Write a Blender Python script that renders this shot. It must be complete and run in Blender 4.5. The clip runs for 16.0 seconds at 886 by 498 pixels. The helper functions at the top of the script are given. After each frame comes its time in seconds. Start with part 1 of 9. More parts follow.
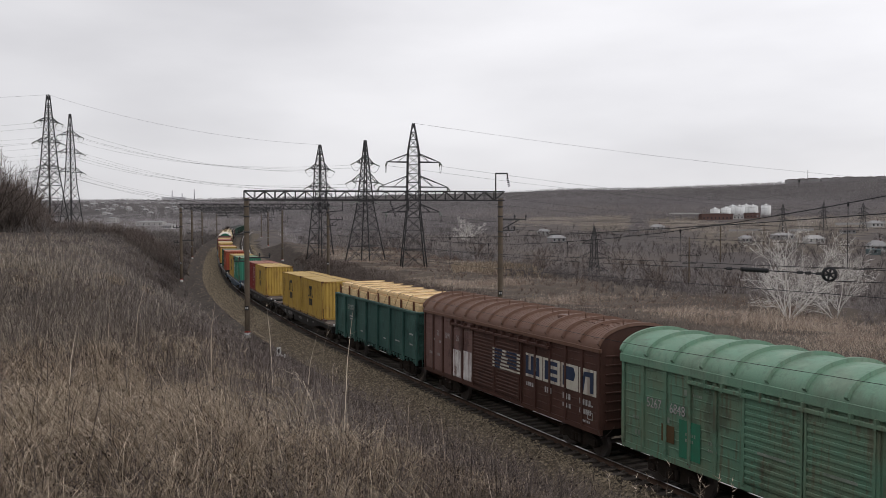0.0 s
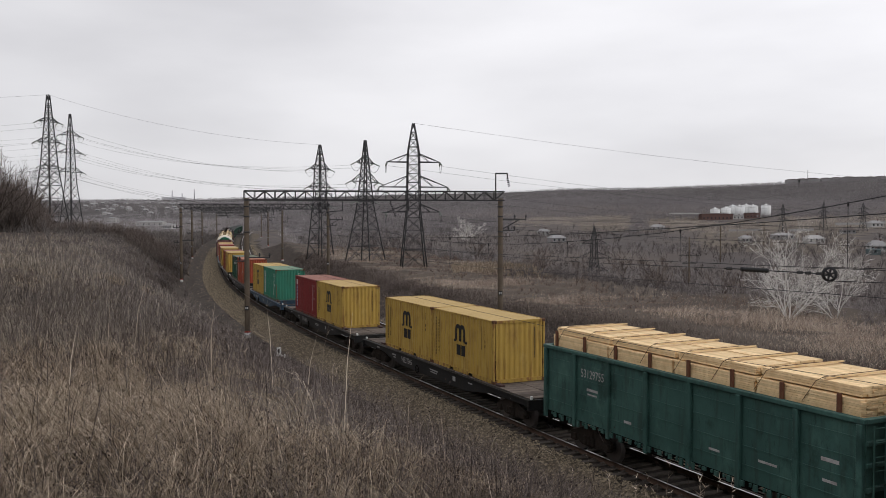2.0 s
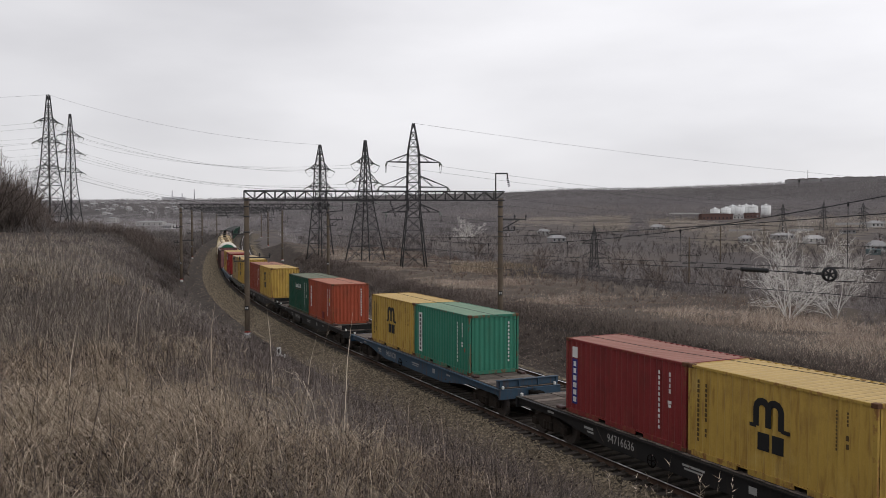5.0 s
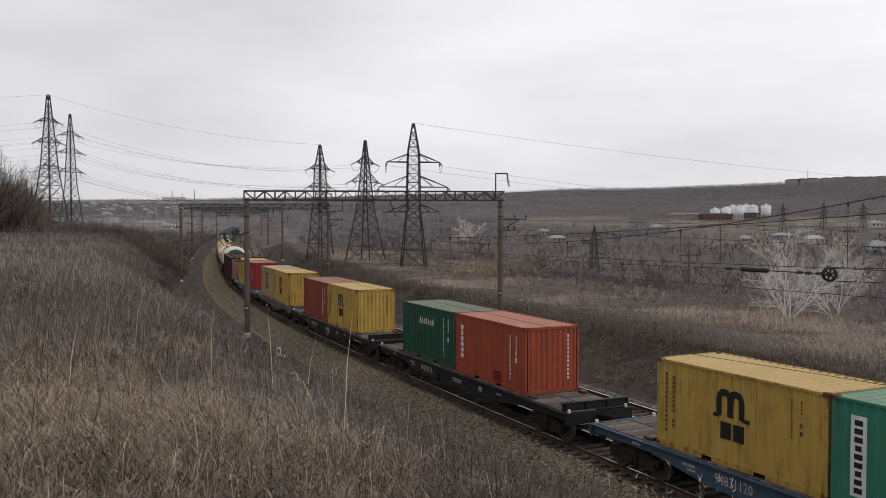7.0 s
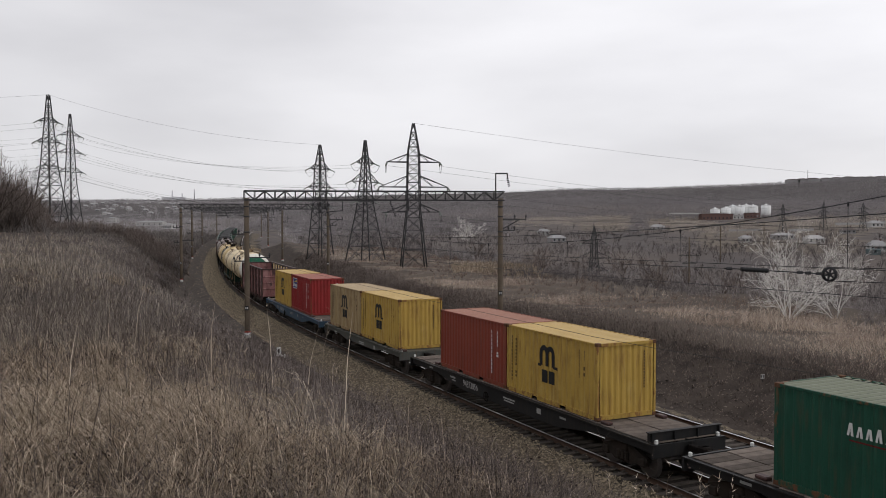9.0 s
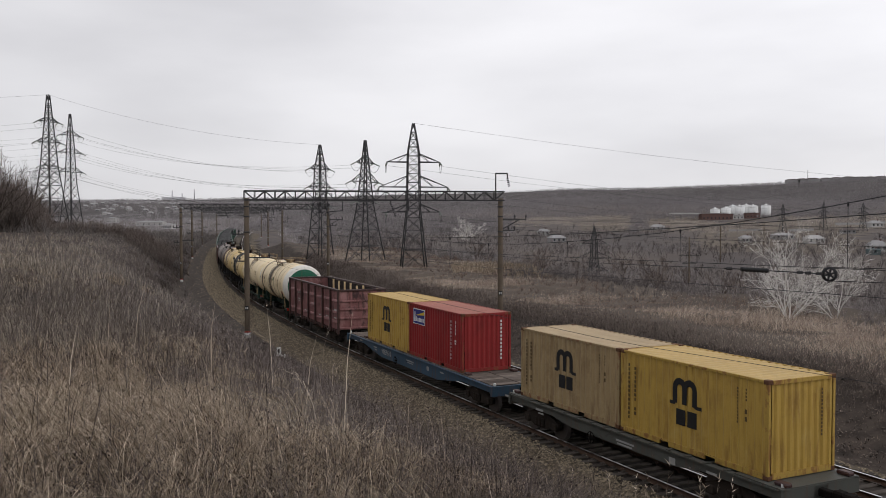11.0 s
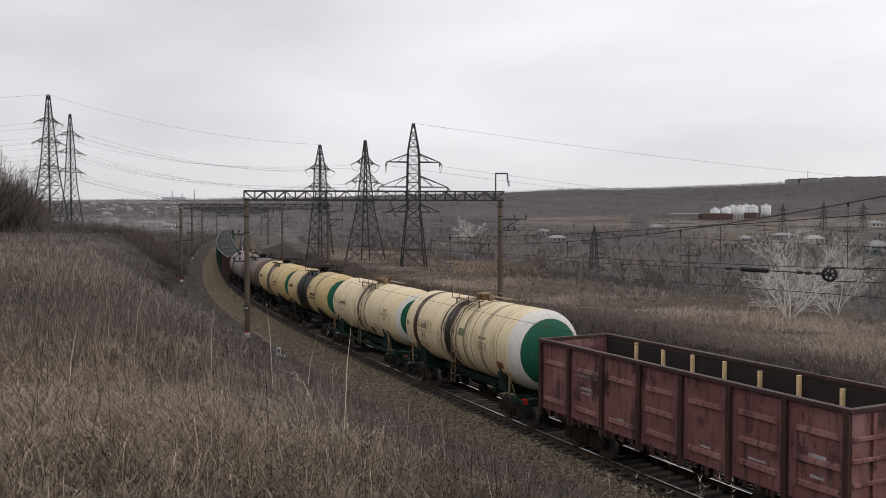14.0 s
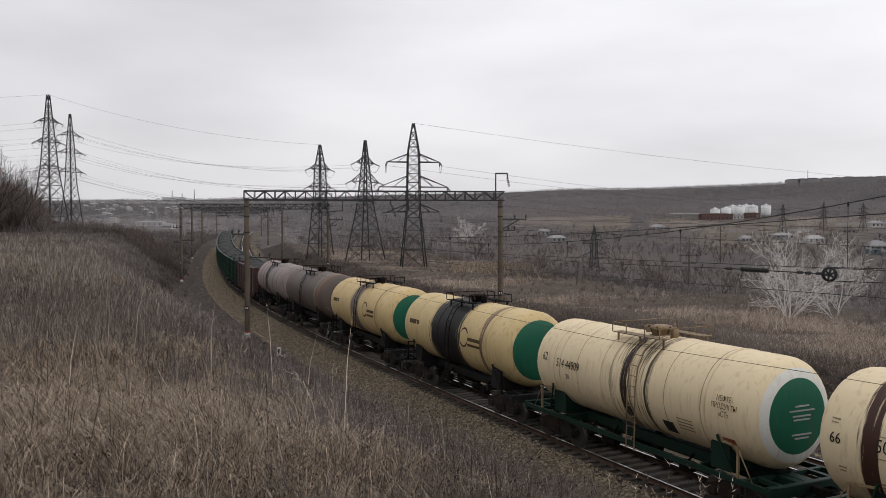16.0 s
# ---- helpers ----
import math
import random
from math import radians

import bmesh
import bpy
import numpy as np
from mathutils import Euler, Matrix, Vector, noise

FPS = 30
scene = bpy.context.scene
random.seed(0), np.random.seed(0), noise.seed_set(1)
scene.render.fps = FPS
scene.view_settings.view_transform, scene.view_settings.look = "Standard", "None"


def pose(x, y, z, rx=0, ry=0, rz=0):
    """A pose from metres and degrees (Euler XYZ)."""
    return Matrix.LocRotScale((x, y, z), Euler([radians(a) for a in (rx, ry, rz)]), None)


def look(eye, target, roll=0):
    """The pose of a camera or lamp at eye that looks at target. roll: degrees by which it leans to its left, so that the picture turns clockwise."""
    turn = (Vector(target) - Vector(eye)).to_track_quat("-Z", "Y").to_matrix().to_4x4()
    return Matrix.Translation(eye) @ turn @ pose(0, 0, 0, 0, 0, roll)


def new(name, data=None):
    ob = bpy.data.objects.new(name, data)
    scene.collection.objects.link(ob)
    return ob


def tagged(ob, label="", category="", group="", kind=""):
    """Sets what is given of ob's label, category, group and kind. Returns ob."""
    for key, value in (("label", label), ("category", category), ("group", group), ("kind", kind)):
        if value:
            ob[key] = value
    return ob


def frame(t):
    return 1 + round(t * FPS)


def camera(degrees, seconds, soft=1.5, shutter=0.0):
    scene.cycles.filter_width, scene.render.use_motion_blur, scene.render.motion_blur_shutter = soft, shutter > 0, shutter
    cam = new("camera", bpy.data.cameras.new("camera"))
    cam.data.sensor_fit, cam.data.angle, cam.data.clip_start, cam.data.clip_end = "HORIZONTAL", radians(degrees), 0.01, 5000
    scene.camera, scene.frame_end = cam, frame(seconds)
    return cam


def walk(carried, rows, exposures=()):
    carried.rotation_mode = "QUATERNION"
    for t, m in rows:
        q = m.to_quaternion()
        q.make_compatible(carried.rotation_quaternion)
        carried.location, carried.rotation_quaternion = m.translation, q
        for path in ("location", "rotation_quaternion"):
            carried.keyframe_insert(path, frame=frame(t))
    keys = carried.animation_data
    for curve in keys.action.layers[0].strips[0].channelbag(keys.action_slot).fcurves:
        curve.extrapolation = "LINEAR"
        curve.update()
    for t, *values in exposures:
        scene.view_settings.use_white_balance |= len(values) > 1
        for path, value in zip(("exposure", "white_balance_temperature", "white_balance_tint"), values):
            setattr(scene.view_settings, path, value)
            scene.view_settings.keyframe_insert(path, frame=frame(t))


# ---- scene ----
FOV = 54.64
EYE = (0.0, 0.0, 7.97)
SECONDS = 16.0
cam = camera(FOV, SECONDS, 0.5)
STAND = look(EYE, (0.0, 100.0, 7.97 - 3.347))
walk(cam, [(0.0, STAND), (SECONDS, STAND)], [(0.0, 0.0), (SECONDS, 0.0)])

# ---- world and sun: a closed bright overcast ----
world = bpy.data.worlds.new("overcast_sky")
scene.world = world
world.use_nodes = True
wn, wl = world.node_tree.nodes, world.node_tree.links
wn.clear()
w_out = wn.new("ShaderNodeOutputWorld")
w_bg = wn.new("ShaderNodeBackground")
w_sky = wn.new("ShaderNodeTexSky")
w_sky.sky_type, w_sky.sun_disc = "NISHITA", False
w_sky.sun_elevation, w_sky.sun_rotation = radians(32), radians(70)
w_dim = wn.new("ShaderNodeVectorMath")
w_dim.operation = "SCALE"
w_dim.inputs["Scale"].default_value = 0.10
w_co = wn.new("ShaderNodeTexCoord")
w_map = wn.new("ShaderNodeMapping")
w_map.inputs["Scale"].default_value = (1.0, 1.0, 3.4)
w_map.inputs["Rotation"].default_value = (0.0, radians(9), 0.3)
w_noise = wn.new("ShaderNodeTexNoise")
w_noise.inputs["Scale"].default_value, w_noise.inputs["Detail"].default_value = 2.1, 5.0
w_noise.inputs["Roughness"].default_value = 0.45
w_ramp = wn.new("ShaderNodeValToRGB")
w_ramp.color_ramp.elements[0].position, w_ramp.color_ramp.elements[1].position = 0.30, 0.72
w_ramp.color_ramp.elements[0].color = (0.711, 0.703, 0.735, 1)
w_ramp.color_ramp.elements[1].color = (1.006, 0.996, 1.027, 1)
w_mix = wn.new("ShaderNodeMix")
w_mix.data_type = "RGBA"
w_mix.inputs[0].default_value = 0.95
wl.new(w_co.outputs["Generated"], w_map.inputs["Vector"])
wl.new(w_map.outputs["Vector"], w_noise.inputs["Vector"])
wl.new(w_noise.outputs["Fac"], w_ramp.inputs["Fac"])
wl.new(w_sky.outputs["Color"], w_dim.inputs[0])
wl.new(w_dim.outputs["Vector"], w_mix.inputs[6])
wl.new(w_ramp.outputs["Color"], w_mix.inputs[7])
# the cloud is thinner towards the right and thickest low on the left
w_sep = wn.new("ShaderNodeSeparateXYZ")
w_thin = wn.new("ShaderNodeMapRange")
w_thin.inputs["From Min"].default_value, w_thin.inputs["From Max"].default_value = -0.55, 0.45
w_thin.inputs["To Min"].default_value, w_thin.inputs["To Max"].default_value = 0.87, 1.08
w_low = wn.new("ShaderNodeMapRange")
w_low.inputs["From Min"].default_value, w_low.inputs["From Max"].default_value = 0.0, 0.22
w_low.inputs["To Min"].default_value, w_low.inputs["To Max"].default_value = 0.95, 1.0
w_cloud = wn.new("ShaderNodeMath")
w_cloud.operation = "MULTIPLY"
w_thick = wn.new("ShaderNodeVectorMath")
w_thick.operation = "SCALE"
wl.new(w_co.outputs["Generated"], w_sep.inputs[0])
wl.new(w_sep.outputs["X"], w_thin.inputs["Value"])
wl.new(w_sep.outputs["Z"], w_low.inputs["Value"])
w_high = wn.new("ShaderNodeMapRange")
w_high.inputs["From Min"].default_value, w_high.inputs["From Max"].default_value = 0.22, 1.0
w_high.inputs["To Min"].default_value, w_high.inputs["To Max"].default_value = 1.0, 1.5
w_zenith = wn.new("ShaderNodeMath")
w_zenith.operation = "MULTIPLY"
wl.new(w_sep.outputs["Z"], w_high.inputs["Value"])
wl.new(w_thin.outputs["Result"], w_zenith.inputs[0])
wl.new(w_high.outputs["Result"], w_zenith.inputs[1])
wl.new(w_zenith.outputs[0], w_cloud.inputs[0])
wl.new(w_low.outputs["Result"], w_cloud.inputs[1])
wl.new(w_mix.outputs[2], w_thick.inputs[0])
wl.new(w_cloud.outputs[0], w_thick.inputs["Scale"])
wl.new(w_thick.outputs["Vector"], w_bg.inputs["Color"])
w_bg.inputs["Strength"].default_value = 1.0
wl.new(w_bg.outputs["Background"], w_out.inputs["Surface"])

sun_lamp = bpy.data.lights.new("sun", "SUN")
sun_lamp.energy, sun_lamp.angle, sun_lamp.color = 0.5, radians(25), (1.0, 0.97, 0.93)
sun = new("sun", sun_lamp)
sun.matrix_world = look((0, 0, 200), (-120, 60, 130))

# ---- the line of the railway: heading in degrees along its length ----
LINE = [(-260, 121.5), (-60, 119.5), (-20, 117.9), (0, 116.63), (20, 115.36), (40, 114.01), (60, 111.86), (80, 109.67),
        (100, 107.48), (120, 106.2), (138, 105.3), (171, 104.2), (206, 103.5), (266, 102.9), (336, 102.2), (426, 101.0), (600, 98.0)]
LS = np.arange(-260.0, 600.5, 0.5)
LH = np.radians(np.interp(LS, [a for a, _ in LINE], [b for _, b in LINE]))
LX = np.concatenate([[0], np.cumsum((np.cos(LH[1:]) + np.cos(LH[:-1])) * 0.25)])
LY = np.concatenate([[0], np.cumsum((np.sin(LH[1:]) + np.sin(LH[:-1])) * 0.25)])
ZERO = int(260 / 0.5)
LX += 12.50 - LX[ZERO]
LY += 15.93 - LY[ZERO]
LZ = np.interp(LS, [-260, 136, 216, 406, 600], [0, 0, 1.2, 1.9, 2.6])


def on_line(s, off=0.0, z=0.0):
    """A place s metres along the line, off metres to its far side, z above the rails."""
    h = np.interp(s, LS, LH)
    return np.interp(s, LS, LX) + np.sin(h) * off, np.interp(s, LS, LY) - np.cos(h) * off, np.interp(s, LS, LZ) + z


def line_heading(s):
    return math.degrees(float(np.interp(s, LS, LH)))


def to_line(x, y):
    """Distance along the line and to its far side for arrays of places."""
    x, y = np.asarray(x, float), np.asarray(y, float)
    s, off = np.empty(x.shape), np.empty(x.shape)
    sx, sy, sh, ss = LX[::4], LY[::4], LH[::4], LS[::4]
    for a in range(0, x.size, 20000):
        px, py = x[a:a + 20000, None], y[a:a + 20000, None]
        i = np.argmin((px - sx) ** 2 + (py - sy) ** 2, axis=1)
        dx, dy = px[:, 0] - sx[i], py[:, 0] - sy[i]
        s[a:a + 20000] = ss[i] + dx * np.cos(sh[i]) + dy * np.sin(sh[i])
        off[a:a + 20000] = dx * np.sin(sh[i]) - dy * np.cos(sh[i])
    return s, off


# how far the train has come, by time
GONE = [(0.0, 0.0), (0.5, 5.75), (1.0, 11.95), (1.5, 18.0), (2.0, 24.4), (2.5, 30.5), (3.0, 36.95), (3.5, 43.0), (4.0, 49.35), (5.2, 64.0),
        (6.3, 77.35), (6.5, 79.75), (7.0, 86.0), (7.5, 91.8), (8.0, 97.95), (8.5, 103.9), (9.0, 110.2), (10.2, 124.9), (11.3, 138.3),
        (11.5, 140.6), (12.0, 146.6), (12.5, 152.45), (13.0, 158.85), (13.5, 164.65), (14.0, 171.25), (14.5, 177.2), (15.0, 183.5), (15.5, 189.7), (16.0, 195.95)]


def smooth(a, b, x):
    t = np.clip((x - a) / (b - a), 0, 1)
    return t * t * (3 - 2 * t)
# ---- materials ----
def material(name, base, rough=0.7, metal=0.0, tint=None, amount=0.35, scale=2.0, fine=40.0, bump=0.15, streak=None, streak_amount=0.0, streak_scale=3.0, island=0.0, per_object=0.0, local=True, speckle=0.28):
    """A worn surface: base colour, a second tint in large patches, fine grain, vertical streaks of another colour."""
    m = bpy.data.materials.new(name)
    m.use_nodes = True
    n, l = m.node_tree.nodes, m.node_tree.links
    p = n["Principled BSDF"]
    p.inputs["Roughness"].default_value, p.inputs["Metallic"].default_value = rough, metal
    p.inputs["Specular IOR Level"].default_value = 0.06 if rough >= 0.85 else 0.14 if rough >= 0.7 else 0.22
    co = n.new("ShaderNodeTexCoord")
    src = co.outputs["Object"] if local else n.new("ShaderNodeNewGeometry").outputs["Position"]

    def noise_at(sc, detail, vec=src):
        t = n.new("ShaderNodeTexNoise")
        t.inputs["Scale"].default_value, t.inputs["Detail"].default_value = sc, detail
        l.new(vec, t.inputs["Vector"])
        return t.outputs["Fac"]

    def ramp(fac, a, b):
        r = n.new("ShaderNodeMapRange")
        r.inputs["From Min"].default_value, r.inputs["From Max"].default_value = a, b
        l.new(fac, r.inputs["Value"])
        return r.outputs["Result"]

    def scaled(fac, k):
        q = n.new("ShaderNodeMath")
        q.operation = "MULTIPLY"
        q.inputs[1].default_value = k
        l.new(fac, q.inputs[0])
        return q.outputs[0]

    def mixed(fac, a, b, mode="MIX"):
        x = n.new("ShaderNodeMix")
        x.data_type, x.blend_type = "RGBA", mode
        for sock, v in ((0, fac), (6, a), (7, b)):
            if isinstance(v, tuple):
                x.inputs[sock].default_value = (*v, 1)
            elif isinstance(v, (int, float)):
                x.inputs[sock].default_value = v
            else:
                l.new(v, x.inputs[sock])
        return x.outputs[2]

    tint = tint or tuple(c * 0.6 for c in base)
    big = noise_at(scale, 6.0)
    col = mixed(scaled(ramp(big, 0.38, 0.68), amount), base, tint)
    grain = noise_at(fine, 4.0)
    col = mixed(scaled(ramp(grain, 0.35, 0.75), speckle), col, tuple(c * 0.55 for c in base))
    if streak:
        mp = n.new("ShaderNodeMapping")
        mp.inputs["Scale"].default_value = (streak_scale, streak_scale, streak_scale * 0.12)
        l.new(src, mp.inputs["Vector"])
        st = noise_at(1.6, 7.0, mp.outputs["Vector"])
        col = mixed(scaled(ramp(st, 0.53, 0.66), streak_amount), col, streak)
    if island:
        g = n.new("ShaderNodeNewGeometry")
        col = mixed(1.0, col, mixed(g.outputs["Random Per Island"], (1 - island,) * 3, (1 + island,) * 3), "MULTIPLY")
    if per_object:
        oi = n.new("ShaderNodeObjectInfo")
        col = mixed(1.0, col, mixed(oi.outputs["Random"], (1 - per_object,) * 3, (1 + per_object,) * 3), "MULTIPLY")
    l.new(col, p.inputs["Base Color"])
    if bump:
        b = n.new("ShaderNodeBump")
        b.inputs["Strength"].default_value, b.inputs["Distance"].default_value = bump, 0.02
        l.new(grain, b.inputs["Height"])
        l.new(b.outputs["Normal"], p.inputs["Normal"])
    return m


def plant(name, colours, rough=0.9, patch=0.22, swing=0.32):
    """Dry stalks: each one takes one of the colours by chance."""
    m = bpy.data.materials.new(name)
    m.use_nodes = True
    n, l = m.node_tree.nodes, m.node_tree.links
    p = n["Principled BSDF"]
    p.inputs["Roughness"].default_value = rough
    p.inputs["Specular IOR Level"].default_value = 0.04
    g = n.new("ShaderNodeNewGeometry")
    r = n.new("ShaderNodeValToRGB")
    els = r.color_ramp.elements
    while len(els) < len(colours):
        els.new(0.5)
    for i, c in enumerate(colours):
        els[i].position, els[i].color = i / (len(colours) - 1), (*c, 1)
    t = n.new("ShaderNodeTexNoise")
    t.inputs["Scale"].default_value, t.inputs["Detail"].default_value = patch, 3.0
    l.new(g.outputs["Position"], t.inputs["Vector"])
    mr = n.new("ShaderNodeMapRange")
    mr.inputs["From Min"].default_value, mr.inputs["From Max"].default_value = 0.3, 0.7
    mr.inputs["To Min"].default_value, mr.inputs["To Max"].default_value = -swing, swing
    l.new(t.outputs["Fac"], mr.inputs["Value"])
    add = n.new("ShaderNodeMath")
    add.use_clamp = True
    l.new(g.outputs["Random Per Island"], add.inputs[0])
    l.new(mr.outputs["Result"], add.inputs[1])
    l.new(add.outputs[0], r.inputs["Fac"])
    l.new(r.outputs["Color"], p.inputs["Base Color"])
    return m


M_SOIL = material("hillside_soil", (0.068, 0.054, 0.046), 0.95, tint=(0.045, 0.037, 0.032), amount=0.8, scale=0.6, fine=9.0, bump=0.8, local=False)
M_FIELD = material("field_soil", (0.09, 0.0732, 0.06), 0.95, tint=(0.054, 0.0432, 0.0372), amount=0.8, scale=0.2, fine=6.0, bump=0.8, local=False)
M_BANK = material("bank_earth", (0.0585, 0.0468, 0.039), 0.95, tint=(0.025, 0.0203, 0.0179), amount=0.95, scale=1.3, fine=9.0, bump=1.0, local=False)
M_OILY = material("oily_track_bed", (0.042, 0.036, 0.031), 0.9, tint=(0.024, 0.021, 0.019), amount=0.8, scale=1.5, fine=22.0, bump=1.0, local=False)
M_DIRT = material("track_side_dirt", (0.0788, 0.0668, 0.0585), 0.95, tint=(0.045, 0.0375, 0.0338), amount=0.9, scale=0.9, fine=14.0, bump=1.0, local=False)
M_GRAVEL = material("ballast_gravel", (0.107, 0.0885, 0.0674), 0.95, tint=(0.0641, 0.0527, 0.0413), amount=0.7, scale=0.8, fine=22.0, bump=1.0, local=False)
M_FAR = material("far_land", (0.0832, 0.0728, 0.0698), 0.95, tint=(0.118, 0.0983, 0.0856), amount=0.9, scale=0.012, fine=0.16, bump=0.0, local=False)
M_MEADOW = material("valley_meadow", (0.134, 0.112, 0.0905), 0.95, tint=(0.0794, 0.0663, 0.0569), amount=1.0, scale=0.025, fine=0.3, bump=0.0, local=False)
# Haze is put into this base colour, greyer than the nearer far land.
M_HAZE_FAR = material("distant_land_hazed", (0.085, 0.077, 0.075), 0.95, tint=(0.062, 0.056, 0.055), amount=1.0, scale=0.007, fine=0.09, bump=0.0, local=False)
M_CLOD = material("bank_clods", (0.085, 0.070, 0.060), 0.95, amount=0.4, scale=8.0, fine=50.0, bump=0.3, island=0.9)
M_STONE = material("ballast_stone", (0.173, 0.141, 0.1), 0.95, amount=0.4, scale=8.0, fine=50.0, bump=0.3, island=0.65)
M_RAIL = material("rusty_rail_side", (0.085, 0.055, 0.04), 0.75, 0.4, amount=0.4, bump=0.2)
M_RAILTOP = material("polished_rail_head", (0.62, 0.62, 0.64), 0.28, 1.0, amount=0.1, bump=0.02)
M_SLEEPER = material("weathered_sleeper", (0.085, 0.073, 0.064), 0.9, tint=(0.04, 0.035, 0.031), amount=0.6, scale=3, bump=0.5, per_object=0.25)
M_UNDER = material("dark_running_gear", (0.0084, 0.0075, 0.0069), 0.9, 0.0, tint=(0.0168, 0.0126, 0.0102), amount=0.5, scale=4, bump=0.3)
M_BOGIE = material("dusty_bogie_steel", (0.026, 0.022, 0.019), 0.85, 0.0, tint=(0.048, 0.036, 0.028), amount=0.6, scale=4, bump=0.4)
M_WHEEL = material("worn_wheel_steel", (0.12, 0.11, 0.105), 0.5, 0.8, amount=0.3)
M_MAST = material("mast_concrete", (0.125, 0.10, 0.076), 0.9, tint=(0.08, 0.063, 0.048), amount=0.7, scale=1.2, fine=25, bump=0.4, streak=(0.08, 0.065, 0.05), streak_amount=0.5)
M_STEEL = material("dark_galvanised_steel", (0.055, 0.054, 0.056), 0.65, 0.5, amount=0.4, bump=0.1)
M_WIRE = material("dark_wire", (0.03, 0.03, 0.032), 0.6, 0.5, amount=0.1, bump=0.0)
M_BLACK = material("black_paint", (0.014, 0.014, 0.015), 0.6, amount=0.3, bump=0.1)
M_WHITE = material("white_paint", (0.62, 0.62, 0.60), 0.7, amount=0.35, bump=0.1)
P_REDBAND = material("red_band_paint", (0.35, 0.03, 0.02), 0.7, amount=0.3)
# ---- mesh helpers ----
def part(name, bm, mat, parent=None, label=""):
    """One mesh object from a bmesh, under a thing or a part."""
    me = bpy.data.meshes.new(name)
    bm.to_mesh(me)
    bm.free()
    for m in (mat if isinstance(mat, (list, tuple)) else [mat]):
        me.materials.append(m)
    ob = new(name, me)
    ob.parent = parent
    if label:
        ob["label"] = label
    return ob


def share(name, me, parent, m):
    ob = new(name, me)
    ob.parent = parent
    ob.matrix_basis = m
    return ob


def thing(name, label, category, group="", kind="", m=None):
    ob = new(name)
    ob.empty_display_size = 0.3
    if m is not None:
        ob.matrix_basis = m
    return tagged(ob, label, category, group, kind)


def quick_mesh(name, verts, faces, mats, face_mat=None, smooth_faces=False):
    """A mesh from arrays: verts n x 3, faces n x 3 or n x 4."""
    verts, faces = np.asarray(verts, np.float32), np.asarray(faces, np.int32)
    k = faces.shape[1]
    me = bpy.data.meshes.new(name)
    me.vertices.add(len(verts))
    me.vertices.foreach_set("co", verts.ravel())
    me.loops.add(faces.size)
    me.loops.foreach_set("vertex_index", faces.ravel())
    me.polygons.add(len(faces))
    me.polygons.foreach_set("loop_start", np.arange(0, faces.size, k, dtype=np.int32))
    me.polygons.foreach_set("loop_total", np.full(len(faces), k, np.int32))
    if face_mat is not None:
        me.polygons.foreach_set("material_index", np.asarray(face_mat, np.int32))
    if smooth_faces:
        me.polygons.foreach_set("use_smooth", np.ones(len(faces), bool))
    for m in (mats if isinstance(mats, (list, tuple)) else [mats]):
        me.materials.append(m)
    me.update(calc_edges=True)
    me.validate()
    return me


def box(bm, x0, x1, y0, y1, z0, z1, bevel=0.0):
    v = [bm.verts.new(c) for c in ((x0, y0, z0), (x1, y0, z0), (x1, y1, z0), (x0, y1, z0), (x0, y0, z1), (x1, y0, z1), (x1, y1, z1), (x0, y1, z1))]
    f = [bm.faces.new([v[i] for i in q]) for q in ((3, 2, 1, 0), (4, 5, 6, 7), (0, 1, 5, 4), (1, 2, 6, 5), (2, 3, 7, 6), (3, 0, 4, 7))]
    if bevel:
        edges = list({e for q in f for e in q.edges})
        bmesh.ops.bevel(bm, geom=edges, offset=bevel, segments=1, affect="EDGES")


def bar(bm, a, b, w, h=None):
    """A square bar from a to b."""
    a, b = Vector(a), Vector(b)
    h = h or w
    d = (b - a).normalized()
    up = Vector((0, 0, 1)) if abs(d.z) < 0.95 else Vector((0, 1, 0))
    r = d.cross(up).normalized()
    u = r.cross(d)
    vs = []
    for c in (a, b):
        vs.append([bm.verts.new(c + r * (w / 2) * i + u * (h / 2) * j) for i, j in ((-1, -1), (1, -1), (1, 1), (-1, 1))])
    for i in range(4):
        bm.faces.new((vs[0][i], vs[0][(i + 1) % 4], vs[1][(i + 1) % 4], vs[1][i]))
    bm.faces.new(vs[0][::-1])
    bm.faces.new(vs[1])


def ring_tube(bm, rings, closed=True, cap=True):
    """Skin a list of rings of equal count."""
    rows = [[bm.verts.new(c) for c in r] for r in rings]
    n = len(rows[0])
    for a, b in zip(rows, rows[1:]):
        for i in range(n if closed else n - 1):
            f = bm.faces.new((a[i], a[(i + 1) % n], b[(i + 1) % n], b[i]))
            f.smooth = True
    if cap:
        bm.faces.new(rows[0][::-1])
        bm.faces.new(rows[-1])
    return rows


def circle(cx, cy, cz, r, n, axis="x"):
    out = []
    for i in range(n):
        a = 2 * math.pi * i / n
        c, s = r * math.cos(a), r * math.sin(a)
        out.append({"x": (cx, cy + c, cz + s), "y": (cx + s, cy, cz + c), "z": (cx + c, cy + s, cz)}[axis])
    return out


def rod(bm, a, b, r, n=6):
    a, b = Vector(a), Vector(b)
    d = (b - a).normalized()
    up = Vector((0, 0, 1)) if abs(d.z) < 0.95 else Vector((0, 1, 0))
    x = d.cross(up).normalized()
    y = x.cross(d)
    ring_tube(bm, [[c + (x * math.cos(2 * math.pi * i / n) + y * math.sin(2 * math.pi * i / n)) * r for i in range(n)] for c in (a, b)])


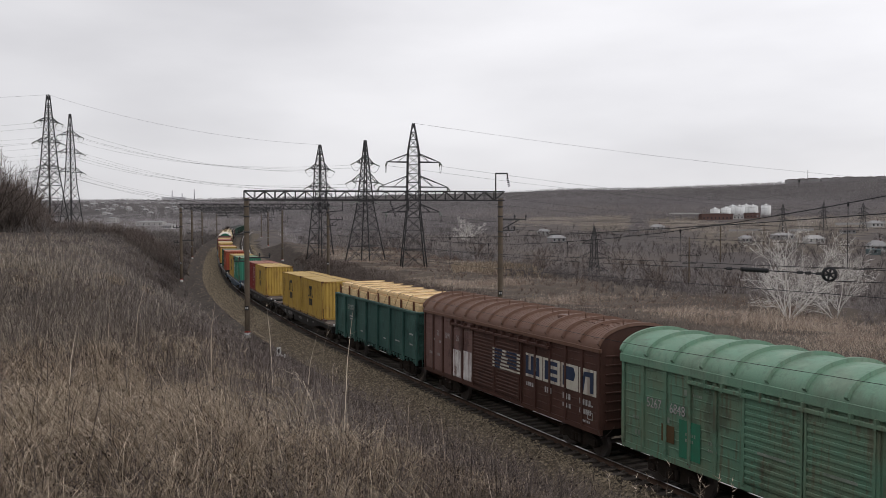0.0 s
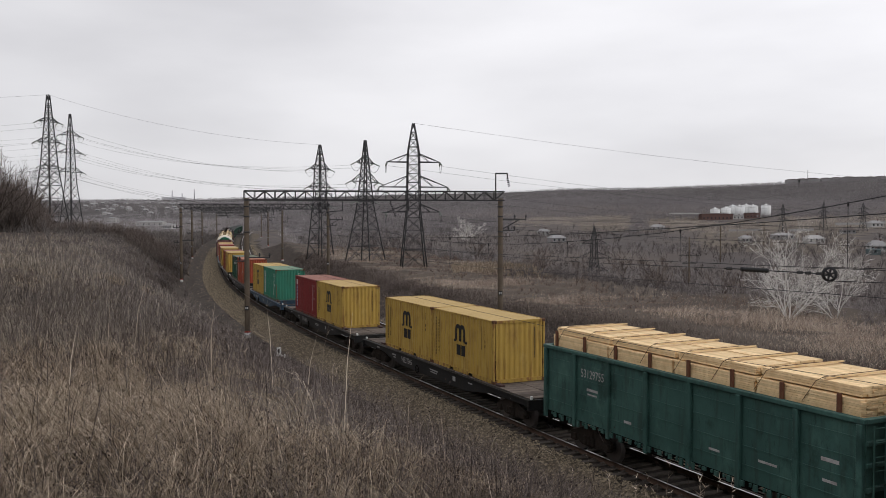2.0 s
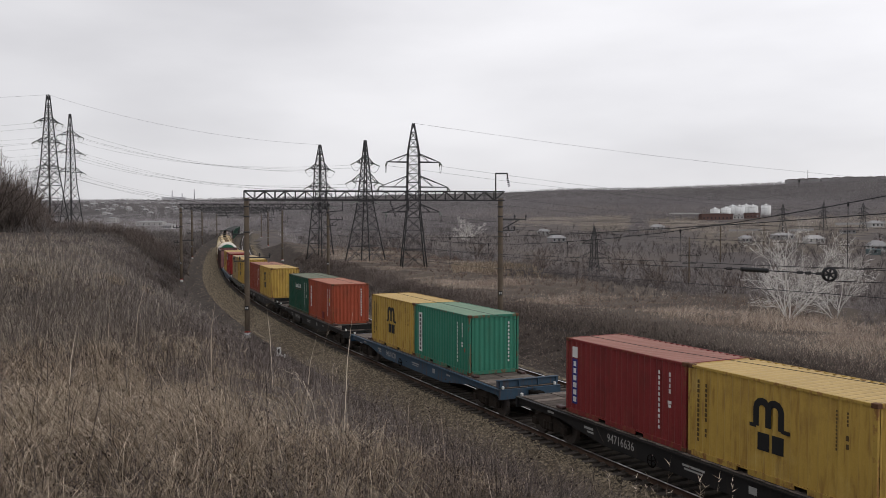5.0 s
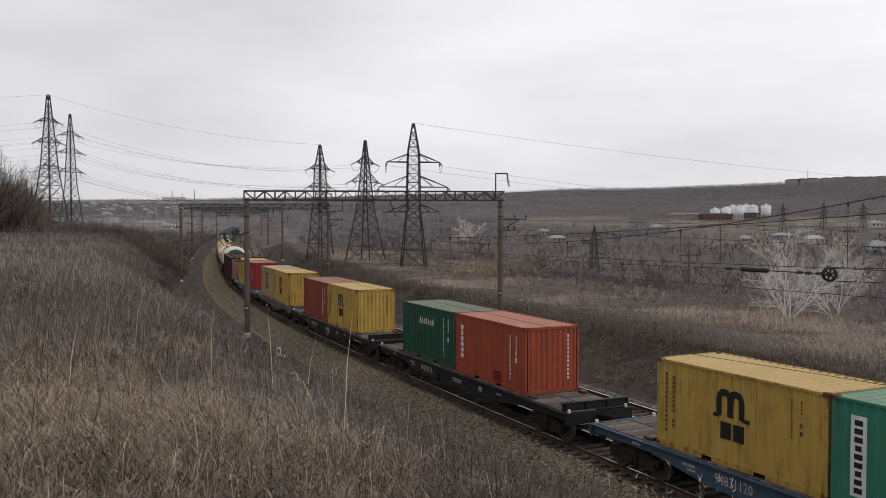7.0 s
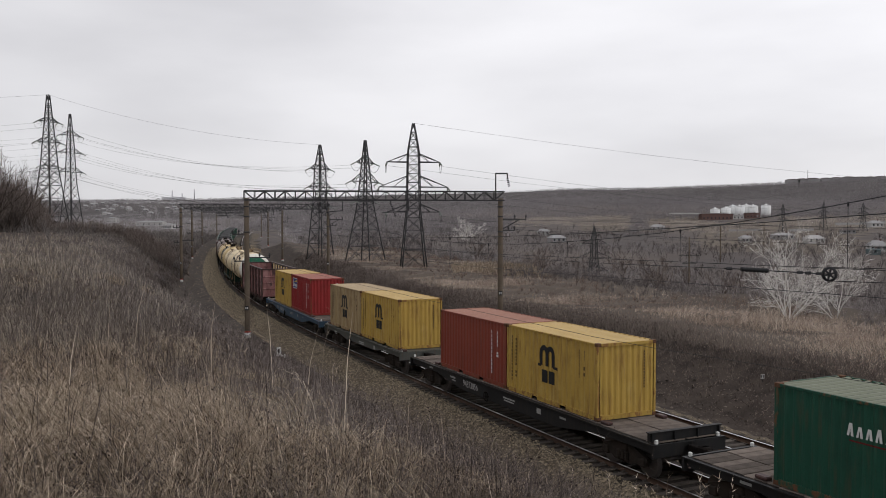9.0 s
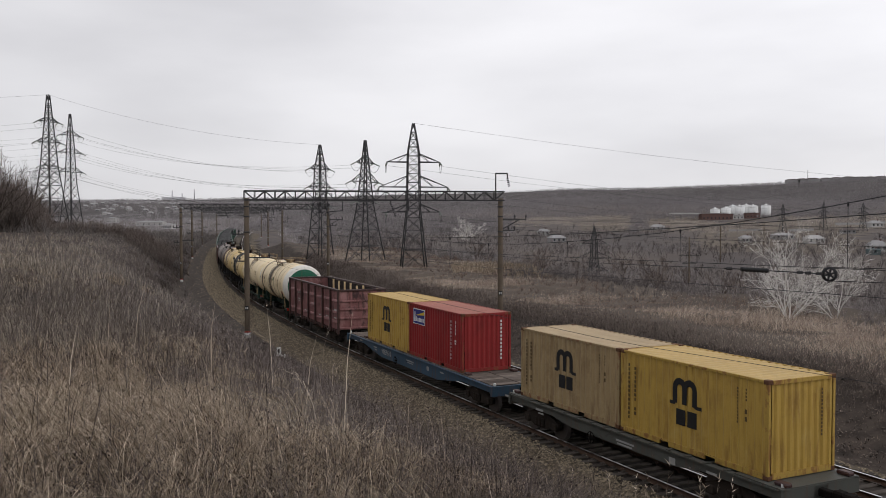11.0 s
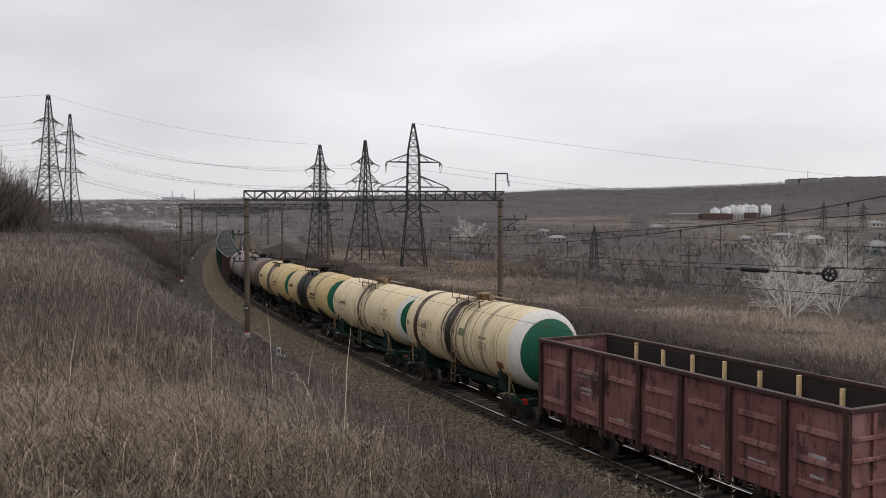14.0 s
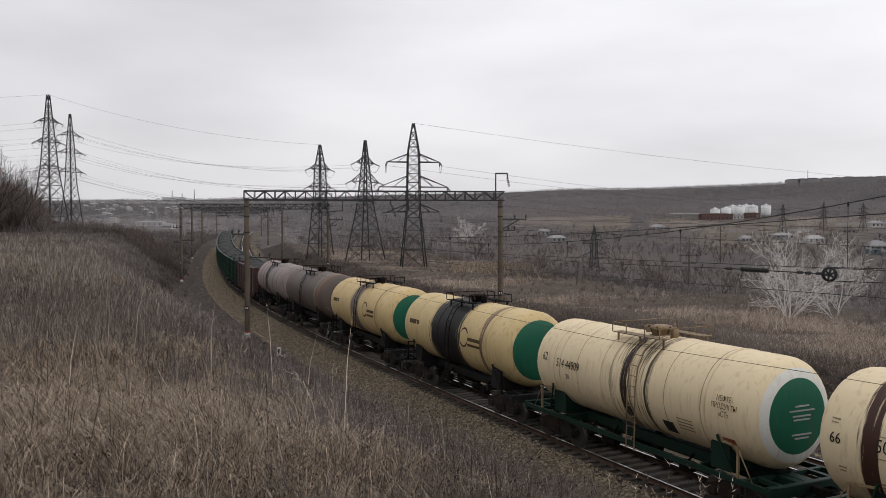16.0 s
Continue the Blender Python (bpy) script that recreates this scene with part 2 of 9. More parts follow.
def sheet(bm, profile, lo, hi, axis):
    """A folded sheet: profile of (u, depth) pairs, drawn out from lo to hi; axis names how u, depth and the draw lie."""
    a, b = [], []
    for u, d in profile:
        a.append(bm.verts.new(axis(u, d, lo)))
        b.append(bm.verts.new(axis(u, d, hi)))
    for i in range(len(a) - 1):
        bm.faces.new((a[i], a[i + 1], b[i + 1], b[i]))


SIDE = Matrix(((-1, 0, 0, 0), (0, 0, 1, 0), (0, 1, 0, 0), (0, 0, 0, 1)))  # writing on the side that faces +y
FRONT = Matrix(((0, 0, -1, 0), (-1, 0, 0, 0), (0, 1, 0, 0), (0, 0, 0, 1)))  # writing on the end that faces -x


def writing(text, size, mat, parent, m, squeeze=1.0, name="writing", align="CENTER", spacing=1.0):
    c = bpy.data.curves.new(name, "FONT")
    c.body, c.size, c.align_x, c.align_y, c.space_line = text, size, align, "CENTER", spacing
    c.extrude, c.resolution_u = 0.002, 2
    tmp = bpy.data.objects.new("tmp", c)
    me = bpy.data.meshes.new_from_object(tmp)
    bpy.data.objects.remove(tmp)
    bpy.data.curves.remove(c)
    me.materials.clear()
    me.materials.append(mat)
    ob = new(name, me)
    ob.parent = parent
    ob.matrix_basis = m @ Matrix.Diagonal((squeeze, 1, 1, 1))
    return ob


def bars(bm, x, z, w, h, y0, y1):
    """A bar of unreadable writing on a +y side, its middle at x, z."""
    box(bm, x - w / 2, x + w / 2, y0, y1, z - h / 2, z + h / 2)
# ---- the ground: one sheet from the hillside over the cutting and the valley to the skyline ----
SECTION = [(-400, 7.6), (-120, 7.1), (-60, 6.7), (-30, 6.5), (-18.4, 6.35), (-15.6, 5.95), (-13.4, 4.9), (-10.5, 3.0), (-6.9, 0.85), (-5.4, -0.2), (-4.6, -0.6), (-3.4, -0.72),
           (-2.0, -0.24), (0, -0.22), (4.7, -0.22), (6.6, -0.24), (8.2, -0.75), (9.0, -0.8), (10.0, -0.55), (12.6, 0.35), (14.6, 1.35), (16.5, 1.65), (24, 1.75), (38, 1.3), (52, -0.6), (90, -8), (400, -18)]
SKYLINE = [(-900, 385), (0, 362), (150, 358), (350, 356), (600, 350), (760, 345), (900, 342), (975, 338), (1150, 337), (1300, 334), (1568, 326), (2600, 321)]
RISE = [(0, -6), (150, -10), (260, -19), (380, -16), (520, -8), (900, 10), (1500, 42)]


def land(x, y, rough_too=True):
    x, y = np.asarray(x, float), np.asarray(y, float)
    shape = x.shape
    x, y = x.ravel(), y.ravel()
    s, off = to_line(x, y)
    near = np.interp(off, [a for a, _ in SECTION], [b for _, b in SECTION]) + np.interp(s, LS, LZ)
    # a worn dirt track runs beside the ballast farther along
    shelf = smooth(30, 52, s) * (1 - smooth(150, 190, s))
    ruts = -0.62 + 0.13 * np.sin((off + 3.5) * 4.2) + np.maximum(0, -6.6 + 1.5 * smooth(88, 120, s) - off) * 0.75
    near = np.where((off < -4.0) & (off > -13.4), near * (1 - shelf) + np.minimum(near, ruts + np.interp(s, LS, LZ)) * shelf, near)
    hill = 1 - 0.30 * smooth(85, 190, s) - 0.3 * smooth(190, 280, s)
    near = np.where((off < -6) & (near > 0), near * hill, near)
    r = np.hypot(x, y)
    bearing = 784 + 1517.5 * x / np.maximum(y, 0.25 * r + 1e-6)
    sky_y = np.interp(bearing, [a for a, _ in SKYLINE], [b for _, b in SKYLINE])
    ridge_r = np.interp(bearing, [0, 700, 1000, 1568], [3600, 3300, 2500, 2300])
    ridge_z = 7.97 + (390 - sky_y) / 1517.5 * ridge_r
    low = np.interp(r, [a for a, _ in RISE], [b for _, b in RISE])
    scale = np.clip((390 - sky_y) / 62.0, 0.1, 1.3)
    low = np.where(low > -10, -10 + (low + 10) * scale, low)
    top = np.minimum(low, ridge_z)
    far = np.where(r > 1500, top + (ridge_z - top) * smooth(0, 1, (r - 1500) / np.maximum(ridge_r - 1500, 1)), top)
    far = far + 10 * np.sin(r / 310 + bearing / 260) * smooth(900, 1600, r) * (1 - smooth(0.8, 1.0, r / ridge_r))
    away = np.maximum(smooth(34, 95, off), smooth(170, 300, r))
    away = np.where(off < -10, smooth(185, 270, r), away)
    away = np.where((r > 120) & (y > 0), away * np.maximum(smooth(9, 48, np.abs(off)), smooth(480, 560, s)), away)
    z = near * (1 - away) + far * away
    if rough_too:
        wild = np.clip(np.maximum((-6.2 - off) / 3, (off - 12) / 4), 0, 1)
        bumps = np.sin(x * 0.9 + 1.3 * np.sin(y * 0.55)) * np.cos(y * 0.8 + np.sin(x * 0.6)) * 0.10 + np.sin(x * 0.23 + 2.0) * np.sin(y * 0.19 + 0.7) * 0.28
        lumps = np.sin(x * 2.9 + 2 * np.sin(y * 1.7)) * np.sin(y * 2.3 + np.sin(x * 2.1)) * 0.10
        z = z + lumps * np.clip((off - 9.2) / 1.0, 0, 1) * np.clip((15 - off) / 3, 0, 1) + bumps * wild * np.clip(r / 5, 0, 1)
    return z.reshape(shape)


def spread(lo, hi, fine_lo, fine_hi, step, grow):
    out = list(np.arange(fine_lo, fine_hi + step / 2, step))
    d, p = step, out[-1]
    while p < hi:
        d *= grow
        p += d
        out.append(min(p, hi))
    d, p = step, out[0]
    while p > lo:
        d *= grow
        p -= d
        out.insert(0, max(p, lo))
    return np.array(out)


def build_ground():
    gx = spread(-4600, 4600, -46, 36, 0.48, 1.06)
    gy = spread(-900, 4700, -6, 140, 0.48, 1.05)
    X, Y = np.meshgrid(gx, gy)
    Z = land(X, Y)
    n, m = len(gx), len(gy)
    v = np.stack([X.ravel(), Y.ravel(), Z.ravel()], 1)
    i = np.arange(n * m).reshape(m, n)
    f = np.stack([i[:-1, :-1].ravel(), i[:-1, 1:].ravel(), i[1:, 1:].ravel(), i[1:, :-1].ravel()], 1)
    c = v[f].mean(1)
    s, off = to_line(c[:, 0], c[:, 1])
    r = np.hypot(c[:, 0], c[:, 1])
    jag = 0.3 * np.sin(c[:, 0] * 0.9) + 0.3 * np.sin(c[:, 1] * 0.7 + c[:, 0])
    mat = np.zeros(len(f), np.int32)
    mat[(off > 14.2 + jag)] = 1
    mat[(off > 8.3) & (off <= 14.2 + jag)] = 2
    edge = -3.55 + 0.3 * jag - 0.15 * smooth(36, 56, s)
    mat[(off > edge) & (off <= 8.3)] = 3
    mat[(np.abs(off) < 1.75) | (np.abs(off - 4.7) < 1.75)] = 8
    mat[(off > -7.2 + jag) & (off <= edge) & (s > 36 + 8 * jag)] = 7
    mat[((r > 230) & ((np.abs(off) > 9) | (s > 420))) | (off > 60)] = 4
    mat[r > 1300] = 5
    bearing = 784 + 1517.5 * c[:, 0] / np.maximum(c[:, 1], 1.0)
    mat[(c[:, 1] > 0) & (((bearing > 1235) & (bearing < 1520) & (r > 500) & (r < 850)) | ((bearing > 1030) & (bearing < 1250) & (r > 700) & (r < 1000)))] = 6
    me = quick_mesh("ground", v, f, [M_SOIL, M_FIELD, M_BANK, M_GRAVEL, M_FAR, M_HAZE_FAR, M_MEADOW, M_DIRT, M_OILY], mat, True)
    tagged(new("ground", me), "dry brown hillside, railway cutting and wooded winter valley", "ground", kind="structure")


build_ground()

# ---- the two tracks ----
RAIL_SHAPE = [(-0.075, -0.18), (-0.075, -0.165), (-0.012, -0.14), (-0.012, -0.04), (-0.036, -0.03), (-0.036, -0.004), (-0.03, 0.0), (0.03, 0.0), (0.036, -0.004), (0.036, -0.03), (0.012, -0.04), (0.012, -0.14), (0.075, -0.165), (0.075, -0.18)]


def build_track(off, name):
    track = thing(name, "railway track of polished steel rails on weathered sleepers", "railway track", kind="structure")
    ss = np.concatenate([np.arange(-120, 200, 2.0), np.arange(200, 440, 6.0)])
    k = len(RAIL_SHAPE)
    for side in (-0.78, 0.78):
        rings = []
        for u, z in RAIL_SHAPE:
            x, y, zz = on_line(ss, off + side + u, z)
            rings.append(np.stack([x, y, zz], 1))
        v = np.stack(rings, 1).reshape(-1, 3)
        a = np.arange(len(ss) - 1)[:, None] * k + np.arange(k)[None, :]
        b = np.arange(len(ss) - 1)[:, None] * k + (np.arange(k)[None, :] + 1) % k
        f = np.stack([a, b, b + k, a + k], 2).reshape(-1, 4)
        fm = np.tile([1 if i in (5, 6, 7) else 0 for i in range(k)], len(ss) - 1)
        rail = new("rail", quick_mesh("rail", v, f, [M_RAIL, M_RAILTOP], fm))
        rail.parent = track
    bm = bmesh.new()
    box(bm, -0.12, 0.12, -1.36, 1.36, -0.35, -0.175, 0.02)
    box(bm, -0.16, 0.16, -0.92, -0.64, -0.176, -0.155)
    box(bm, -0.16, 0.16, 0.64, 0.92, -0.176, -0.155)
    box(bm, -0.03, 0.03, -0.92, -0.87, -0.156, -0.10)
    box(bm, -0.03, 0.03, 0.87, 0.92, -0.156, -0.10)
    sl = bpy.data.meshes.new("sleeper")
    bm.to_mesh(sl)
    bm.free()
    sl.materials.append(M_SLEEPER)
    n = 0
    for s in np.arange(-8, 118, 0.545):
        x, y, z = on_line(s, off)
        share("sleeper", sl, track, pose(x, y, z + random.uniform(-0.012, 0.006), 0, 0, line_heading(s) + random.uniform(-0.8, 0.8)))
        n += 1
    # the rest of the sleepers, farther off
    vs, fs = [], []
    for s in np.concatenate([np.arange(-60, -8, 0.545), np.arange(118, 330, 0.545)]):
        x, y, z = on_line(s, off)
        h = radians(line_heading(s))
        c, q = math.cos(h), math.sin(h)
        b = len(vs)
        for lx, ly, lz in ((-0.12, -1.36, -0.3), (0.12, -1.36, -0.3), (0.12, 1.36, -0.3), (-0.12, 1.36, -0.3), (-0.12, -1.36, -0.175), (0.12, -1.36, -0.175), (0.12, 1.36, -0.175), (-0.12, 1.36, -0.175)):
            vs.append((x + c * lx - q * ly, y + q * lx + c * ly, z + lz))
        fs += [(b + 4, b + 5, b + 6, b + 7), (b, b + 1, b + 5, b + 4), (b + 1, b + 2, b + 6, b + 5), (b + 2, b + 3, b + 7, b + 6), (b + 3, b, b + 4, b + 7)]
    rest = new("far_sleepers", quick_mesh("far_sleepers", vs, fs, M_SLEEPER))
    rest.parent = track
    rest["kind"] = "stuff"
# ---- rolling stock: x runs back along the train, +y is the side of the hill, z from the rails ----
MOVERS = []  # things with their place in the train
ROLLERS = []  # wheelsets


BASE = {}


def paint(name, rgb, rust=0.35, tint=None, rough=0.55, streak=(0.10, 0.05, 0.028), amount=0.35, speckle=0.28):
    BASE[name] = rgb
    return material(name, rgb, rough, 0.0, tint or tuple(c * 0.68 for c in rgb), amount, 0.9, 30.0, 0.12 * speckle / 0.28, streak, rust, 4.2, speckle=speckle)


def weathered(m, dark, dark_amount=0.6, pale=None, pale_amount=0.4, scale=1.0):
    """Adds ragged grimy blotches, faded patches and fine scratches to a paint."""
    n, l = m.node_tree.nodes, m.node_tree.links
    p = n["Principled BSDF"]
    src = p.inputs["Base Color"].links[0].from_socket
    co = n.new("ShaderNodeTexCoord")
    for size, stretch, lo, hi, colour, amount in ((1.1 * scale, (1, 1, 0.55), 0.52, 0.66, pale, pale_amount), (0.9 * scale, (1, 1, 0.7), 0.55, 0.63, dark, dark_amount), (7.0 * scale, (1.6, 1.6, 0.28), 0.60, 0.68, dark, dark_amount)):
        if colour is None:
            continue
        mp = n.new("ShaderNodeMapping")
        mp.inputs["Scale"].default_value = stretch
        mp.inputs["Location"].default_value = (size * 3.1, size * 1.7, size)
        l.new(co.outputs["Object"], mp.inputs["Vector"])
        t = n.new("ShaderNodeTexNoise")
        t.inputs["Scale"].default_value, t.inputs["Detail"].default_value, t.inputs["Roughness"].default_value = size, 9.0, 0.66
        l.new(mp.outputs["Vector"], t.inputs["Vector"])
        r = n.new("ShaderNodeMapRange")
        r.inputs["From Min"].default_value, r.inputs["From Max"].default_value, r.inputs["To Max"].default_value = lo, hi, amount
        l.new(t.outputs["Fac"], r.inputs["Value"])
        x = n.new("ShaderNodeMix")
        x.data_type = "RGBA"
        l.new(r.outputs["Result"], x.inputs[0])
        l.new(src, x.inputs[6])
        x.inputs[7].default_value = (*colour, 1)
        src = x.outputs[2]
    l.new(src, p.inputs["Base Color"])
    return m


P_YELLOW = paint("container_yellow", (0.42, 0.277, 0.063), 0.42, tint=(0.319, 0.197, 0.0504), streak=(0.126, 0.0546, 0.0235))
P_YELLOW_OLD = paint("container_ochre", (0.317, 0.233, 0.123), 0.4, tint=(0.238, 0.172, 0.0924))
P_MAROON = paint("container_maroon", (0.19, 0.028, 0.028), 0.22)
P_RED = paint("container_red", (0.235, 0.022, 0.022), 0.12)
P_RUST = paint("container_brick_red", (0.211, 0.0484, 0.0308), 0.3)
P_ORANGE = paint("container_orange", (0.297, 0.062, 0.0314), 0.25)
P_TEAL = paint("container_teal_green", (0.0378, 0.184, 0.122), 0.12)
P_GREEN = paint("container_dark_green", (0.014, 0.068, 0.043), 0.25, tint=(0.012, 0.05, 0.033))
P_BLUEFRAME = paint("flatcar_blue", (0.0383, 0.0738, 0.114), 0.45, tint=(0.0243, 0.0421, 0.0616))
P_BLACKFRAME = paint("flatcar_dark_grey", (0.0147, 0.0147, 0.0154), 0.35, streak=(0.0315, 0.0238, 0.0189))
P_GREYFRAME = paint("flatcar_olive_grey", (0.075, 0.078, 0.07), 0.3)
P_GREENFRAME = paint("tank_frame_green", (0.006, 0.025, 0.017), 0.5, streak=(0.014, 0.012, 0.010))
P_GONDOLA_TEAL = paint("gondola_teal", (0.042, 0.097, 0.083), 0.5, tint=(0.022, 0.058, 0.051), streak=(0.025, 0.04, 0.035), amount=0.6)
P_GONDOLA_PINK = paint("gondola_faded_maroon", (0.22, 0.0986, 0.0942), 0.75, tint=(0.15, 0.0616, 0.0598), streak=(0.044, 0.0264, 0.0246), amount=0.8)
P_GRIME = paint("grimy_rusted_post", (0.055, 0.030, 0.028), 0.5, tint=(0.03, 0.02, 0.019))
P_COALDUST = material("coal_dusted_inside", (0.032, 0.027, 0.026), 0.9, tint=(0.06, 0.045, 0.042), amount=0.5, scale=1.5, bump=0.4)
P_GONDOLA_DARK = paint("gondola_dark_brown", (0.075, 0.042, 0.04), 0.4)
P_GONDOLA_GREEN = paint("gondola_dark_green", (0.014, 0.042, 0.028), 0.4, streak=(0.02, 0.022, 0.02))
P_BOX_BROWN = paint("boxcar_brown", (0.068, 0.033, 0.025), 0.3, tint=(0.055, 0.027, 0.022), streak=(0.05, 0.028, 0.022))
P_BOX_BROWN_PALE = paint("boxcar_faded_brown", (0.16, 0.095, 0.082), 0.5, tint=(0.23, 0.155, 0.145), streak=(0.08, 0.04, 0.035))
P_BOX_GREEN = paint("boxcar_green", (0.108, 0.21, 0.144), 0.5, tint=(0.154, 0.17, 0.113), streak=(0.102, 0.0636, 0.0389), amount=0.75)
P_ROOF_GREEN = paint("boxcar_roof_green", (0.132, 0.248, 0.172), 0.35, tint=(0.152, 0.208, 0.148), streak=(0.072, 0.112, 0.08), amount=0.7)
P_ROOF_BROWN = paint("boxcar_roof_brown", (0.14, 0.0784, 0.056), 0.5, tint=(0.088, 0.044, 0.032))
P_CREAM = paint("tank_cream", (0.56, 0.45, 0.265), 0.3, tint=(0.48, 0.37, 0.2), streak=(0.30, 0.19, 0.09))
P_CREAM_YELLOW = paint("tank_yellow_cream", (0.47, 0.335, 0.135), 0.35, tint=(0.38, 0.27, 0.11), streak=(0.16, 0.10, 0.05))
P_TANK_GREY = paint("tank_sooty_grey", (0.105, 0.088, 0.078), 0.5, tint=(0.06, 0.05, 0.045), streak=(0.16, 0.09, 0.05))
P_TANK_SILVER = paint("tank_dull_silver", (0.33, 0.29, 0.275), 0.45, tint=(0.25, 0.2, 0.19), streak=(0.16, 0.10, 0.08))
P_TANK_GREEN = paint("tank_end_green", (0.011, 0.105, 0.060), 0.25, tint=(0.010, 0.075, 0.045))
P_TANK_WHITE = paint("tank_end_white", (0.68, 0.66, 0.60), 0.2)
P_TIMBER = material("fresh_sawn_timber", (0.76, 0.57, 0.33), 0.8, tint=(0.56, 0.37, 0.18), amount=0.6, scale=5, fine=60, bump=0.2, island=0.16)
P_DECK = material("worn_deck_boards", (0.13, 0.108, 0.093), 0.9, tint=(0.06, 0.049, 0.043), amount=0.85, scale=2, bump=0.6, per_object=0.4)
P_COAL = material("heaped_coal", (0.022, 0.021, 0.021), 0.7, tint=(0.04, 0.038, 0.036), amount=0.5, scale=6, fine=14, bump=1.0)
for q, dark, k, pale, j in ((P_GONDOLA_PINK, (0.035, 0.02, 0.02), 0.85, (0.30, 0.165, 0.16), 0.6), (P_GONDOLA_TEAL, (0.012, 0.03, 0.026), 0.6, (0.075, 0.155, 0.13), 0.55),
                            (P_BOX_GREEN, (0.055, 0.05, 0.035), 0.55, (0.14, 0.16, 0.10), 0.5), (P_ROOF_GREEN, (0.11, 0.15, 0.11), 0.5, (0.25, 0.32, 0.24), 0.4), (P_ORANGE, (0.16, 0.045, 0.025), 0.45, (0.42, 0.10, 0.05), 0.3), (P_GREEN, (0.01, 0.035, 0.024), 0.4, (0.03, 0.09, 0.06), 0.4), (P_RED, (0.12, 0.016, 0.015), 0.4, None, 0), (P_TEAL, (0.03, 0.13, 0.085), 0.35, None, 0), (P_BOX_BROWN, (0.03, 0.016, 0.014), 0.6, (0.10, 0.05, 0.04), 0.5),
                            (P_BOX_BROWN_PALE, (0.05, 0.026, 0.022), 0.6, (0.20, 0.13, 0.12), 0.5), (P_YELLOW, (0.17, 0.095, 0.035), 0.30, (0.52, 0.39, 0.14), 0.4),
                            (P_YELLOW_OLD, (0.14, 0.085, 0.04), 0.4, (0.43, 0.335, 0.195), 0.5), (P_MAROON, (0.09, 0.02, 0.018), 0.4, (0.25, 0.055, 0.05), 0.4), (P_GONDOLA_GREEN, (0.012, 0.018, 0.014), 0.5, None, 0)):
    weathered(q, dark, k, pale, j)
P_HATCH = paint("rust_stained_fittings", (0.26, 0.19, 0.105), 0.7, tint=(0.12, 0.07, 0.04), streak=(0.06, 0.035, 0.025), amount=0.8)
P_RUSTY = material("rusty_steel", (0.12, 0.06, 0.035), 0.8, 0.2, amount=0.5, scale=6, bump=0.4)


def tank_paint(name, base, bands, rust=0.25, tint=None, streak=(0.30, 0.19, 0.09)):
    """Barrel paint with ragged bands of spilt oil running down: (place along x, half width, colour, strength)."""
    m = paint(name, base, rust, tint, streak=streak, speckle=0.10)
    n, l = m.node_tree.nodes, m.node_tree.links
    p = n["Principled BSDF"]
    src = p.inputs["Base Color"].links[0].from_socket
    co = n.new("ShaderNodeTexCoord")
    mp = n.new("ShaderNodeMapping")
    mp.inputs["Scale"].default_value = (6.5, 0.55, 0.42)
    l.new(co.outputs["Object"], mp.inputs["Vector"])
    t = n.new("ShaderNodeTexNoise")
    t.inputs["Scale"].default_value, t.inputs["Detail"].default_value = 1.4, 8.0
    t.inputs["Roughness"].default_value = 0.62
    l.new(mp.outputs["Vector"], t.inputs["Vector"])
    sep = n.new("ShaderNodeSeparateXYZ")
    l.new(co.outputs["Object"], sep.inputs[0])
    for x, half, colour, strength, *solid in bands:
        d = n.new("ShaderNodeMath")
        d.operation = "SUBTRACT"
        d.inputs[1].default_value = x
        l.new(sep.outputs["X"], d.inputs[0])
        a = n.new("ShaderNodeMath")
        a.operation = "ABSOLUTE"
        l.new(d.outputs[0], a.inputs[0])
        r = n.new("ShaderNodeMapRange")
        r.inputs["From Min"].default_value, r.inputs["From Max"].default_value = half * 1.5, half * 0.5
        l.new(a.outputs[0], r.inputs["Value"])
        k = n.new("ShaderNodeMath")
        k.operation = "MULTIPLY_ADD"
        k.inputs[1].default_value = solid[0] if solid else 0.52
        l.new(r.outputs["Result"], k.inputs[0])
        l.new(t.outputs["Fac"], k.inputs[2])
        q = n.new("ShaderNodeMapRange")
        q.inputs["From Min"].default_value, q.inputs["From Max"].default_value = 0.90, 1.02
        q.inputs["To Max"].default_value = strength
        l.new(k.outputs[0], q.inputs["Value"])
        x2 = n.new("ShaderNodeMix")
        x2.data_type = "RGBA"
        l.new(q.outputs["Result"], x2.inputs[0])
        l.new(src, x2.inputs[6])
        x2.inputs[7].default_value = (*colour, 1)
        src = x2.outputs[2]
    l.new(src, p.inputs["Base Color"])
    return m


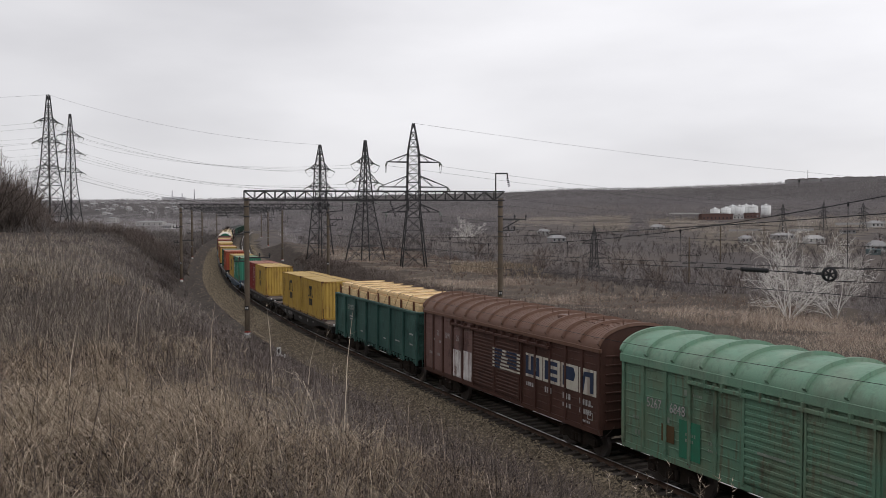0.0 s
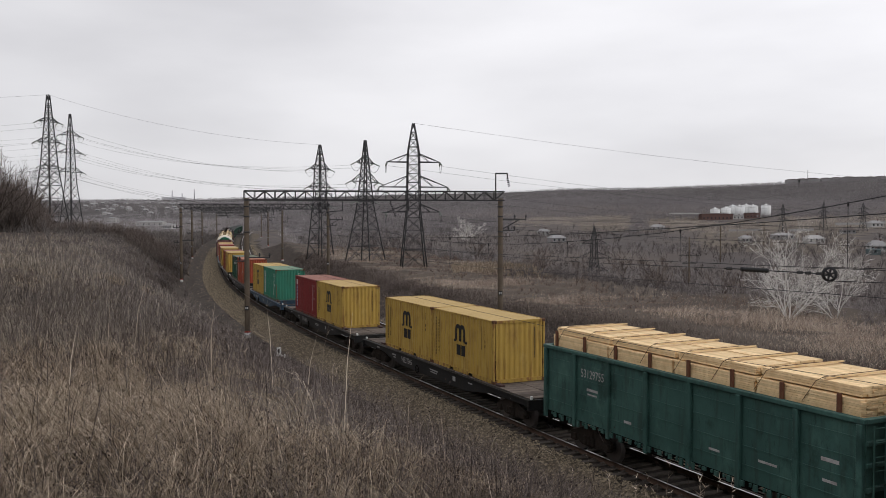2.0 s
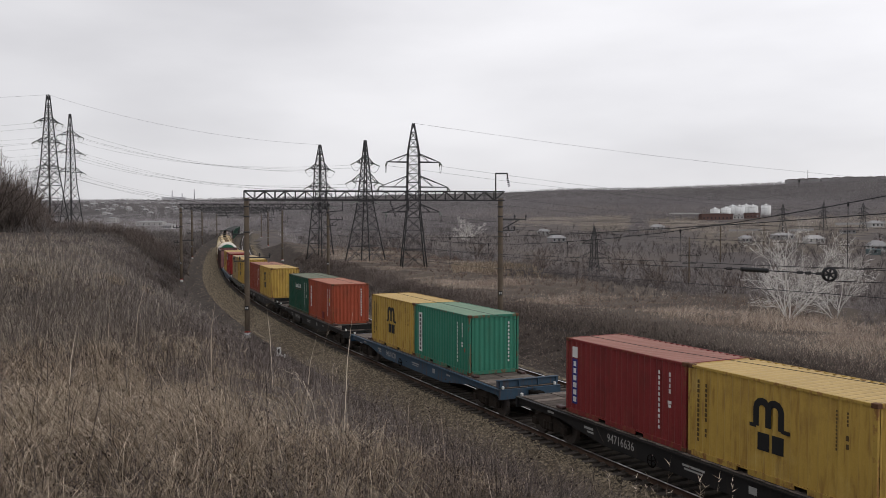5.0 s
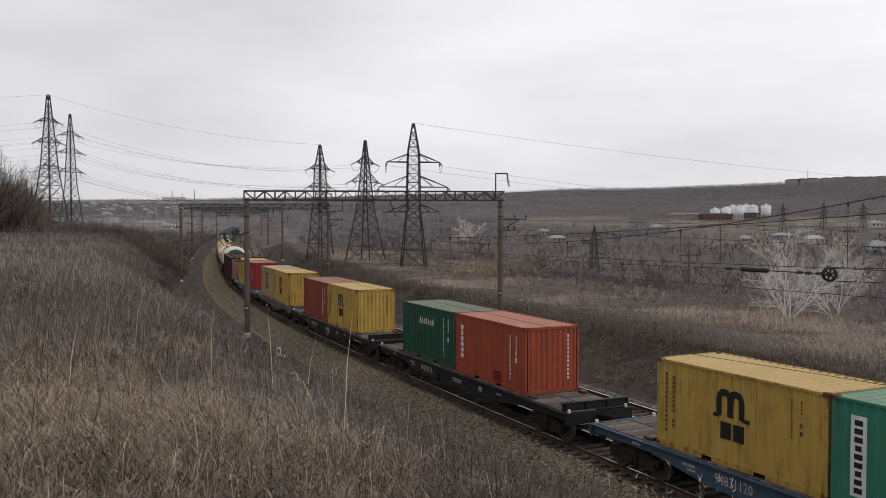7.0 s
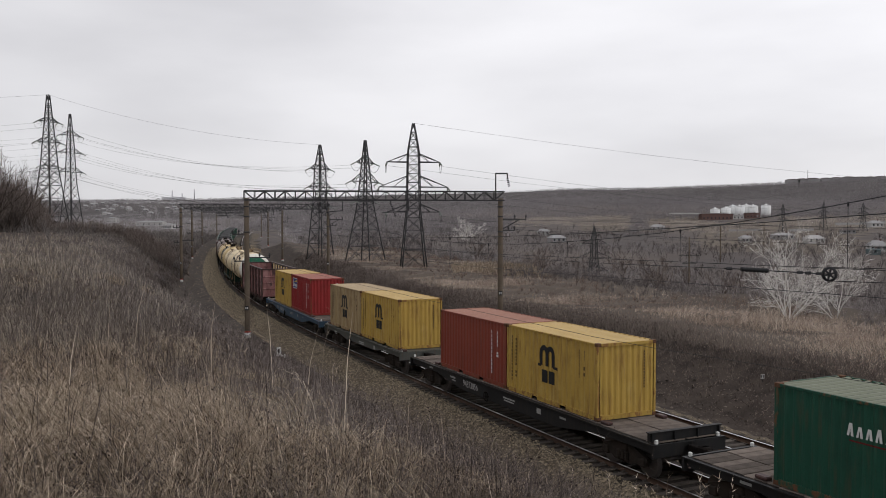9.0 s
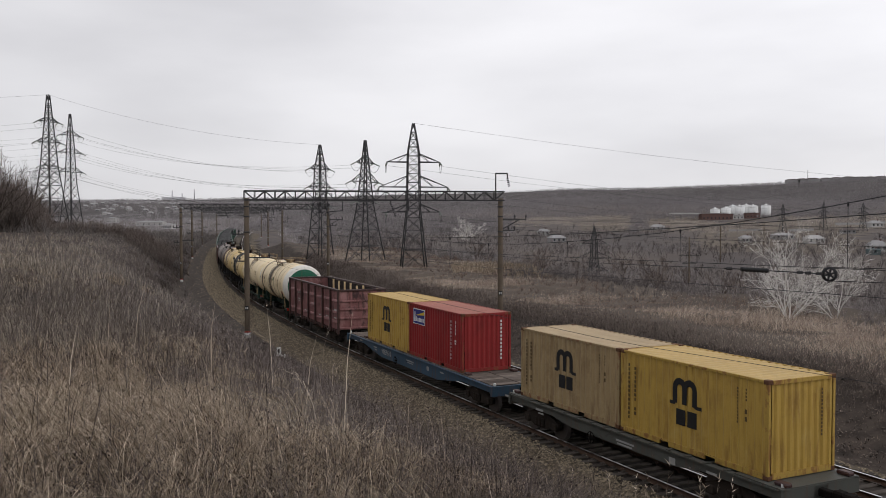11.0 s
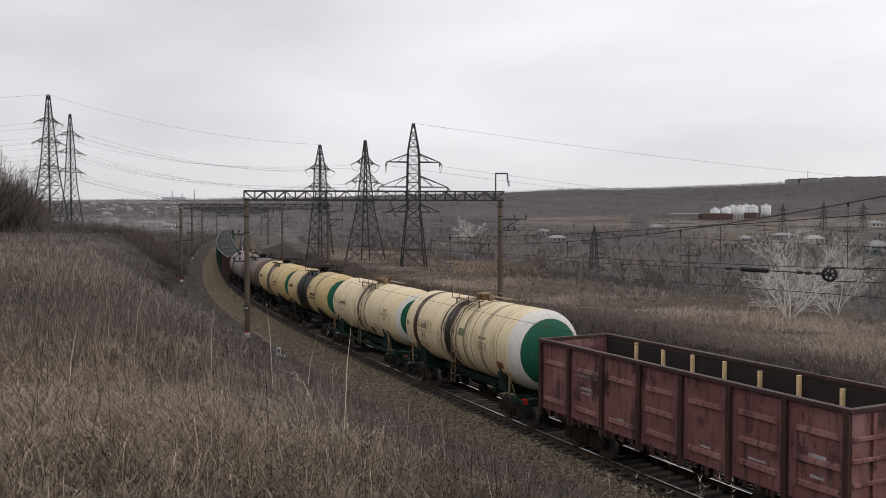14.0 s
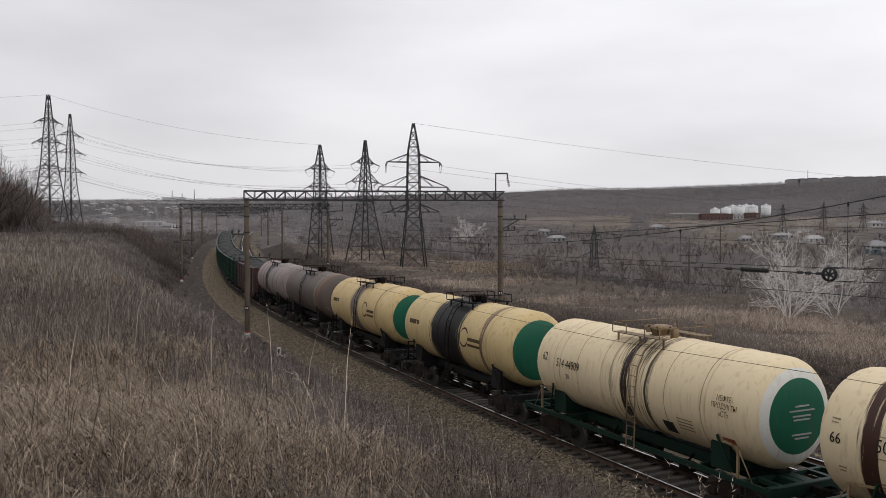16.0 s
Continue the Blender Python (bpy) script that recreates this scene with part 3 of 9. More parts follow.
OIL, TAR = (0.022, 0.014, 0.011), (0.012, 0.011, 0.011)
P_TANK = [tank_paint("tank_cream_oil_spilt", (0.68, 0.565, 0.37), ((-3.95, 0.03, OIL, 0.8, 0.62), (-3.72, 0.022, OIL, 0.75, 0.6), (-2.75, 0.03, OIL, 0.7, 0.6), (-1.75, 0.03, OIL, 0.85, 0.62), (-1.32, 0.03, OIL, 0.8, 0.6), (2.3, 0.02, OIL, 0.6, 0.6), (0.5, 0.50, OIL, 1.0, 0.62), (0.5, 1.5, OIL, 0.95, 0.44), (-2.2, 2.0, (0.3, 0.2, 0.12), 0.4, 0.38), (4.15, 0.30, (0.045, 0.02, 0.014), 1.0, 0.62), (-1.1, 0.22, OIL, 0.7), (-2.6, 0.15, OIL, 0.6)), tint=(0.58, 0.46, 0.27)),
          tank_paint("tank_cream_streaked", (0.68, 0.565, 0.37), ((-3.4, 0.025, OIL, 0.6, 0.6), (-1.9, 0.02, OIL, 0.7, 0.6), (-1.2, 0.02, OIL, 0.6, 0.6), (2.5, 0.02, OIL, 0.6, 0.6), (3.9, 0.02, OIL, 0.5, 0.6), (0.0, 0.28, OIL, 1.0, 0.55), (-0.4, 1.3, OIL, 0.9, 0.42), (-1.1, 0.12, OIL, 0.8), (0.65, 0.1, OIL, 0.5)), tint=(0.60, 0.475, 0.29)),
          tank_paint("tank_yellow_tarred", (0.56, 0.43, 0.22), ((0.45, 1.55, TAR, 1.0, 0.85), (-3.1, 0.25, (0.09, 0.04, 0.03), 0.9)), 0.3, (0.4, 0.29, 0.12), (0.16, 0.10, 0.05)),
          tank_paint("tank_yellow_sooted", (0.56, 0.42, 0.21), ((0.4, 0.7, (0.12, 0.095, 0.085), 0.95, 0.8), (-3.2, 0.15, OIL, 0.6)), 0.3, (0.4, 0.29, 0.12), (0.16, 0.10, 0.05)),
          tank_paint("tank_grey_brown", (0.11, 0.088, 0.077), ((-4.6, 0.4, (0.16, 0.075, 0.04), 0.9), (0.3, 0.7, (0.05, 0.043, 0.04), 0.9), (-3.6, 0.2, (0.3, 0.24, 0.13), 0.8)), 0.4, (0.07, 0.06, 0.055), (0.16, 0.09, 0.05)),
          tank_paint("tank_silver_dirty", (0.25, 0.215, 0.2), ((0.3, 0.8, (0.05, 0.042, 0.038), 0.9, 0.7), (2.0, 0.25, (0.10, 0.05, 0.04), 0.8), (-4.2, 0.3, (0.09, 0.05, 0.04), 0.8), (3.4, 0.3, (0.22, 0.05, 0.045), 0.7), (-2.4, 0.5, (0.13, 0.1, 0.09), 0.8)), 0.45, (0.25, 0.2, 0.19), (0.16, 0.10, 0.08))]
P_WORN = material("worn_white_numerals", (0.40, 0.39, 0.38), 0.8, tint=(0.2, 0.18, 0.17), amount=0.8, scale=6)
P_STAKE = material("dark_stake_wood", (0.14, 0.065, 0.04), 0.85, amount=0.5, scale=5, bump=0.4)
P_STAIN = paint("oil_stained_band", (0.055, 0.035, 0.027), 0.5, tint=(0.10, 0.06, 0.04), streak=(0.2, 0.14, 0.08))
P_SOOT = paint("black_tar_band", (0.02, 0.018, 0.018), 0.3)


def bogie_meshes():
    bm = bmesh.new()
    for y in (-1.02, 1.02):
        # side frame, an arched casting
        prof = [(-1.15, 0.50), (-1.15, 0.64), (-0.75, 0.78), (-0.35, 0.93), (0.35, 0.93), (0.75, 0.78), (1.15, 0.64), (1.15, 0.50), (0.8, 0.46), (0.45, 0.30), (-0.45, 0.30), (-0.8, 0.46)]
        a = [bm.verts.new((x, y - 0.07, z)) for x, z in prof]
        b = [bm.verts.new((x, y + 0.07, z)) for x, z in prof]
        for i in range(len(prof)):
            j = (i + 1) % len(prof)
            bm.faces.new((a[i], a[j], b[j], b[i]))
        bm.faces.new(a[::-1])
        bm.faces.new(b)
        for sx in (-0.925, 0.925):
            box(bm, sx - 0.15, sx + 0.15, y - 0.12, y + 0.14, 0.36, 0.62, 0.03)
        for sx in (-0.2, 0.0, 0.2):
            ring_tube(bm, [circle(sx, y + 0.10 * (1 if y > 0 else -1), z, 0.085 if i % 2 else 0.065, 8, "z") for i, z in enumerate(np.linspace(0.36, 0.66, 9))])
    frame_me = bpy.data.meshes.new("side_frames")
    bm.to_mesh(frame_me)
    bm.free()
    frame_me.materials.append(M_BOGIE)
    bm = bmesh.new()
    box(bm, -0.22, 0.22, -1.15, 1.15, 0.62, 0.92, 0.04)
    box(bm, -0.16, 0.16, -0.35, 0.35, 0.90, 1.08)
    bol = bpy.data.meshes.new("bolster")
    bm.to_mesh(bol)
    bm.free()
    bol.materials.append(M_BOGIE)
    bm = bmesh.new()
    for y in (-0.79, 0.79):
        o = 1 if y > 0 else -1
        ring_tube(bm, [circle(0, y - 0.075 * o, 0, 0.505, 24, "y"), circle(0, y - 0.045 * o, 0, 0.50, 24, "y"), circle(0, y - 0.04 * o, 0, 0.475, 24, "y"), circle(0, y + 0.06 * o, 0, 0.472, 24, "y")])
        ring_tube(bm, [circle(0, y + 0.05 * o, 0, 0.13, 12, "y"), circle(0, y + 0.3 * o, 0, 0.10, 12, "y")])
        for k in range(4):
            a = k * math.pi / 2
            box(bm, 0.2 * math.cos(a) - 0.03, 0.2 * math.cos(a) + 0.03, y + 0.055 * o, y + 0.075 * o, 0.2 * math.sin(a) - 0.03, 0.2 * math.sin(a) + 0.03)
    ring_tube(bm, [circle(0, -0.8, 0, 0.08, 10, "y"), circle(0, 0.8, 0, 0.08, 10, "y")])
    ws = bpy.data.meshes.new("wheelset")
    bm.to_mesh(ws)
    bm.free()
    ws.materials.append(M_WHEEL)
    return frame_me, bol, ws


BOGIE = bogie_meshes()


def add_bogies(wagon, spread_x):
    for x in (-spread_x, spread_x):
        b = share("bogie", BOGIE[0], wagon, pose(x, 0, 0))
        share("bolster", BOGIE[1], b, pose(0, 0, 0))
        for dx in (-0.925, 0.925):
            ROLLERS.append((share("wheelset", BOGIE[2], b, pose(dx, 0, 0.475)), dx))


def add_couplers(wagon, half, mat=None):
    for sgn in (-1, 1):
        bm = bmesh.new()
        x0, x1 = sorted((sgn * (half - 0.75), sgn * (half - 0.2)))
        box(bm, x0, x1, -0.1, 0.1, 0.96, 1.16, 0.02)
        x0, x1 = sorted((sgn * (half - 0.22), sgn * (half + 0.10)))
        box(bm, x0, x1, -0.2, 0.12, 0.90, 1.22, 0.05)
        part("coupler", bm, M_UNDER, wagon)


def brake_gear(wagon, half):
    bm = bmesh.new()
    ring_tube(bm, [circle(-0.9, 0.35, 0.62, 0.15, 10, "x"), circle(-0.3, 0.35, 0.62, 0.15, 10, "x")])
    ring_tube(bm, [circle(0.6, -0.3, 0.66, 0.2, 10, "x"), circle(1.6, -0.3, 0.66, 0.2, 10, "x")])
    rod(bm, (-half + 2.2, 0.1, 0.55), (half - 2.2, 0.1, 0.55), 0.025)
    rod(bm, (-half + 2.2, 0.8, 0.75), (half - 2.2, 0.8, 0.75), 0.02)
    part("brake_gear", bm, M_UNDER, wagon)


def pipe_hose(wagon, half):
    for sgn in (-1, 1):
        bm = bmesh.new()
        pts = [(sgn * (half - 0.7), 0.35 * sgn, 0.95), (sgn * (half - 0.45), 0.36 * sgn, 0.78), (sgn * (half - 0.2), 0.3 * sgn, 0.62), (sgn * half, 0.2 * sgn, 0.6)]
        for a, b in zip(pts, pts[1:]):
            rod(bm, a, b, 0.03, 5)
        part("brake_hose", bm, M_BLACK, wagon)


def flatcar(place, frame_mat, length=19.62, number="", label="", barrier=0, ladder=False):
    """A container flatcar with fish-bellied side sills and a boarded deck; ladder: an open frame with cross members."""
    half, body = length / 2, length / 2 - 0.61
    w = thing("container_flatcar", label, "flatcar", "container flatcars")
    for y in (-1.30, 1.30):
        bm = bmesh.new()
        deep, taper = (0.62, 2.6) if not ladder else (0.42, 1.2)
        prof = [(-body, 1.24), (body, 1.24), (body, 0.98), (body - 2.9, 0.98), (body - 2.9 - taper, 1.24 - deep), (-body + 2.9 + taper, 1.24 - deep), (-body + 2.9, 0.98), (-body, 0.98)]
        a = [bm.verts.new((x, y - 0.02, z)) for x, z in prof]
        b = [bm.verts.new((x, y + 0.02, z)) for x, z in prof]
        for i in range(len(prof)):
            j = (i + 1) % len(prof)
            bm.faces.new((a[i], a[j], b[j], b[i]))
        bm.faces.new(a[::-1])
        bm.faces.new(b)
        for z0, z1 in ((1.20, 1.24),):
            box(bm, -body, body, y - 0.11, y + 0.11, z0 + 0.012, z1 + 0.012)
        for x in np.arange(-body + 3.2, body - 3.0, 1.53):
            yi = y - 0.07 if y > 0 else y + 0.07
            box(bm, x - 0.02, x + 0.02, min(y, yi), max(y, yi), 1.24 - (deep - 0.12 if abs(x) < body - 4.5 else 0.3), 1.20)
        part("side_sill", bm, frame_mat, w)
    bm = bmesh.new()
    box(bm, -body, body, -0.25, 0.25, 0.80, 1.22)
    for x in np.arange(-body + 0.4, body, 1.53):
        box(bm, x - 0.05, x + 0.05, -1.28, 1.28, 1.0, 1.22)
    for sgn in (-1, 1):
        x0, x1 = sorted((sgn * (body - 0.10), sgn * body))
        box(bm, x0, x1, -1.41, 1.41, 0.86, 1.255)
    part("centre_sill", bm, frame_mat, w)
    if not ladder:
        me = bpy.data.meshes.new("deck_board")
        bm = bmesh.new()
        box(bm, -0.181, 0.181, -0.62, 0.62, 1.255, 1.295, 0.012)
        bm.to_mesh(me)
        bm.free()
        me.materials.append(P_DECK)
        for x in np.arange(-body + 0.35, body - 0.25, 0.3825):
            for y in (-0.655, 0.655):
                share("deck_board", me, w, pose(x, y, random.uniform(-0.010, 0.004), 0, 0, random.uniform(-0.7, 0.7)))
    else:
        bm = bmesh.new()
        for x in np.arange(-body + 0.4, body, 0.765):
            box(bm, x - 0.06, x + 0.06, -1.40, 1.40, 1.20, 1.285)
        box(bm, -body, -body + 1.6, -1.38, 1.38, 1.26, 1.292)
        box(bm, body - 1.6, body, -1.38, 1.38, 1.26, 1.292)
        part("cross_members", bm, frame_mat, w)
    for x in (-6.15, 6.15):
        for y in (-1.12, 1.12):
            bm = bmesh.new()
            box(bm, x + (-0.55 if x < 0 else 0.15), x + (-0.15 if x < 0 else 0.55), y - 0.12, y + 0.12, 1.29, 1.40, 0.03)
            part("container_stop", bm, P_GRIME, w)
    for sgn in (-1, 1):
        bm = bmesh.new()
        for y in (-1.2, 1.2):
            box(bm, sgn * (body - 0.12) - 0.05, sgn * (body - 0.12) + 0.05, y - 0.05, y + 0.05, 1.25, 1.38, 0.02)
        part("pocket_stop", bm, M_WHITE, w)
    if barrier:
        bm = bmesh.new()
        x = barrier * (body - 0.25)
        box(bm, x - 0.03, x + 0.03, -1.42, 1.42, 1.30, 1.60, 0.01)
        box(bm, x - 0.09, x + 0.09, -1.42, 1.42, 1.575, 1.60)
        for y in (-1.3, -0.45, 0.45, 1.3):
            box(bm, x - 0.09, x + 0.09, y - 0.015, y + 0.015, 1.30, 1.575)
        part("end_flap", bm, frame_mat, w)
    bm = bmesh.new()
    rod(bm, (1.2, 1.36, 0.80), (1.2, 1.5, 0.80), 0.02)
    ring = [(1.2 + 0.19 * math.cos(a), 1.48, 0.80 + 0.19 * math.sin(a)) for a in np.linspace(0, 2 * math.pi, 13)]
    for a, b in zip(ring, ring[1:]):
        rod(bm, a, b, 0.018, 5)
    bar(bm, (1.01, 1.48, 0.8), (1.39, 1.48, 0.8), 0.03)
    bar(bm, (1.2, 1.48, 0.61), (1.2, 1.48, 0.99), 0.03)
    part("handbrake_wheel", bm, M_UNDER, w)
    if number:
        writing(number, 0.40, P_WORN, w, Matrix.Translation((2.9, 1.325, 0.93)) @ SIDE, 0.86)
    bm = bmesh.new()
    for x, z, ww, h in ((4.6, 1.02, 0.5, 0.08), (4.5, 0.90, 0.35, 0.06), (-0.4, 0.98, 0.9, 0.06), (-0.4, 0.88, 0.75, 0.05), (-2.6, 0.96, 0.28, 0.2), (-4.2, 1.02, 0.4, 0.07), (6.9, 1.1, 0.4, 0.08)):
        bars(bm, x, z, ww, h, 1.32, 1.3235)
    part("small_writing", bm, material("faded_white_marks", (0.30, 0.30, 0.29), 0.8), w)["kind"] = "stuff"
    add_bogies(w, half - 2.45)
    add_couplers(w, half)
    pipe_hose(w, half)
    brake_gear(w, half)
    MOVERS.append((w, place, 0.0))
    return w


def wave(lo, hi, pitch, depth):
    """Trapezoid folds between lo and hi."""
    n = max(2, round((hi - lo) / pitch))
    p = (hi - lo) / n
    out = [(lo, 0.0)]
    for i in range(n):
        u = lo + i * p
        out += [(u + 0.26 * p, 0.0), (u + 0.5 * p, -depth), (u + 0.76 * p, -depth), (u + p, 0.0)]
    return out


_bleached = {}
CL, CW, CH = 6.058, 2.438, 2.591


def bleached(mat):
    """The same paint on a roof, chalked and dusty."""
    if mat.name not in _bleached:
        c = BASE[mat.name]
        pale = tuple(0.72 * q + 0.28 * g for q, g in zip(c, (0.56, 0.47, 0.37)))
        m = paint(mat.name + "_chalked", pale, 0.3, tuple(0.75 * q for q in pale), 0.75, tuple(0.5 * q + 0.05 for q in pale), 0.5)
        # the grooves of the folded sheet are painted darker, for their shading and dirt
        n, l = m.node_tree.nodes, m.node_tree.links
        p = n["Principled BSDF"]
        src = p.inputs["Base Color"].links[0].from_socket
        sep = n.new("ShaderNodeSeparateXYZ")
        l.new(n.new("ShaderNodeTexCoord").outputs["Object"], sep.inputs[0])
        pitch = (CL - 0.14) / round((CL - 0.14) / 0.285)
        fold = n.new("ShaderNodeMath")
        fold.operation = "ADD"
        fold.inputs[1].default_value = CL / 2 - 0.07 + pitch * 20 - pitch * 0.63 + pitch * 0.5
        l.new(sep.outputs["X"], fold.inputs[0])
        wrap = n.new("ShaderNodeMath")
        wrap.operation = "MODULO"
        wrap.inputs[1].default_value = pitch
        l.new(fold.outputs[0], wrap.inputs[0])
        mid = n.new("ShaderNodeMath")
        mid.operation = "COMPARE"
        mid.inputs[1].default_value, mid.inputs[2].default_value = pitch * 0.5, pitch * 0.17
        l.new(wrap.outputs[0], mid.inputs[0])
        k = n.new("ShaderNodeMath")
        k.operation = "MULTIPLY"
        k.inputs[1].default_value = 0.85
        l.new(mid.outputs[0], k.inputs[0])
        x = n.new("ShaderNodeMix")
        x.data_type = "RGBA"
        l.new(k.outputs[0], x.inputs[0])
        l.new(src, x.inputs[6])
        x.inputs[7].default_value = (*(0.38 * q + 0.01 for q in pale), 1)
        l.new(x.outputs[2], p.inputs["Base Color"])
        _bleached[mat.name] = m
    return _bleached[mat.name]


_chipped = {}


def chipped(mat):
    """The same paint on frame edges, knocked and rusting."""
    if mat.name not in _chipped:
        c = BASE[mat.name]
        worn = paint(mat.name + "_chipped", tuple(0.92 * q for q in c), 0.6, tuple(0.6 * q for q in c), 0.65, (0.17, 0.065, 0.03), 0.5)
        _chipped[mat.name] = weathered(worn, (0.15, 0.055, 0.026), 0.75, None, 0, 3.0)
    return _chipped[mat.name]




def container(place, dx, mat, label, marks=None, base=1.30):
    """A 20-foot shipping container standing at dx on the wagon at place."""
    c = thing("shipping_container", label, "shipping container", "containers on the train")
    hl, hw = CL / 2, CW / 2
    for sgn in (-1, 1):
        bm = bmesh.new()
        sheet(bm, wave(-hl + 0.12, hl - 0.12, 0.278, 0.036), base + 0.16, base + CH - 0.08, lambda u, d, t: (u, sgn * (hw - 0.02 + d), t))
        part("side_panel", bm, mat, c)
        bm = bmesh.new()
        box(bm, -hl + 0.16, hl - 0.16, sgn * hw - (0.06 if sgn > 0 else 0), sgn * hw + (0 if sgn > 0 else 0.06), base + CH - 0.085, base + CH - 0.015)
        part("top_rail", bm, chipped(mat), c)
        bm = bmesh.new()
        for x0, x1 in ((-hl + 0.16, -1.15), (-0.75, 0.75), (1.15, hl - 0.16)):
            box(bm, x0, x1, sgn * hw - (0.05 if sgn > 0 else 0), sgn * hw + (0 if sgn > 0 else 0.05), base + 0.01, base + 0.165)
        for x0, x1 in ((-1.15, -0.75), (0.75, 1.15)):
            box(bm, x0, x1, sgn * hw - (0.05 if sgn > 0 else 0), sgn * hw + (0 if sgn > 0 else 0.05), base + 0.125, base + 0.165)
        part("bottom_rail", bm, chipped(mat), c)
    bm = bmesh.new()
    sheet(bm, wave(-hw + 0.13, hw - 0.13, 0.235, 0.045), base + 0.16, base + CH - 0.11, lambda u, d, t: (-hl + 0.02 - d, u, t))
    part("end_panel", bm, mat, c)
    bm = bmesh.new()
    box(bm, hl - 0.06, hl - 0.02, -hw + 0.12, hw - 0.12, base + 0.16, base + CH - 0.11)
    for y in (-0.85, -0.35, 0.35, 0.85):
        rod(bm, (hl, y, base + 0.1), (hl, y, base + CH - 0.1), 0.017)
    part("doors", bm, mat, c)
    for x in (-hl, hl):
        x0, x1 = (x, x + 0.07) if x < 0 else (x - 0.07, x)
        for z0, z1 in ((base + 0.02, base + 0.17), (base + CH - 0.12, base + CH - 0.012)):
            bm = bmesh.new()
            box(bm, x0, x1, -hw + 0.16, hw - 0.16, z0, z1)
            part("end_rail", bm, chipped(mat), c)
    bm = bmesh.new()
    sheet(bm, wave(-hl + 0.07, hl - 0.07, 0.285, 0.045), -hw + 0.05, hw - 0.05, lambda u, d, t: (u, t, base + CH - 0.02 + d))
    part("roof", bm, bleached(mat), c)
    bm = bmesh.new()
    box(bm, -hl + 0.05, hl - 0.05, -hw + 0.05, hw - 0.05, base + 0.13, base + 0.16)
    part("floor_panel", bm, M_UNDER, c)
    for x in (-1, 1):
        for y in (-1, 1):
            bm = bmesh.new()
            x0, x1 = sorted((x * hl, x * (hl - 0.13)))
            y0, y1 = sorted((y * hw, y * (hw - 0.10)))
            box(bm, x0 + 0.004, x1 - 0.004, y0 + 0.004, y1 - 0.004, base + 0.11, base + CH - 0.11, 0.01)
            part("corner_post", bm, chipped(mat), c)
            for z in (base, base + CH - 0.118):
                bm = bmesh.new()
                x0, x1 = sorted((x * (hl + 0.002), x * (hl - 0.178)))
                y0, y1 = sorted((y * (hw + 0.002), y * (hw - 0.162)))
                box(bm, x0, x1, y0, y1, z, z + 0.118, 0.012)
                bx = x * (hl - 0.09)
                box(bm, bx - 0.035, bx + 0.035, y * hw - 0.005, y * hw + 0.005, z + 0.03, z + 0.088)
                part("corner_casting", bm, P_RUSTY, c)
    if marks:
        marks(c, base)
    MOVERS.append((c, place, dx))
    return c
def open_frame(w, half, mat):
    bm = bmesh.new()
    box(bm, -half + 0.61, half - 0.61, -0.28, 0.28, 0.82, 1.20)
    for sgn in (-1, 1):
        x0, x1 = sorted((sgn * (half - 0.73), sgn * (half - 0.55)))
        box(bm, x0, x1, -1.45, 1.45, 0.90, 1.25)
    for x in np.arange(-half + 2.4, half - 2.0, 1.6):
        box(bm, x - 0.06, x + 0.06, -1.4, 1.4, 0.98, 1.22)
    part("underframe", bm, mat, w)


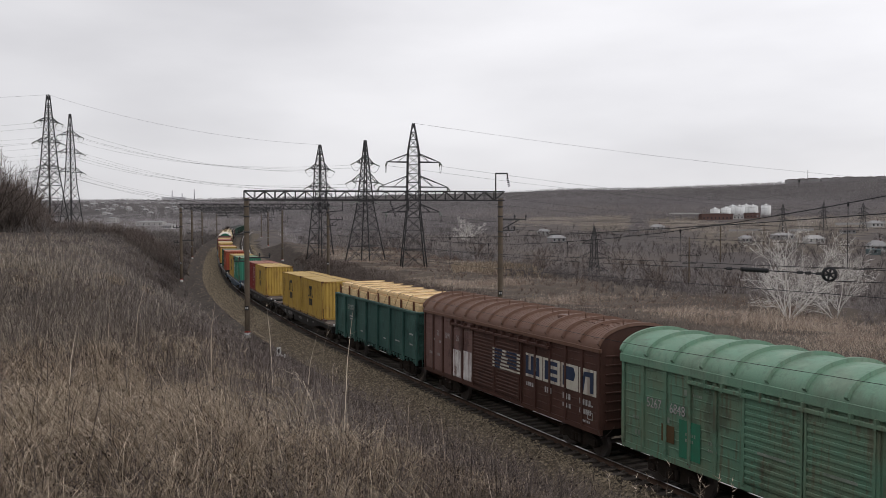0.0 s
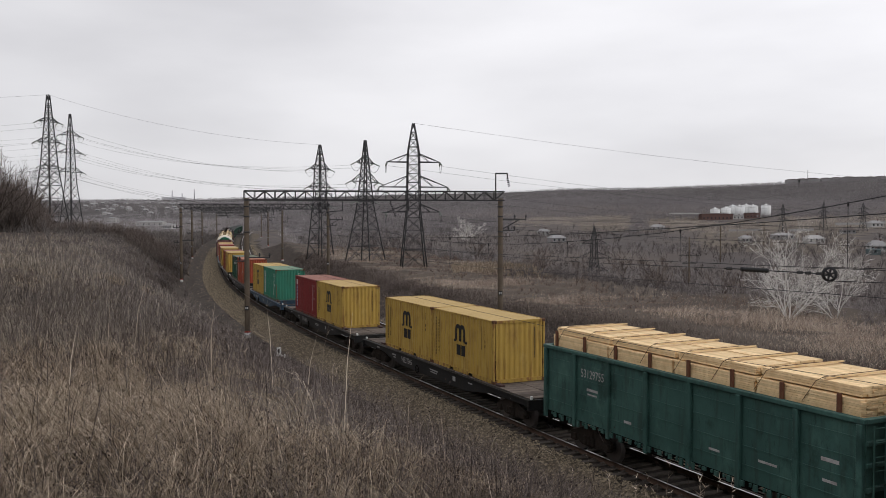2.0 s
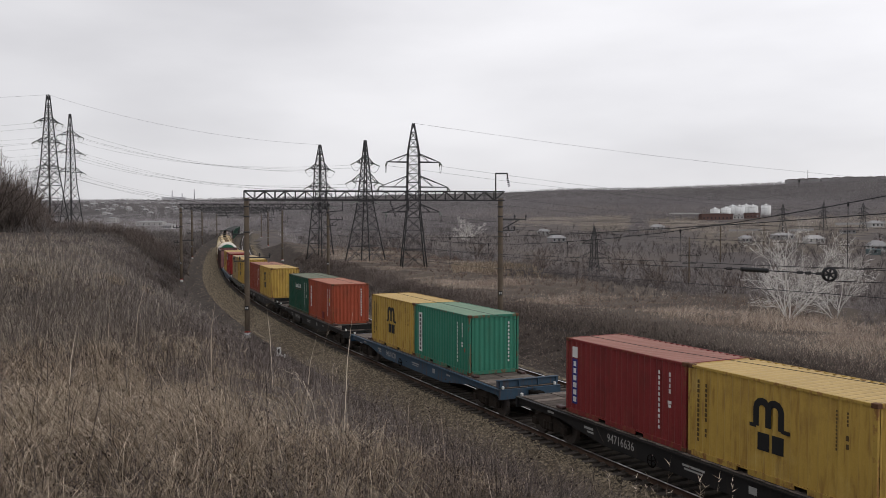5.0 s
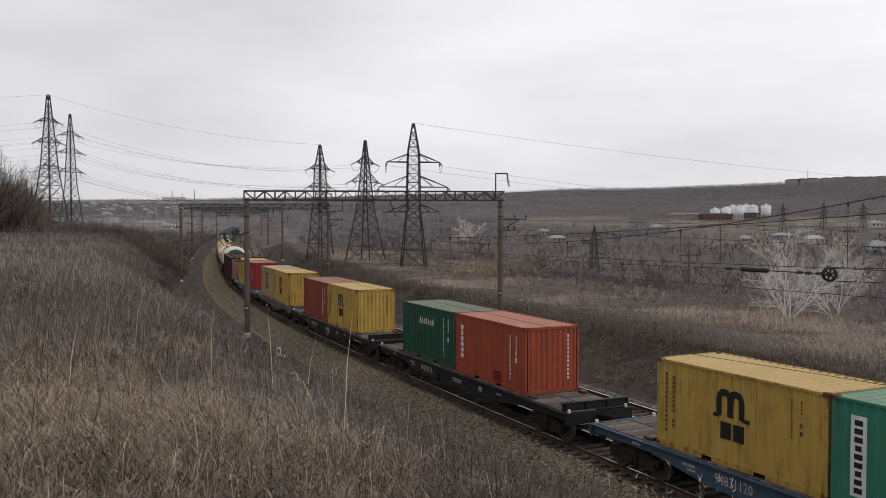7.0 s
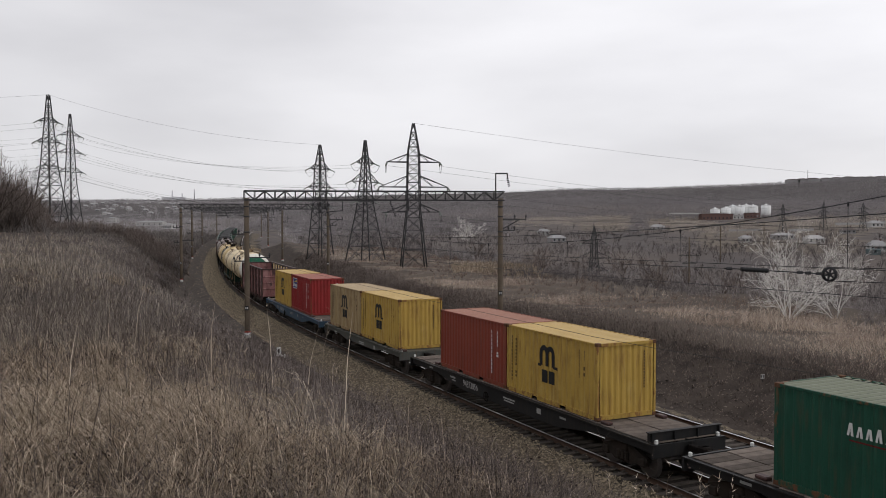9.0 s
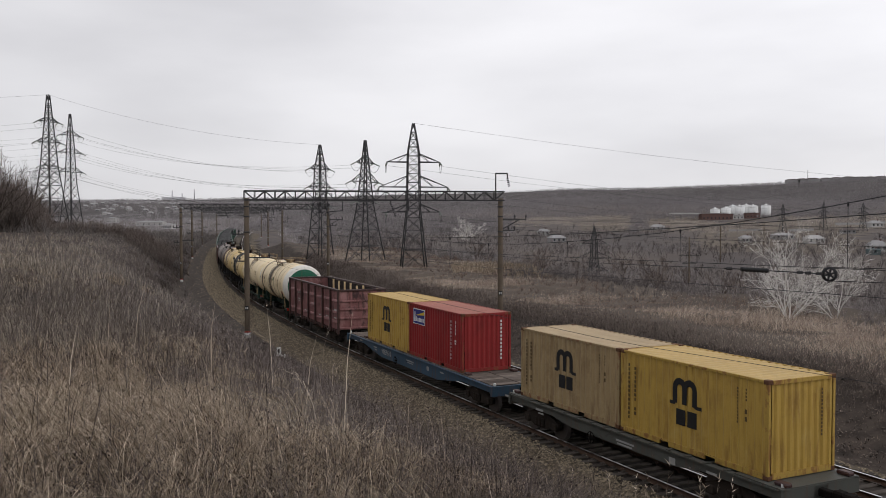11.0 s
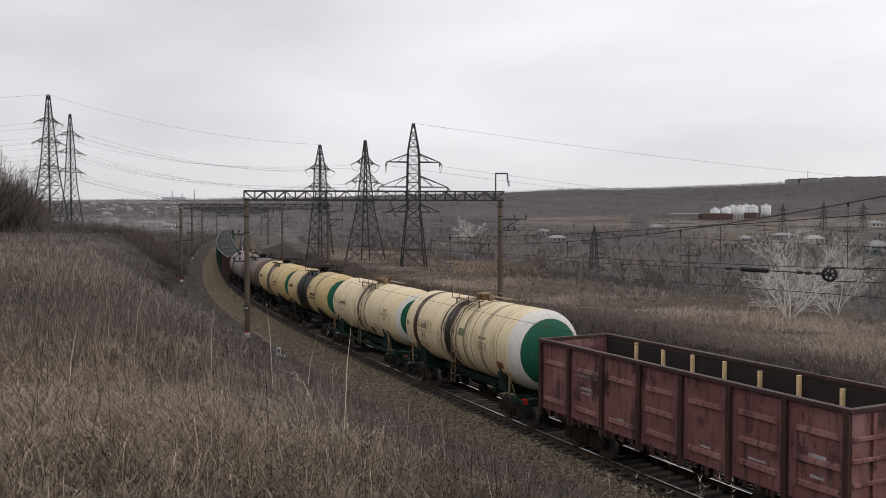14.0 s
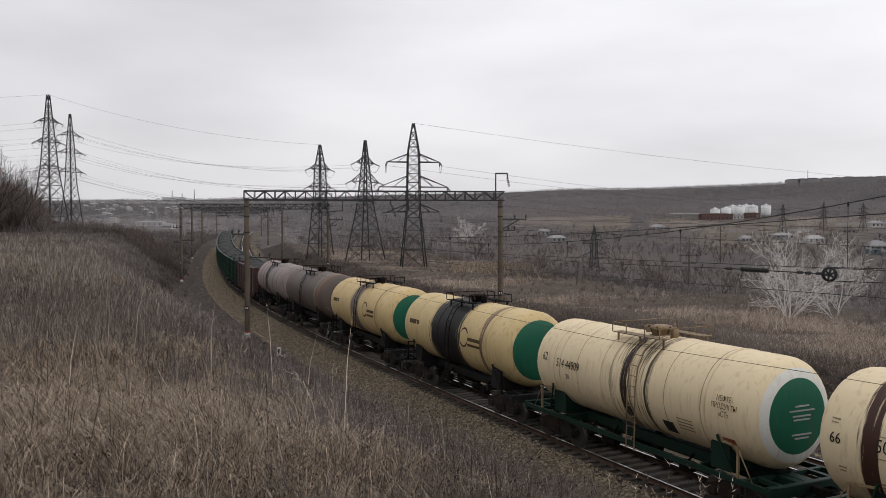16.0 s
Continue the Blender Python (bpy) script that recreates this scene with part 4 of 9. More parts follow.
def gondola(place, mat, label, number="", load="", inside=None):
    """A high-sided open wagon, ribbed outside, with hatch teeth along its foot."""
    half, hb, hw, z0, z1 = 6.96, 6.5, 1.55, 1.22, 3.62 if mat is P_GONDOLA_PINK else 3.46
    w = thing("gondola_wagon", label, "open wagon", "open wagons of the train")
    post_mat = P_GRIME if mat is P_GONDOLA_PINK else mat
    bays = np.linspace(-hb, hb, 8)
    for sgn in (-1, 1):
        bm = bmesh.new()
        y_out, y_in = sgn * (hw - 0.09), sgn * (hw - 0.13)
        box(bm, -hb, hb, min(y_out, y_in), max(y_out, y_in), z0, z1)
        wall = part("side_wall", bm, [mat], w)
        for a, b in zip(bays, bays[1:]):  # pressed swages in each bay
            for zz in (1.62, 2.12, 2.62, 3.1) if mat is P_GONDOLA_TEAL else random.choice(((1.66, 2.32, 2.98), (1.62, 2.95), (1.7, 2.3, 3.0))):
                bm = bmesh.new()
                if mat is P_GONDOLA_TEAL:
                    box(bm, a + 0.09, b - 0.09, *sorted((y_out, y_out + sgn * 0.014)), zz - 0.02, zz + 0.02)
                else:  # a wedge that juts out at its foot
                    k, sag = random.uniform(-0.05, 0.05), random.uniform(-0.02, 0.02)
                    lo = [(a + 0.30 + k, y_out, zz + 0.07), (b - 0.30 + k, y_out, zz + 0.07 + sag), (b - 0.26 + k, y_out, zz - 0.09 + sag), (a + 0.26 + k, y_out, zz - 0.09)]
                    hi = [(a + 0.37 + k, y_out + sgn * 0.035, zz + 0.03), (b - 0.37 + k, y_out + sgn * 0.035, zz + 0.03 + sag), (b - 0.34 + k, y_out + sgn * 0.07, zz - 0.07 + sag), (a + 0.34 + k, y_out + sgn * 0.07, zz - 0.07)]
                    u, v = [bm.verts.new(c) for c in lo], [bm.verts.new(c) for c in hi]
                    for i in range(4):
                        bm.faces.new((u[i], u[(i + 1) % 4], v[(i + 1) % 4], v[i]))
                    bm.faces.new(v)
                    bm.faces.new(u[::-1])
                    bmesh.ops.recalc_face_normals(bm, faces=bm.faces)
                part("swage", bm, mat, wall)
        bm = bmesh.new()
        y0, y1 = sorted((sgn * (hw - 0.16), sgn * (hw + 0.02)))
        box(bm, -hb - 0.03, hb + 0.03, y0, y1, z1 - 0.02, z1 + 0.10, 0.015)
        part("top_chord", bm, post_mat, w)
        for x in bays:
            bm = bmesh.new()
            y0, y1 = sorted((sgn * (hw - 0.09), sgn * (hw + 0.03)))
            xx = min(max(x, -hb + 0.09), hb - 0.09)
            box(bm, xx - 0.08, xx + 0.08, y0, y1, z0 - 0.24, z1 - 0.021, 0.02)
            part("side_post", bm, post_mat, w)
        bm = bmesh.new()
        box(bm, -hb + 0.08, hb - 0.08, *sorted((sgn * (hw - 0.131), sgn * (hw - 0.145))), z0 + 0.04, z1 - 0.03)
        part("inner_wall", bm, P_COALDUST, w)
        bm = bmesh.new()
        for x in np.arange(-hb + 0.35, hb - 0.3, 0.46):
            d = random.uniform(0.10, 0.22)
            y0, y1 = sorted((sgn * (hw - 0.05), sgn * (hw + 0.0)))
            box(bm, x - 0.07, x + 0.07, y0, y1, z0 - d, z0 - 0.002)
            box(bm, x + 0.14, x + 0.2, y0, y1, z0 - d * 0.6, z0 - 0.002)
        part("hatch_latch", bm, post_mat, w)["kind"] = "stuff"
    for sgn in (-1, 1):
        bm = bmesh.new()
        x0, x1 = sorted((sgn * (hb - 0.03), sgn * (hb - 0.07)))
        box(bm, x0, x1, -hw + 0.13, hw - 0.13, z0, z1)
        for zz in (1.35, 1.95, 2.5, 3.0):
            x0, x1 = sorted((sgn * (hb - 0.03), sgn * (hb + 0.05)))
            box(bm, x0, x1, -hw + 0.1, hw - 0.1, zz - 0.055, zz + 0.055, 0.015)
        for y in (-0.72, 0.72):
            x0, x1 = sorted((sgn * (hb - 0.03), sgn * (hb + 0.035)))
            box(bm, x0, x1, y - 0.06, y + 0.06, z0, z1 - 0.05)
        part("end_wall", bm, mat, w)
        bm = bmesh.new()
        x0, x1 = sorted((sgn * (hb - 0.1), sgn * (hb + 0.05)))
        box(bm, x0, x1, -hw + 0.14, hw - 0.14, z1 - 0.02, z1 + 0.098, 0.015)
        part("end_chord", bm, post_mat, w)
    for sgn in () if mat is P_GONDOLA_PINK else (-1, 1):
        bm = bmesh.new()
        x = sgn * (hb + 0.10)
        for y in (0.92, 1.30):
            bar(bm, (x, y, 0.95), (x, y, z1 - 0.05), 0.035)
        for z in np.arange(1.1, z1 - 0.1, 0.32):
            rod(bm, (x, 0.92, z), (x, 1.30, z), 0.014, 5)
        part("end_ladder", bm, post_mat, w)
    bm = bmesh.new()
    box(bm, -hb, hb, -hw + 0.14, hw - 0.14, z0 - 0.04, z0 + 0.03)
    part("floor_plate", bm, M_UNDER, w)
    bm = bmesh.new()
    for sgn in (-1, 1):
        box(bm, sgn * (hb - 0.35) - 0.2, sgn * (hb - 0.35) + 0.2, 1.42, 1.5, 0.62, 0.66)
        for dx in (-0.19, 0.19):
            rod(bm, (sgn * (hb - 0.35) + dx, 1.46, 0.62), (sgn * (hb - 0.35) + dx, 1.46, 1.2), 0.015)
    part("footstep", bm, M_UNDER, w)
    bm = bmesh.new()
    for b, z, ww, h in ((0, 2.4, 0.5, 0.09), (0, 1.9, 0.4, 0.07), (5, 2.35, 0.6, 0.08), (5, 2.2, 0.5, 0.05), (4, 1.7, 0.35, 0.08), (2, 1.75, 0.4, 0.06), (1, 1.85, 0.6, 0.06)):
        bars(bm, (bays[b] + bays[b + 1]) / 2, z, ww, h, hw - 0.089, hw - 0.084)
    part("small_writing", bm, P_WORN, w)["kind"] = "stuff"
    if number:
        writing(number, 0.40, P_WORN, w, Matrix.Translation(((bays[5] + bays[6]) / 2, hw - 0.086, 2.85)) @ SIDE, 0.8)
    if load == "coal":
        bm = bmesh.new()
        n, m = 40, 12
        rows = []
        for i in range(n):
            row = []
            for j in range(m):
                x, y = -hb + 0.08 + (2 * hb - 0.16) * i / (n - 1), -hw + 0.14 + (2 * hw - 0.28) * j / (m - 1)
                edge = min(1, (hb - abs(x)) / 1.2) * min(1, (hw - abs(y)) / 0.8)
                row.append(bm.verts.new((x, y, z1 - 0.25 + 0.5 * edge + 0.10 * noise.noise(Vector((x * 2, y * 2, place))) + 0.05 * noise.noise(Vector((x * 7, y * 7, 1))))))
            rows.append(row)
        for a, b in zip(rows, rows[1:]):
            for j in range(m - 1):
                bm.faces.new((a[j], b[j], b[j + 1], a[j + 1]))
        # sides of the heap go down to the floor
        lo = [bm.verts.new((v.co.x, v.co.y, z0 + 0.05)) for v in (rows[0][0], rows[-1][0], rows[-1][-1], rows[0][-1])]
        bm.faces.new(lo)
        bm.faces.new([r[0] for r in rows][::-1] + [lo[0], lo[1]])
        bm.faces.new([r[-1] for r in rows] + [lo[2], lo[3]])
        coal = part("coal_load", bm, P_COAL)
        tagged(coal, "heaped black coal filling an open wagon", "coal", "coal loads", "stuff")
        MOVERS.append((coal, place, 0.0))
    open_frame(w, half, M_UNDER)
    add_bogies(w, half - 2.63)
    add_couplers(w, half)
    pipe_hose(w, half)
    brake_gear(w, half)
    MOVERS.append((w, place, 0.0))
    return w


def timber_stack(place, x0, x1, y0, y1, z0, z1):
    """One bundle of sawn boards, its courses and battens apart."""
    t = thing("timber_bundle", "stacked bundle of fresh yellow sawn boards", "timber", "timber bundles on the wagon")
    n = max(2, round((z1 - z0) / 0.055))
    h = (z1 - z0) / n
    bm = bmesh.new()
    w = (y1 - y0) / 7
    for i in range(n):
        for j in range(7):
            e0, e1 = random.uniform(0, 0.05), random.uniform(0, 0.05)
            side = random.uniform(0, 0.012)
            box(bm, x0 + e0, x1 - e1, y0 + j * w + 0.004 + (side if j == 0 else 0), y0 + (j + 1) * w - 0.004 - (side if j == 6 else 0), z0 + i * h + 0.003, z0 + (i + 1) * h - 0.005)
    boards = part("board_course", bm, P_TIMBER, t)
    boards["kind"] = "stuff"
    MOVERS.append((t, place, 0.0))
    return t


def timber_load(place):
    for a, b in ((-6.3, -3.2), (-3.15, -0.1), (-0.05, 3.0), (3.05, 6.2)):
        for y0, y1 in ((-1.36, -0.02), (0.02, 1.36)):
            timber_stack(place, a, b, y0, y1, 1.26, 3.93 + random.uniform(-0.02, 0.03))
        for y0, y1 in ((-1.24, -0.03), (0.03, 1.24)):
            timber_stack(place, a + 0.04, b - 0.06, y0, y1, 3.97, 4.20 + random.uniform(-0.02, 0.02))
    # stakes along the walls, with lashings and battens
    for y in (-1.38, 1.38):
        for x in np.linspace(-5.75, 5.9, 8):
            bm = bmesh.new()
            yy = 1.40 if y > 0 else -1.40
            box(bm, x - 0.058, x + 0.058, yy - 0.035, yy + 0.035, 1.26, 4.02 + random.uniform(-0.06, 0.06), 0.01)
            st = part("timber_stake", bm, P_STAKE)
            tagged(st, "dark brown wooden stake beside the timber load", "stake", "timber stakes")
            MOVERS.append((st, place, 0.0))
    for x in np.linspace(-5.2, 5.4, 8):
        bm = bmesh.new()
        box(bm, x - 0.05, x + 0.05, -1.25, 1.25, 4.23, 4.27)
        bt = part("batten", bm, P_TIMBER)
        tagged(bt, "pale batten laid across the timber load", "batten", "battens")
        MOVERS.append((bt, place, 0.0))
        bm = bmesh.new()
        pts = [(x + 0.5, -1.44, 3.62), (x + 0.2, -1.30, 4.15), (x, -1.24, 4.28), (x, 1.24, 4.28), (x + 0.2, 1.30, 4.15), (x + 0.5, 1.41, 3.62)]
        for p, q in zip(pts, pts[1:]):
            rod(bm, p, q, 0.008, 5)
        lash = part("lashing_wire", bm, P_RUSTY)
        tagged(lash, "rusty twisted wire lashing over the timber", "lashing", "timber lashings")
        MOVERS.append((lash, place, 0.0))


def boxcar(place, half, mat, roof_mat, label, number="", style="brown", mats=None, marks=None):
    """A covered wagon with an arched ribbed roof and a sliding door in each side."""
    hb, hw, z0, z1, crown = half - 0.5, 1.50, 1.15, 3.78, 0.72
    w = thing("covered_wagon", label, "covered wagon", "covered wagons of the train")
    door = (-1.95, 1.95)
    for sgn in (-1, 1):
        bm = bmesh.new()
        y0, y1 = sorted((sgn * (hw - 0.06), sgn * hw))
        box(bm, -hb, hb, y0, y1, z0, z1)
        bays = list(np.linspace(-hb, door[0], 6)) + list(np.linspace(door[1], hb, 6))
        for a, b in zip(bays, bays[1:]):
            if a < door[1] and b > door[0] and b - a > 2.5:
                continue
            for zz in np.arange(1.42, 3.6, 0.262):
                q0, q1 = sorted((sgn * hw, sgn * (hw + 0.022)))
                box(bm, a + 0.16, b - 0.16, q0, q1, zz - 0.018, zz + 0.018, 0.008)
        part("side_wall", bm, mat, w)
        if mats and sgn > 0:
            for a, b in zip(bays[6:], bays[7:]):
                bm = bmesh.new()
                box(bm, a + 0.06, b - 0.06, hw, hw + 0.004, z0 + 0.02, z1 - 0.12)
                panel = part("faded_panel", bm, mats, w, "faded pale brown side panel")
                for zz in np.arange(1.42, 3.6, 0.262):
                    bm = bmesh.new()
                    box(bm, a + 0.15, b - 0.15, hw + 0.004, hw + 0.026, zz - 0.018, zz + 0.018, 0.008)
                    part("fold", bm, mats, panel)
        for x in bays:
            bm = bmesh.new()
            q0, q1 = sorted((sgn * (hw - 0.01), sgn * (hw + 0.065)))
            xx = min(max(x, -hb + 0.07), hb - 0.07)
            box(bm, xx - 0.06, xx + 0.06, q0, q1, z0 - 0.05, z1 - 0.06, 0.012)
            part("side_post", bm, mat, w)
        # the two door leaves with their horizontal folds
        for a, b in ((door[0], 0.0), (0.0, door[1])):
            bm = bmesh.new()
            q0, q1 = sorted((sgn * (hw + 0.02), sgn * (hw + 0.06)))
            box(bm, a + 0.03, b - 0.03, q0, q1, z0 + 0.05, z1 - 0.35)
            leaf = part("door", bm, mat, w)
            step = 0.135 if style == "brown" else 0.19
            for zz in np.arange(z0 + 0.16, z1 - 0.45, step):
                bm = bmesh.new()
                q0, q1 = sorted((sgn * (hw + 0.06), sgn * (hw + 0.095)))
                box(bm, a + 0.09, b - 0.09, q0, q1, zz - step * 0.28, zz + step * 0.2, 0.012)
                part("fold", bm, mat, leaf)
            for x in (a + 0.06, b - 0.06):
                bm = bmesh.new()
                q0, q1 = sorted((sgn * (hw + 0.06), sgn * (hw + 0.10)))
                box(bm, x - 0.035, x + 0.035, q0, q1, z0 + 0.05, z1 - 0.36)
                part("door_post", bm, mat, leaf)
        # door rail with its brackets
        bm = bmesh.new()
        q0, q1 = sorted((sgn * (hw + 0.05), sgn * (hw + 0.16)))
        box(bm, -4.0, 4.0, q0, q1, z1 - 0.36, z1 - 0.26, 0.01)
        for x in np.arange(-3.9, 4.0, 0.65):
            q0, q1 = sorted((sgn * hw, sgn * (hw + 0.17)))
            box(bm, x - 0.03, x + 0.03, q0, q1, z1 - 0.38, z1 - 0.14)
        part("door_rail", bm, mat, w)
        bm = bmesh.new()
        q0, q1 = sorted((sgn * (hw - 0.02), sgn * (hw + 0.09)))
        low, high = (0.10, 0.03) if style == "brown" else (0.17, 0.07)
        box(bm, -hb - 0.05, hb + 0.05, q0, q1, z1 - low, z1 + high, 0.01)
        part("eaves_rail", bm, roof_mat, w)
        bm = bmesh.new()
        q0, q1 = sorted((sgn * (hw - 0.1), sgn * (hw + 0.03)))
        box(bm, -hb, hb, q0, q1, z0 - 0.17, z0 + 0.0)
        part("bottom_sill", bm, mat, w)
    # roof
    arc = [(-(hw + 0.06) * math.cos(a), z1 + crown * math.sin(a) ** 0.9) for a in np.linspace(0.0, math.pi, 25)]
    bm = bmesh.new()
    for xs, raise_by in (((-hb - 0.03, hb + 0.03), 0.0),):
        rows = [[bm.verts.new((x, y, z)) for y, z in arc] for x in xs]
        for j in range(len(arc) - 1):
            f = bm.faces.new((rows[0][j], rows[1][j], rows[1][j + 1], rows[0][j + 1]))
            f.smooth = True
    part("roof_skin", bm, roof_mat, w)
    ribs = np.linspace(-hb, hb, 14 if style == "brown" else 13)
    for x in ribs:
        bm = bmesh.new()
        prev = None
        for y, z in arc[1:-1]:
            n = Vector((0, y * 0.32, z - z1 + 0.5)).normalized() * 0.085
            row = [bm.verts.new((x + dx, y + n.y * k, z + n.z * k)) for dx, k in ((-0.062, 0), (-0.045, 1.2), (0.045, 1.2), (0.062, 0))]
            if prev:
                for a in range(3):
                    bm.faces.new((prev[a], prev[a + 1], row[a + 1], row[a]))
            else:
                bm.faces.new(row)
            prev = row
        bm.faces.new(prev[::-1])
        part("roof_rib", bm, roof_mat, w)
        if style == "brown":
            y, z = arc[15]
            bm = bmesh.new()
            bar(bm, (x, y, z - 0.03), (x, y, z + 0.27), 0.04)
            part("roof_peg", bm, roof_mat, w)
    if style == "brown":
        bm = bmesh.new()
        for a, b in zip(ribs, ribs[1:]):
            for x in np.linspace(a, b, 8)[1:-1]:
                for (ya, za), (yb, zb) in zip(arc[3:-4:2], arc[5:-2:2]):
                    bar(bm, (x, ya, za + 0.004), (x, yb, zb + 0.004), 0.035, 0.02)
        part("roof_folds", bm, roof_mat, w)
    bm = bmesh.new()
    xa = -hb + 1.9
    for y in (0.3, 0.75):
        rod(bm, (xa - 1.3, y, z1 + crown + 0.05 - y * 0.1), (xa + 0.3, y, z1 + crown + 0.05 - y * 0.1), 0.015)
    for x in (xa - 1.3, xa - 0.5, xa + 0.3):
        for y in (0.3, 0.75):
            rod(bm, (x, y, z1 + crown - 0.15), (x, y, z1 + crown + 0.06 - y * 0.1), 0.012)
    part("roof_handrail", bm, roof_mat, w)
    bm = bmesh.new()
    ring_tube(bm, [circle(xa + 1.6, 0.55, z1 + crown - 0.12, 0.26, 14, "z"), circle(xa + 1.6, 0.55, z1 + crown + 0.02, 0.26, 14, "z"), circle(xa + 1.6, 0.55, z1 + crown + 0.05, 0.2, 14, "z")])
    part("roof_hatch", bm, roof_mat, w)
    for sgn in (-1, 1):
        bm = bmesh.new()
        x = sgn * (hb - 0.03)
        prof = [(-hw + 0.07, z0)] + [(y * 0.955, z - 0.03) for y, z in arc] + [(hw - 0.07, z0)]
        a = [bm.verts.new((x - 0.025, y, z)) for y, z in prof]
        b = [bm.verts.new((x + 0.025, y, z)) for y, z in prof]
        bm.faces.new(a)
        bm.faces.new(b[::-1])
        for zz in np.arange(1.45, 3.7, 0.30):
            x0, x1 = sorted((x, x + sgn * 0.055))
            box(bm, x0, x1, -hw + 0.2, hw - 0.2, zz - 0.03, zz + 0.03, 0.01)
        for y in (-0.5, 0.5):
            x0, x1 = sorted((x, x + sgn * 0.075))
            box(bm, x0, x1, y - 0.05, y + 0.05, z0, z1)
        part("end_wall", bm, mat, w)
    bm = bmesh.new()
    box(bm, -hb + 0.05, hb - 0.05, -hw + 0.07, hw - 0.07, z0, z0 + 0.06)
    part("floor_plate", bm, M_UNDER, w)
    for k, word in enumerate(number.split()):
        writing(word, 0.34 if style == "brown" else 0.42, P_WORN, w, Matrix.Translation((5.44 - k * 0.996, hw + 0.03, 2.85 if style == "brown" else 2.55)) @ SIDE, 0.78)
    if marks:
        marks(w)
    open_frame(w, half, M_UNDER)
    add_bogies(w, half - 2.36)
    add_couplers(w, half)
    pipe_hose(w, half)
    brake_gear(w, half)
    MOVERS.append((w, place, 0.0))
    return w


def tank_wagon(place, shell, frame_mat, label, bands=(), near_end="green", white_rim=False, extra=None, long_beam=False, top_mat=None, cut=0.585, pale_ring=True, rear=5.43, front=5.43, ring=0.40, bore=1.52, ladder_at=0.0):
    """A four-axle tank wagon: a domed barrel on saddles, ladder, top platform and straps."""
    half, r, zc, L2 = 6.485 if front > 5.3 else 6.25, bore, 1.31 + bore - 0.4 * (bore - 1.52), front
    w = thing("tank_wagon", label, "tank wagon", "tank wagons of the train")
    n = 40

    def dome(bm, sgn, lo, hi):
        rings = []
        for k in np.linspace(lo, hi, 6):
            a = k * math.pi / 2
            rr = r * math.cos(a) ** 0.44 if a < math.pi / 2 - 1e-6 else 0.0
            x = sgn * ((rear if sgn > 0 else L2) - 0.62 + 0.62 * math.sin(a))
            rings.append(circle(x, 0, zc, max(rr, 0.01), n, "x"))
        ring_tube(bm, rings, cap=False)
        if hi >= 0.999:
            pass

    cuts = [-L2 + 0.62] + [c for b in bands for c in b[:2]] + [rear - 0.62]
    edges = sorted(set(cuts))
    bm = bmesh.new()
    mats = [shell] + [b[2] for b in bands]
    for a, b in zip(edges, edges[1:]):
        mid, idx = (a + b) / 2, 0
        for k, bd in enumerate(bands):
            if bd[0] <= mid <= bd[1]:
                idx = k + 1
        before = len(bm.faces)
        ring_tube(bm, [circle(x, 0, zc, r, n, "x") for x in np.linspace(a, b, max(2, int((b - a) / 1.0) + 1))], cap=False)
        bm.faces.ensure_lookup_table()
        for f in bm.faces[before:]:
            f.material_index = idx
    part("barrel", bm, mats, w)
    for sgn in (-1, 1):
        bm = bmesh.new()
        dome(bm, sgn, 0.0, ring)
        part("end_rim", bm, P_TANK_WHITE if (near_end == "green" and sgn < 0 and white_rim) else shell, w)
        bm = bmesh.new()
        dome(bm, sgn, ring, cut)
        part("end_ring", bm, P_TANK_WHITE if (near_end == "green" and sgn < 0 and pale_ring) else shell, w)
        bm = bmesh.new()
        dome(bm, sgn, cut, 1.0)
        part("end_dome", bm, P_TANK_GREEN if near_end == "green" else shell, w)
    for x in (-3.55, -1.2, 1.2, 3.55):
        bm = bmesh.new()
        ring_tube(bm, [circle(x - 0.03, 0, zc, r + 0.004, n, "x"), circle(x - 0.03, 0, zc, r + 0.016, n, "x"), circle(x + 0.03, 0, zc, r + 0.016, n, "x"), circle(x + 0.03, 0, zc, r + 0.004, n, "x")], cap=False)
        part("weld_strap", bm, shell, w)
    # saddles and frame
    for x in (-3.9, 3.9):
        bm = bmesh.new()
        pts = [(-1.25, 1.2), (1.25, 1.2)] + [(r * math.sin(a), zc - r * math.cos(a)) for a in np.linspace(0.95, -0.95, 13)]
        a = [bm.verts.new((x - 0.35, y, z)) for y, z in pts]
        b = [bm.verts.new((x + 0.35, y, z)) for y, z in pts]
        for i in range(len(pts)):
            j = (i + 1) % len(pts)
            bm.faces.new((a[i], a[j], b[j], b[i]))
        bm.faces.new(a[::-1])
        bm.faces.new(b)
        part("saddle", bm, frame_mat, w)
        for s in (-1, 1):
            bm = bmesh.new()
            bar(bm, (x - 0.5 * (1 if x < 0 else -1), s * 1.3, 1.25), (x - 0.1 * (1 if x < 0 else -1), s * 1.46, 2.2), 0.06)
            part("strap_tie", bm, frame_mat, w)
    bm = bmesh.new()
    box(bm, -half + 0.61, half - 0.61, -0.3, 0.3, 0.85, 1.2)
    part("centre_sill", bm, frame_mat, w)
    for sgn in (-1, 1):
        bm = bmesh.new()
        x0, x1 = sorted((sgn * (half - 0.75), sgn * (half - 0.58)))
        box(bm, x0, x1, -1.48, 1.48, 0.92, 1.24, 0.02)
        part("end_beam", bm, frame_mat, w)
        bm = bmesh.new()
        box(bm, *sorted((sgn * 3.2, sgn * 3.32)), -1.3, 1.3, 1.0, 1.22)
        part("cross_beam", bm, frame_mat, w)
        bm = bmesh.new()
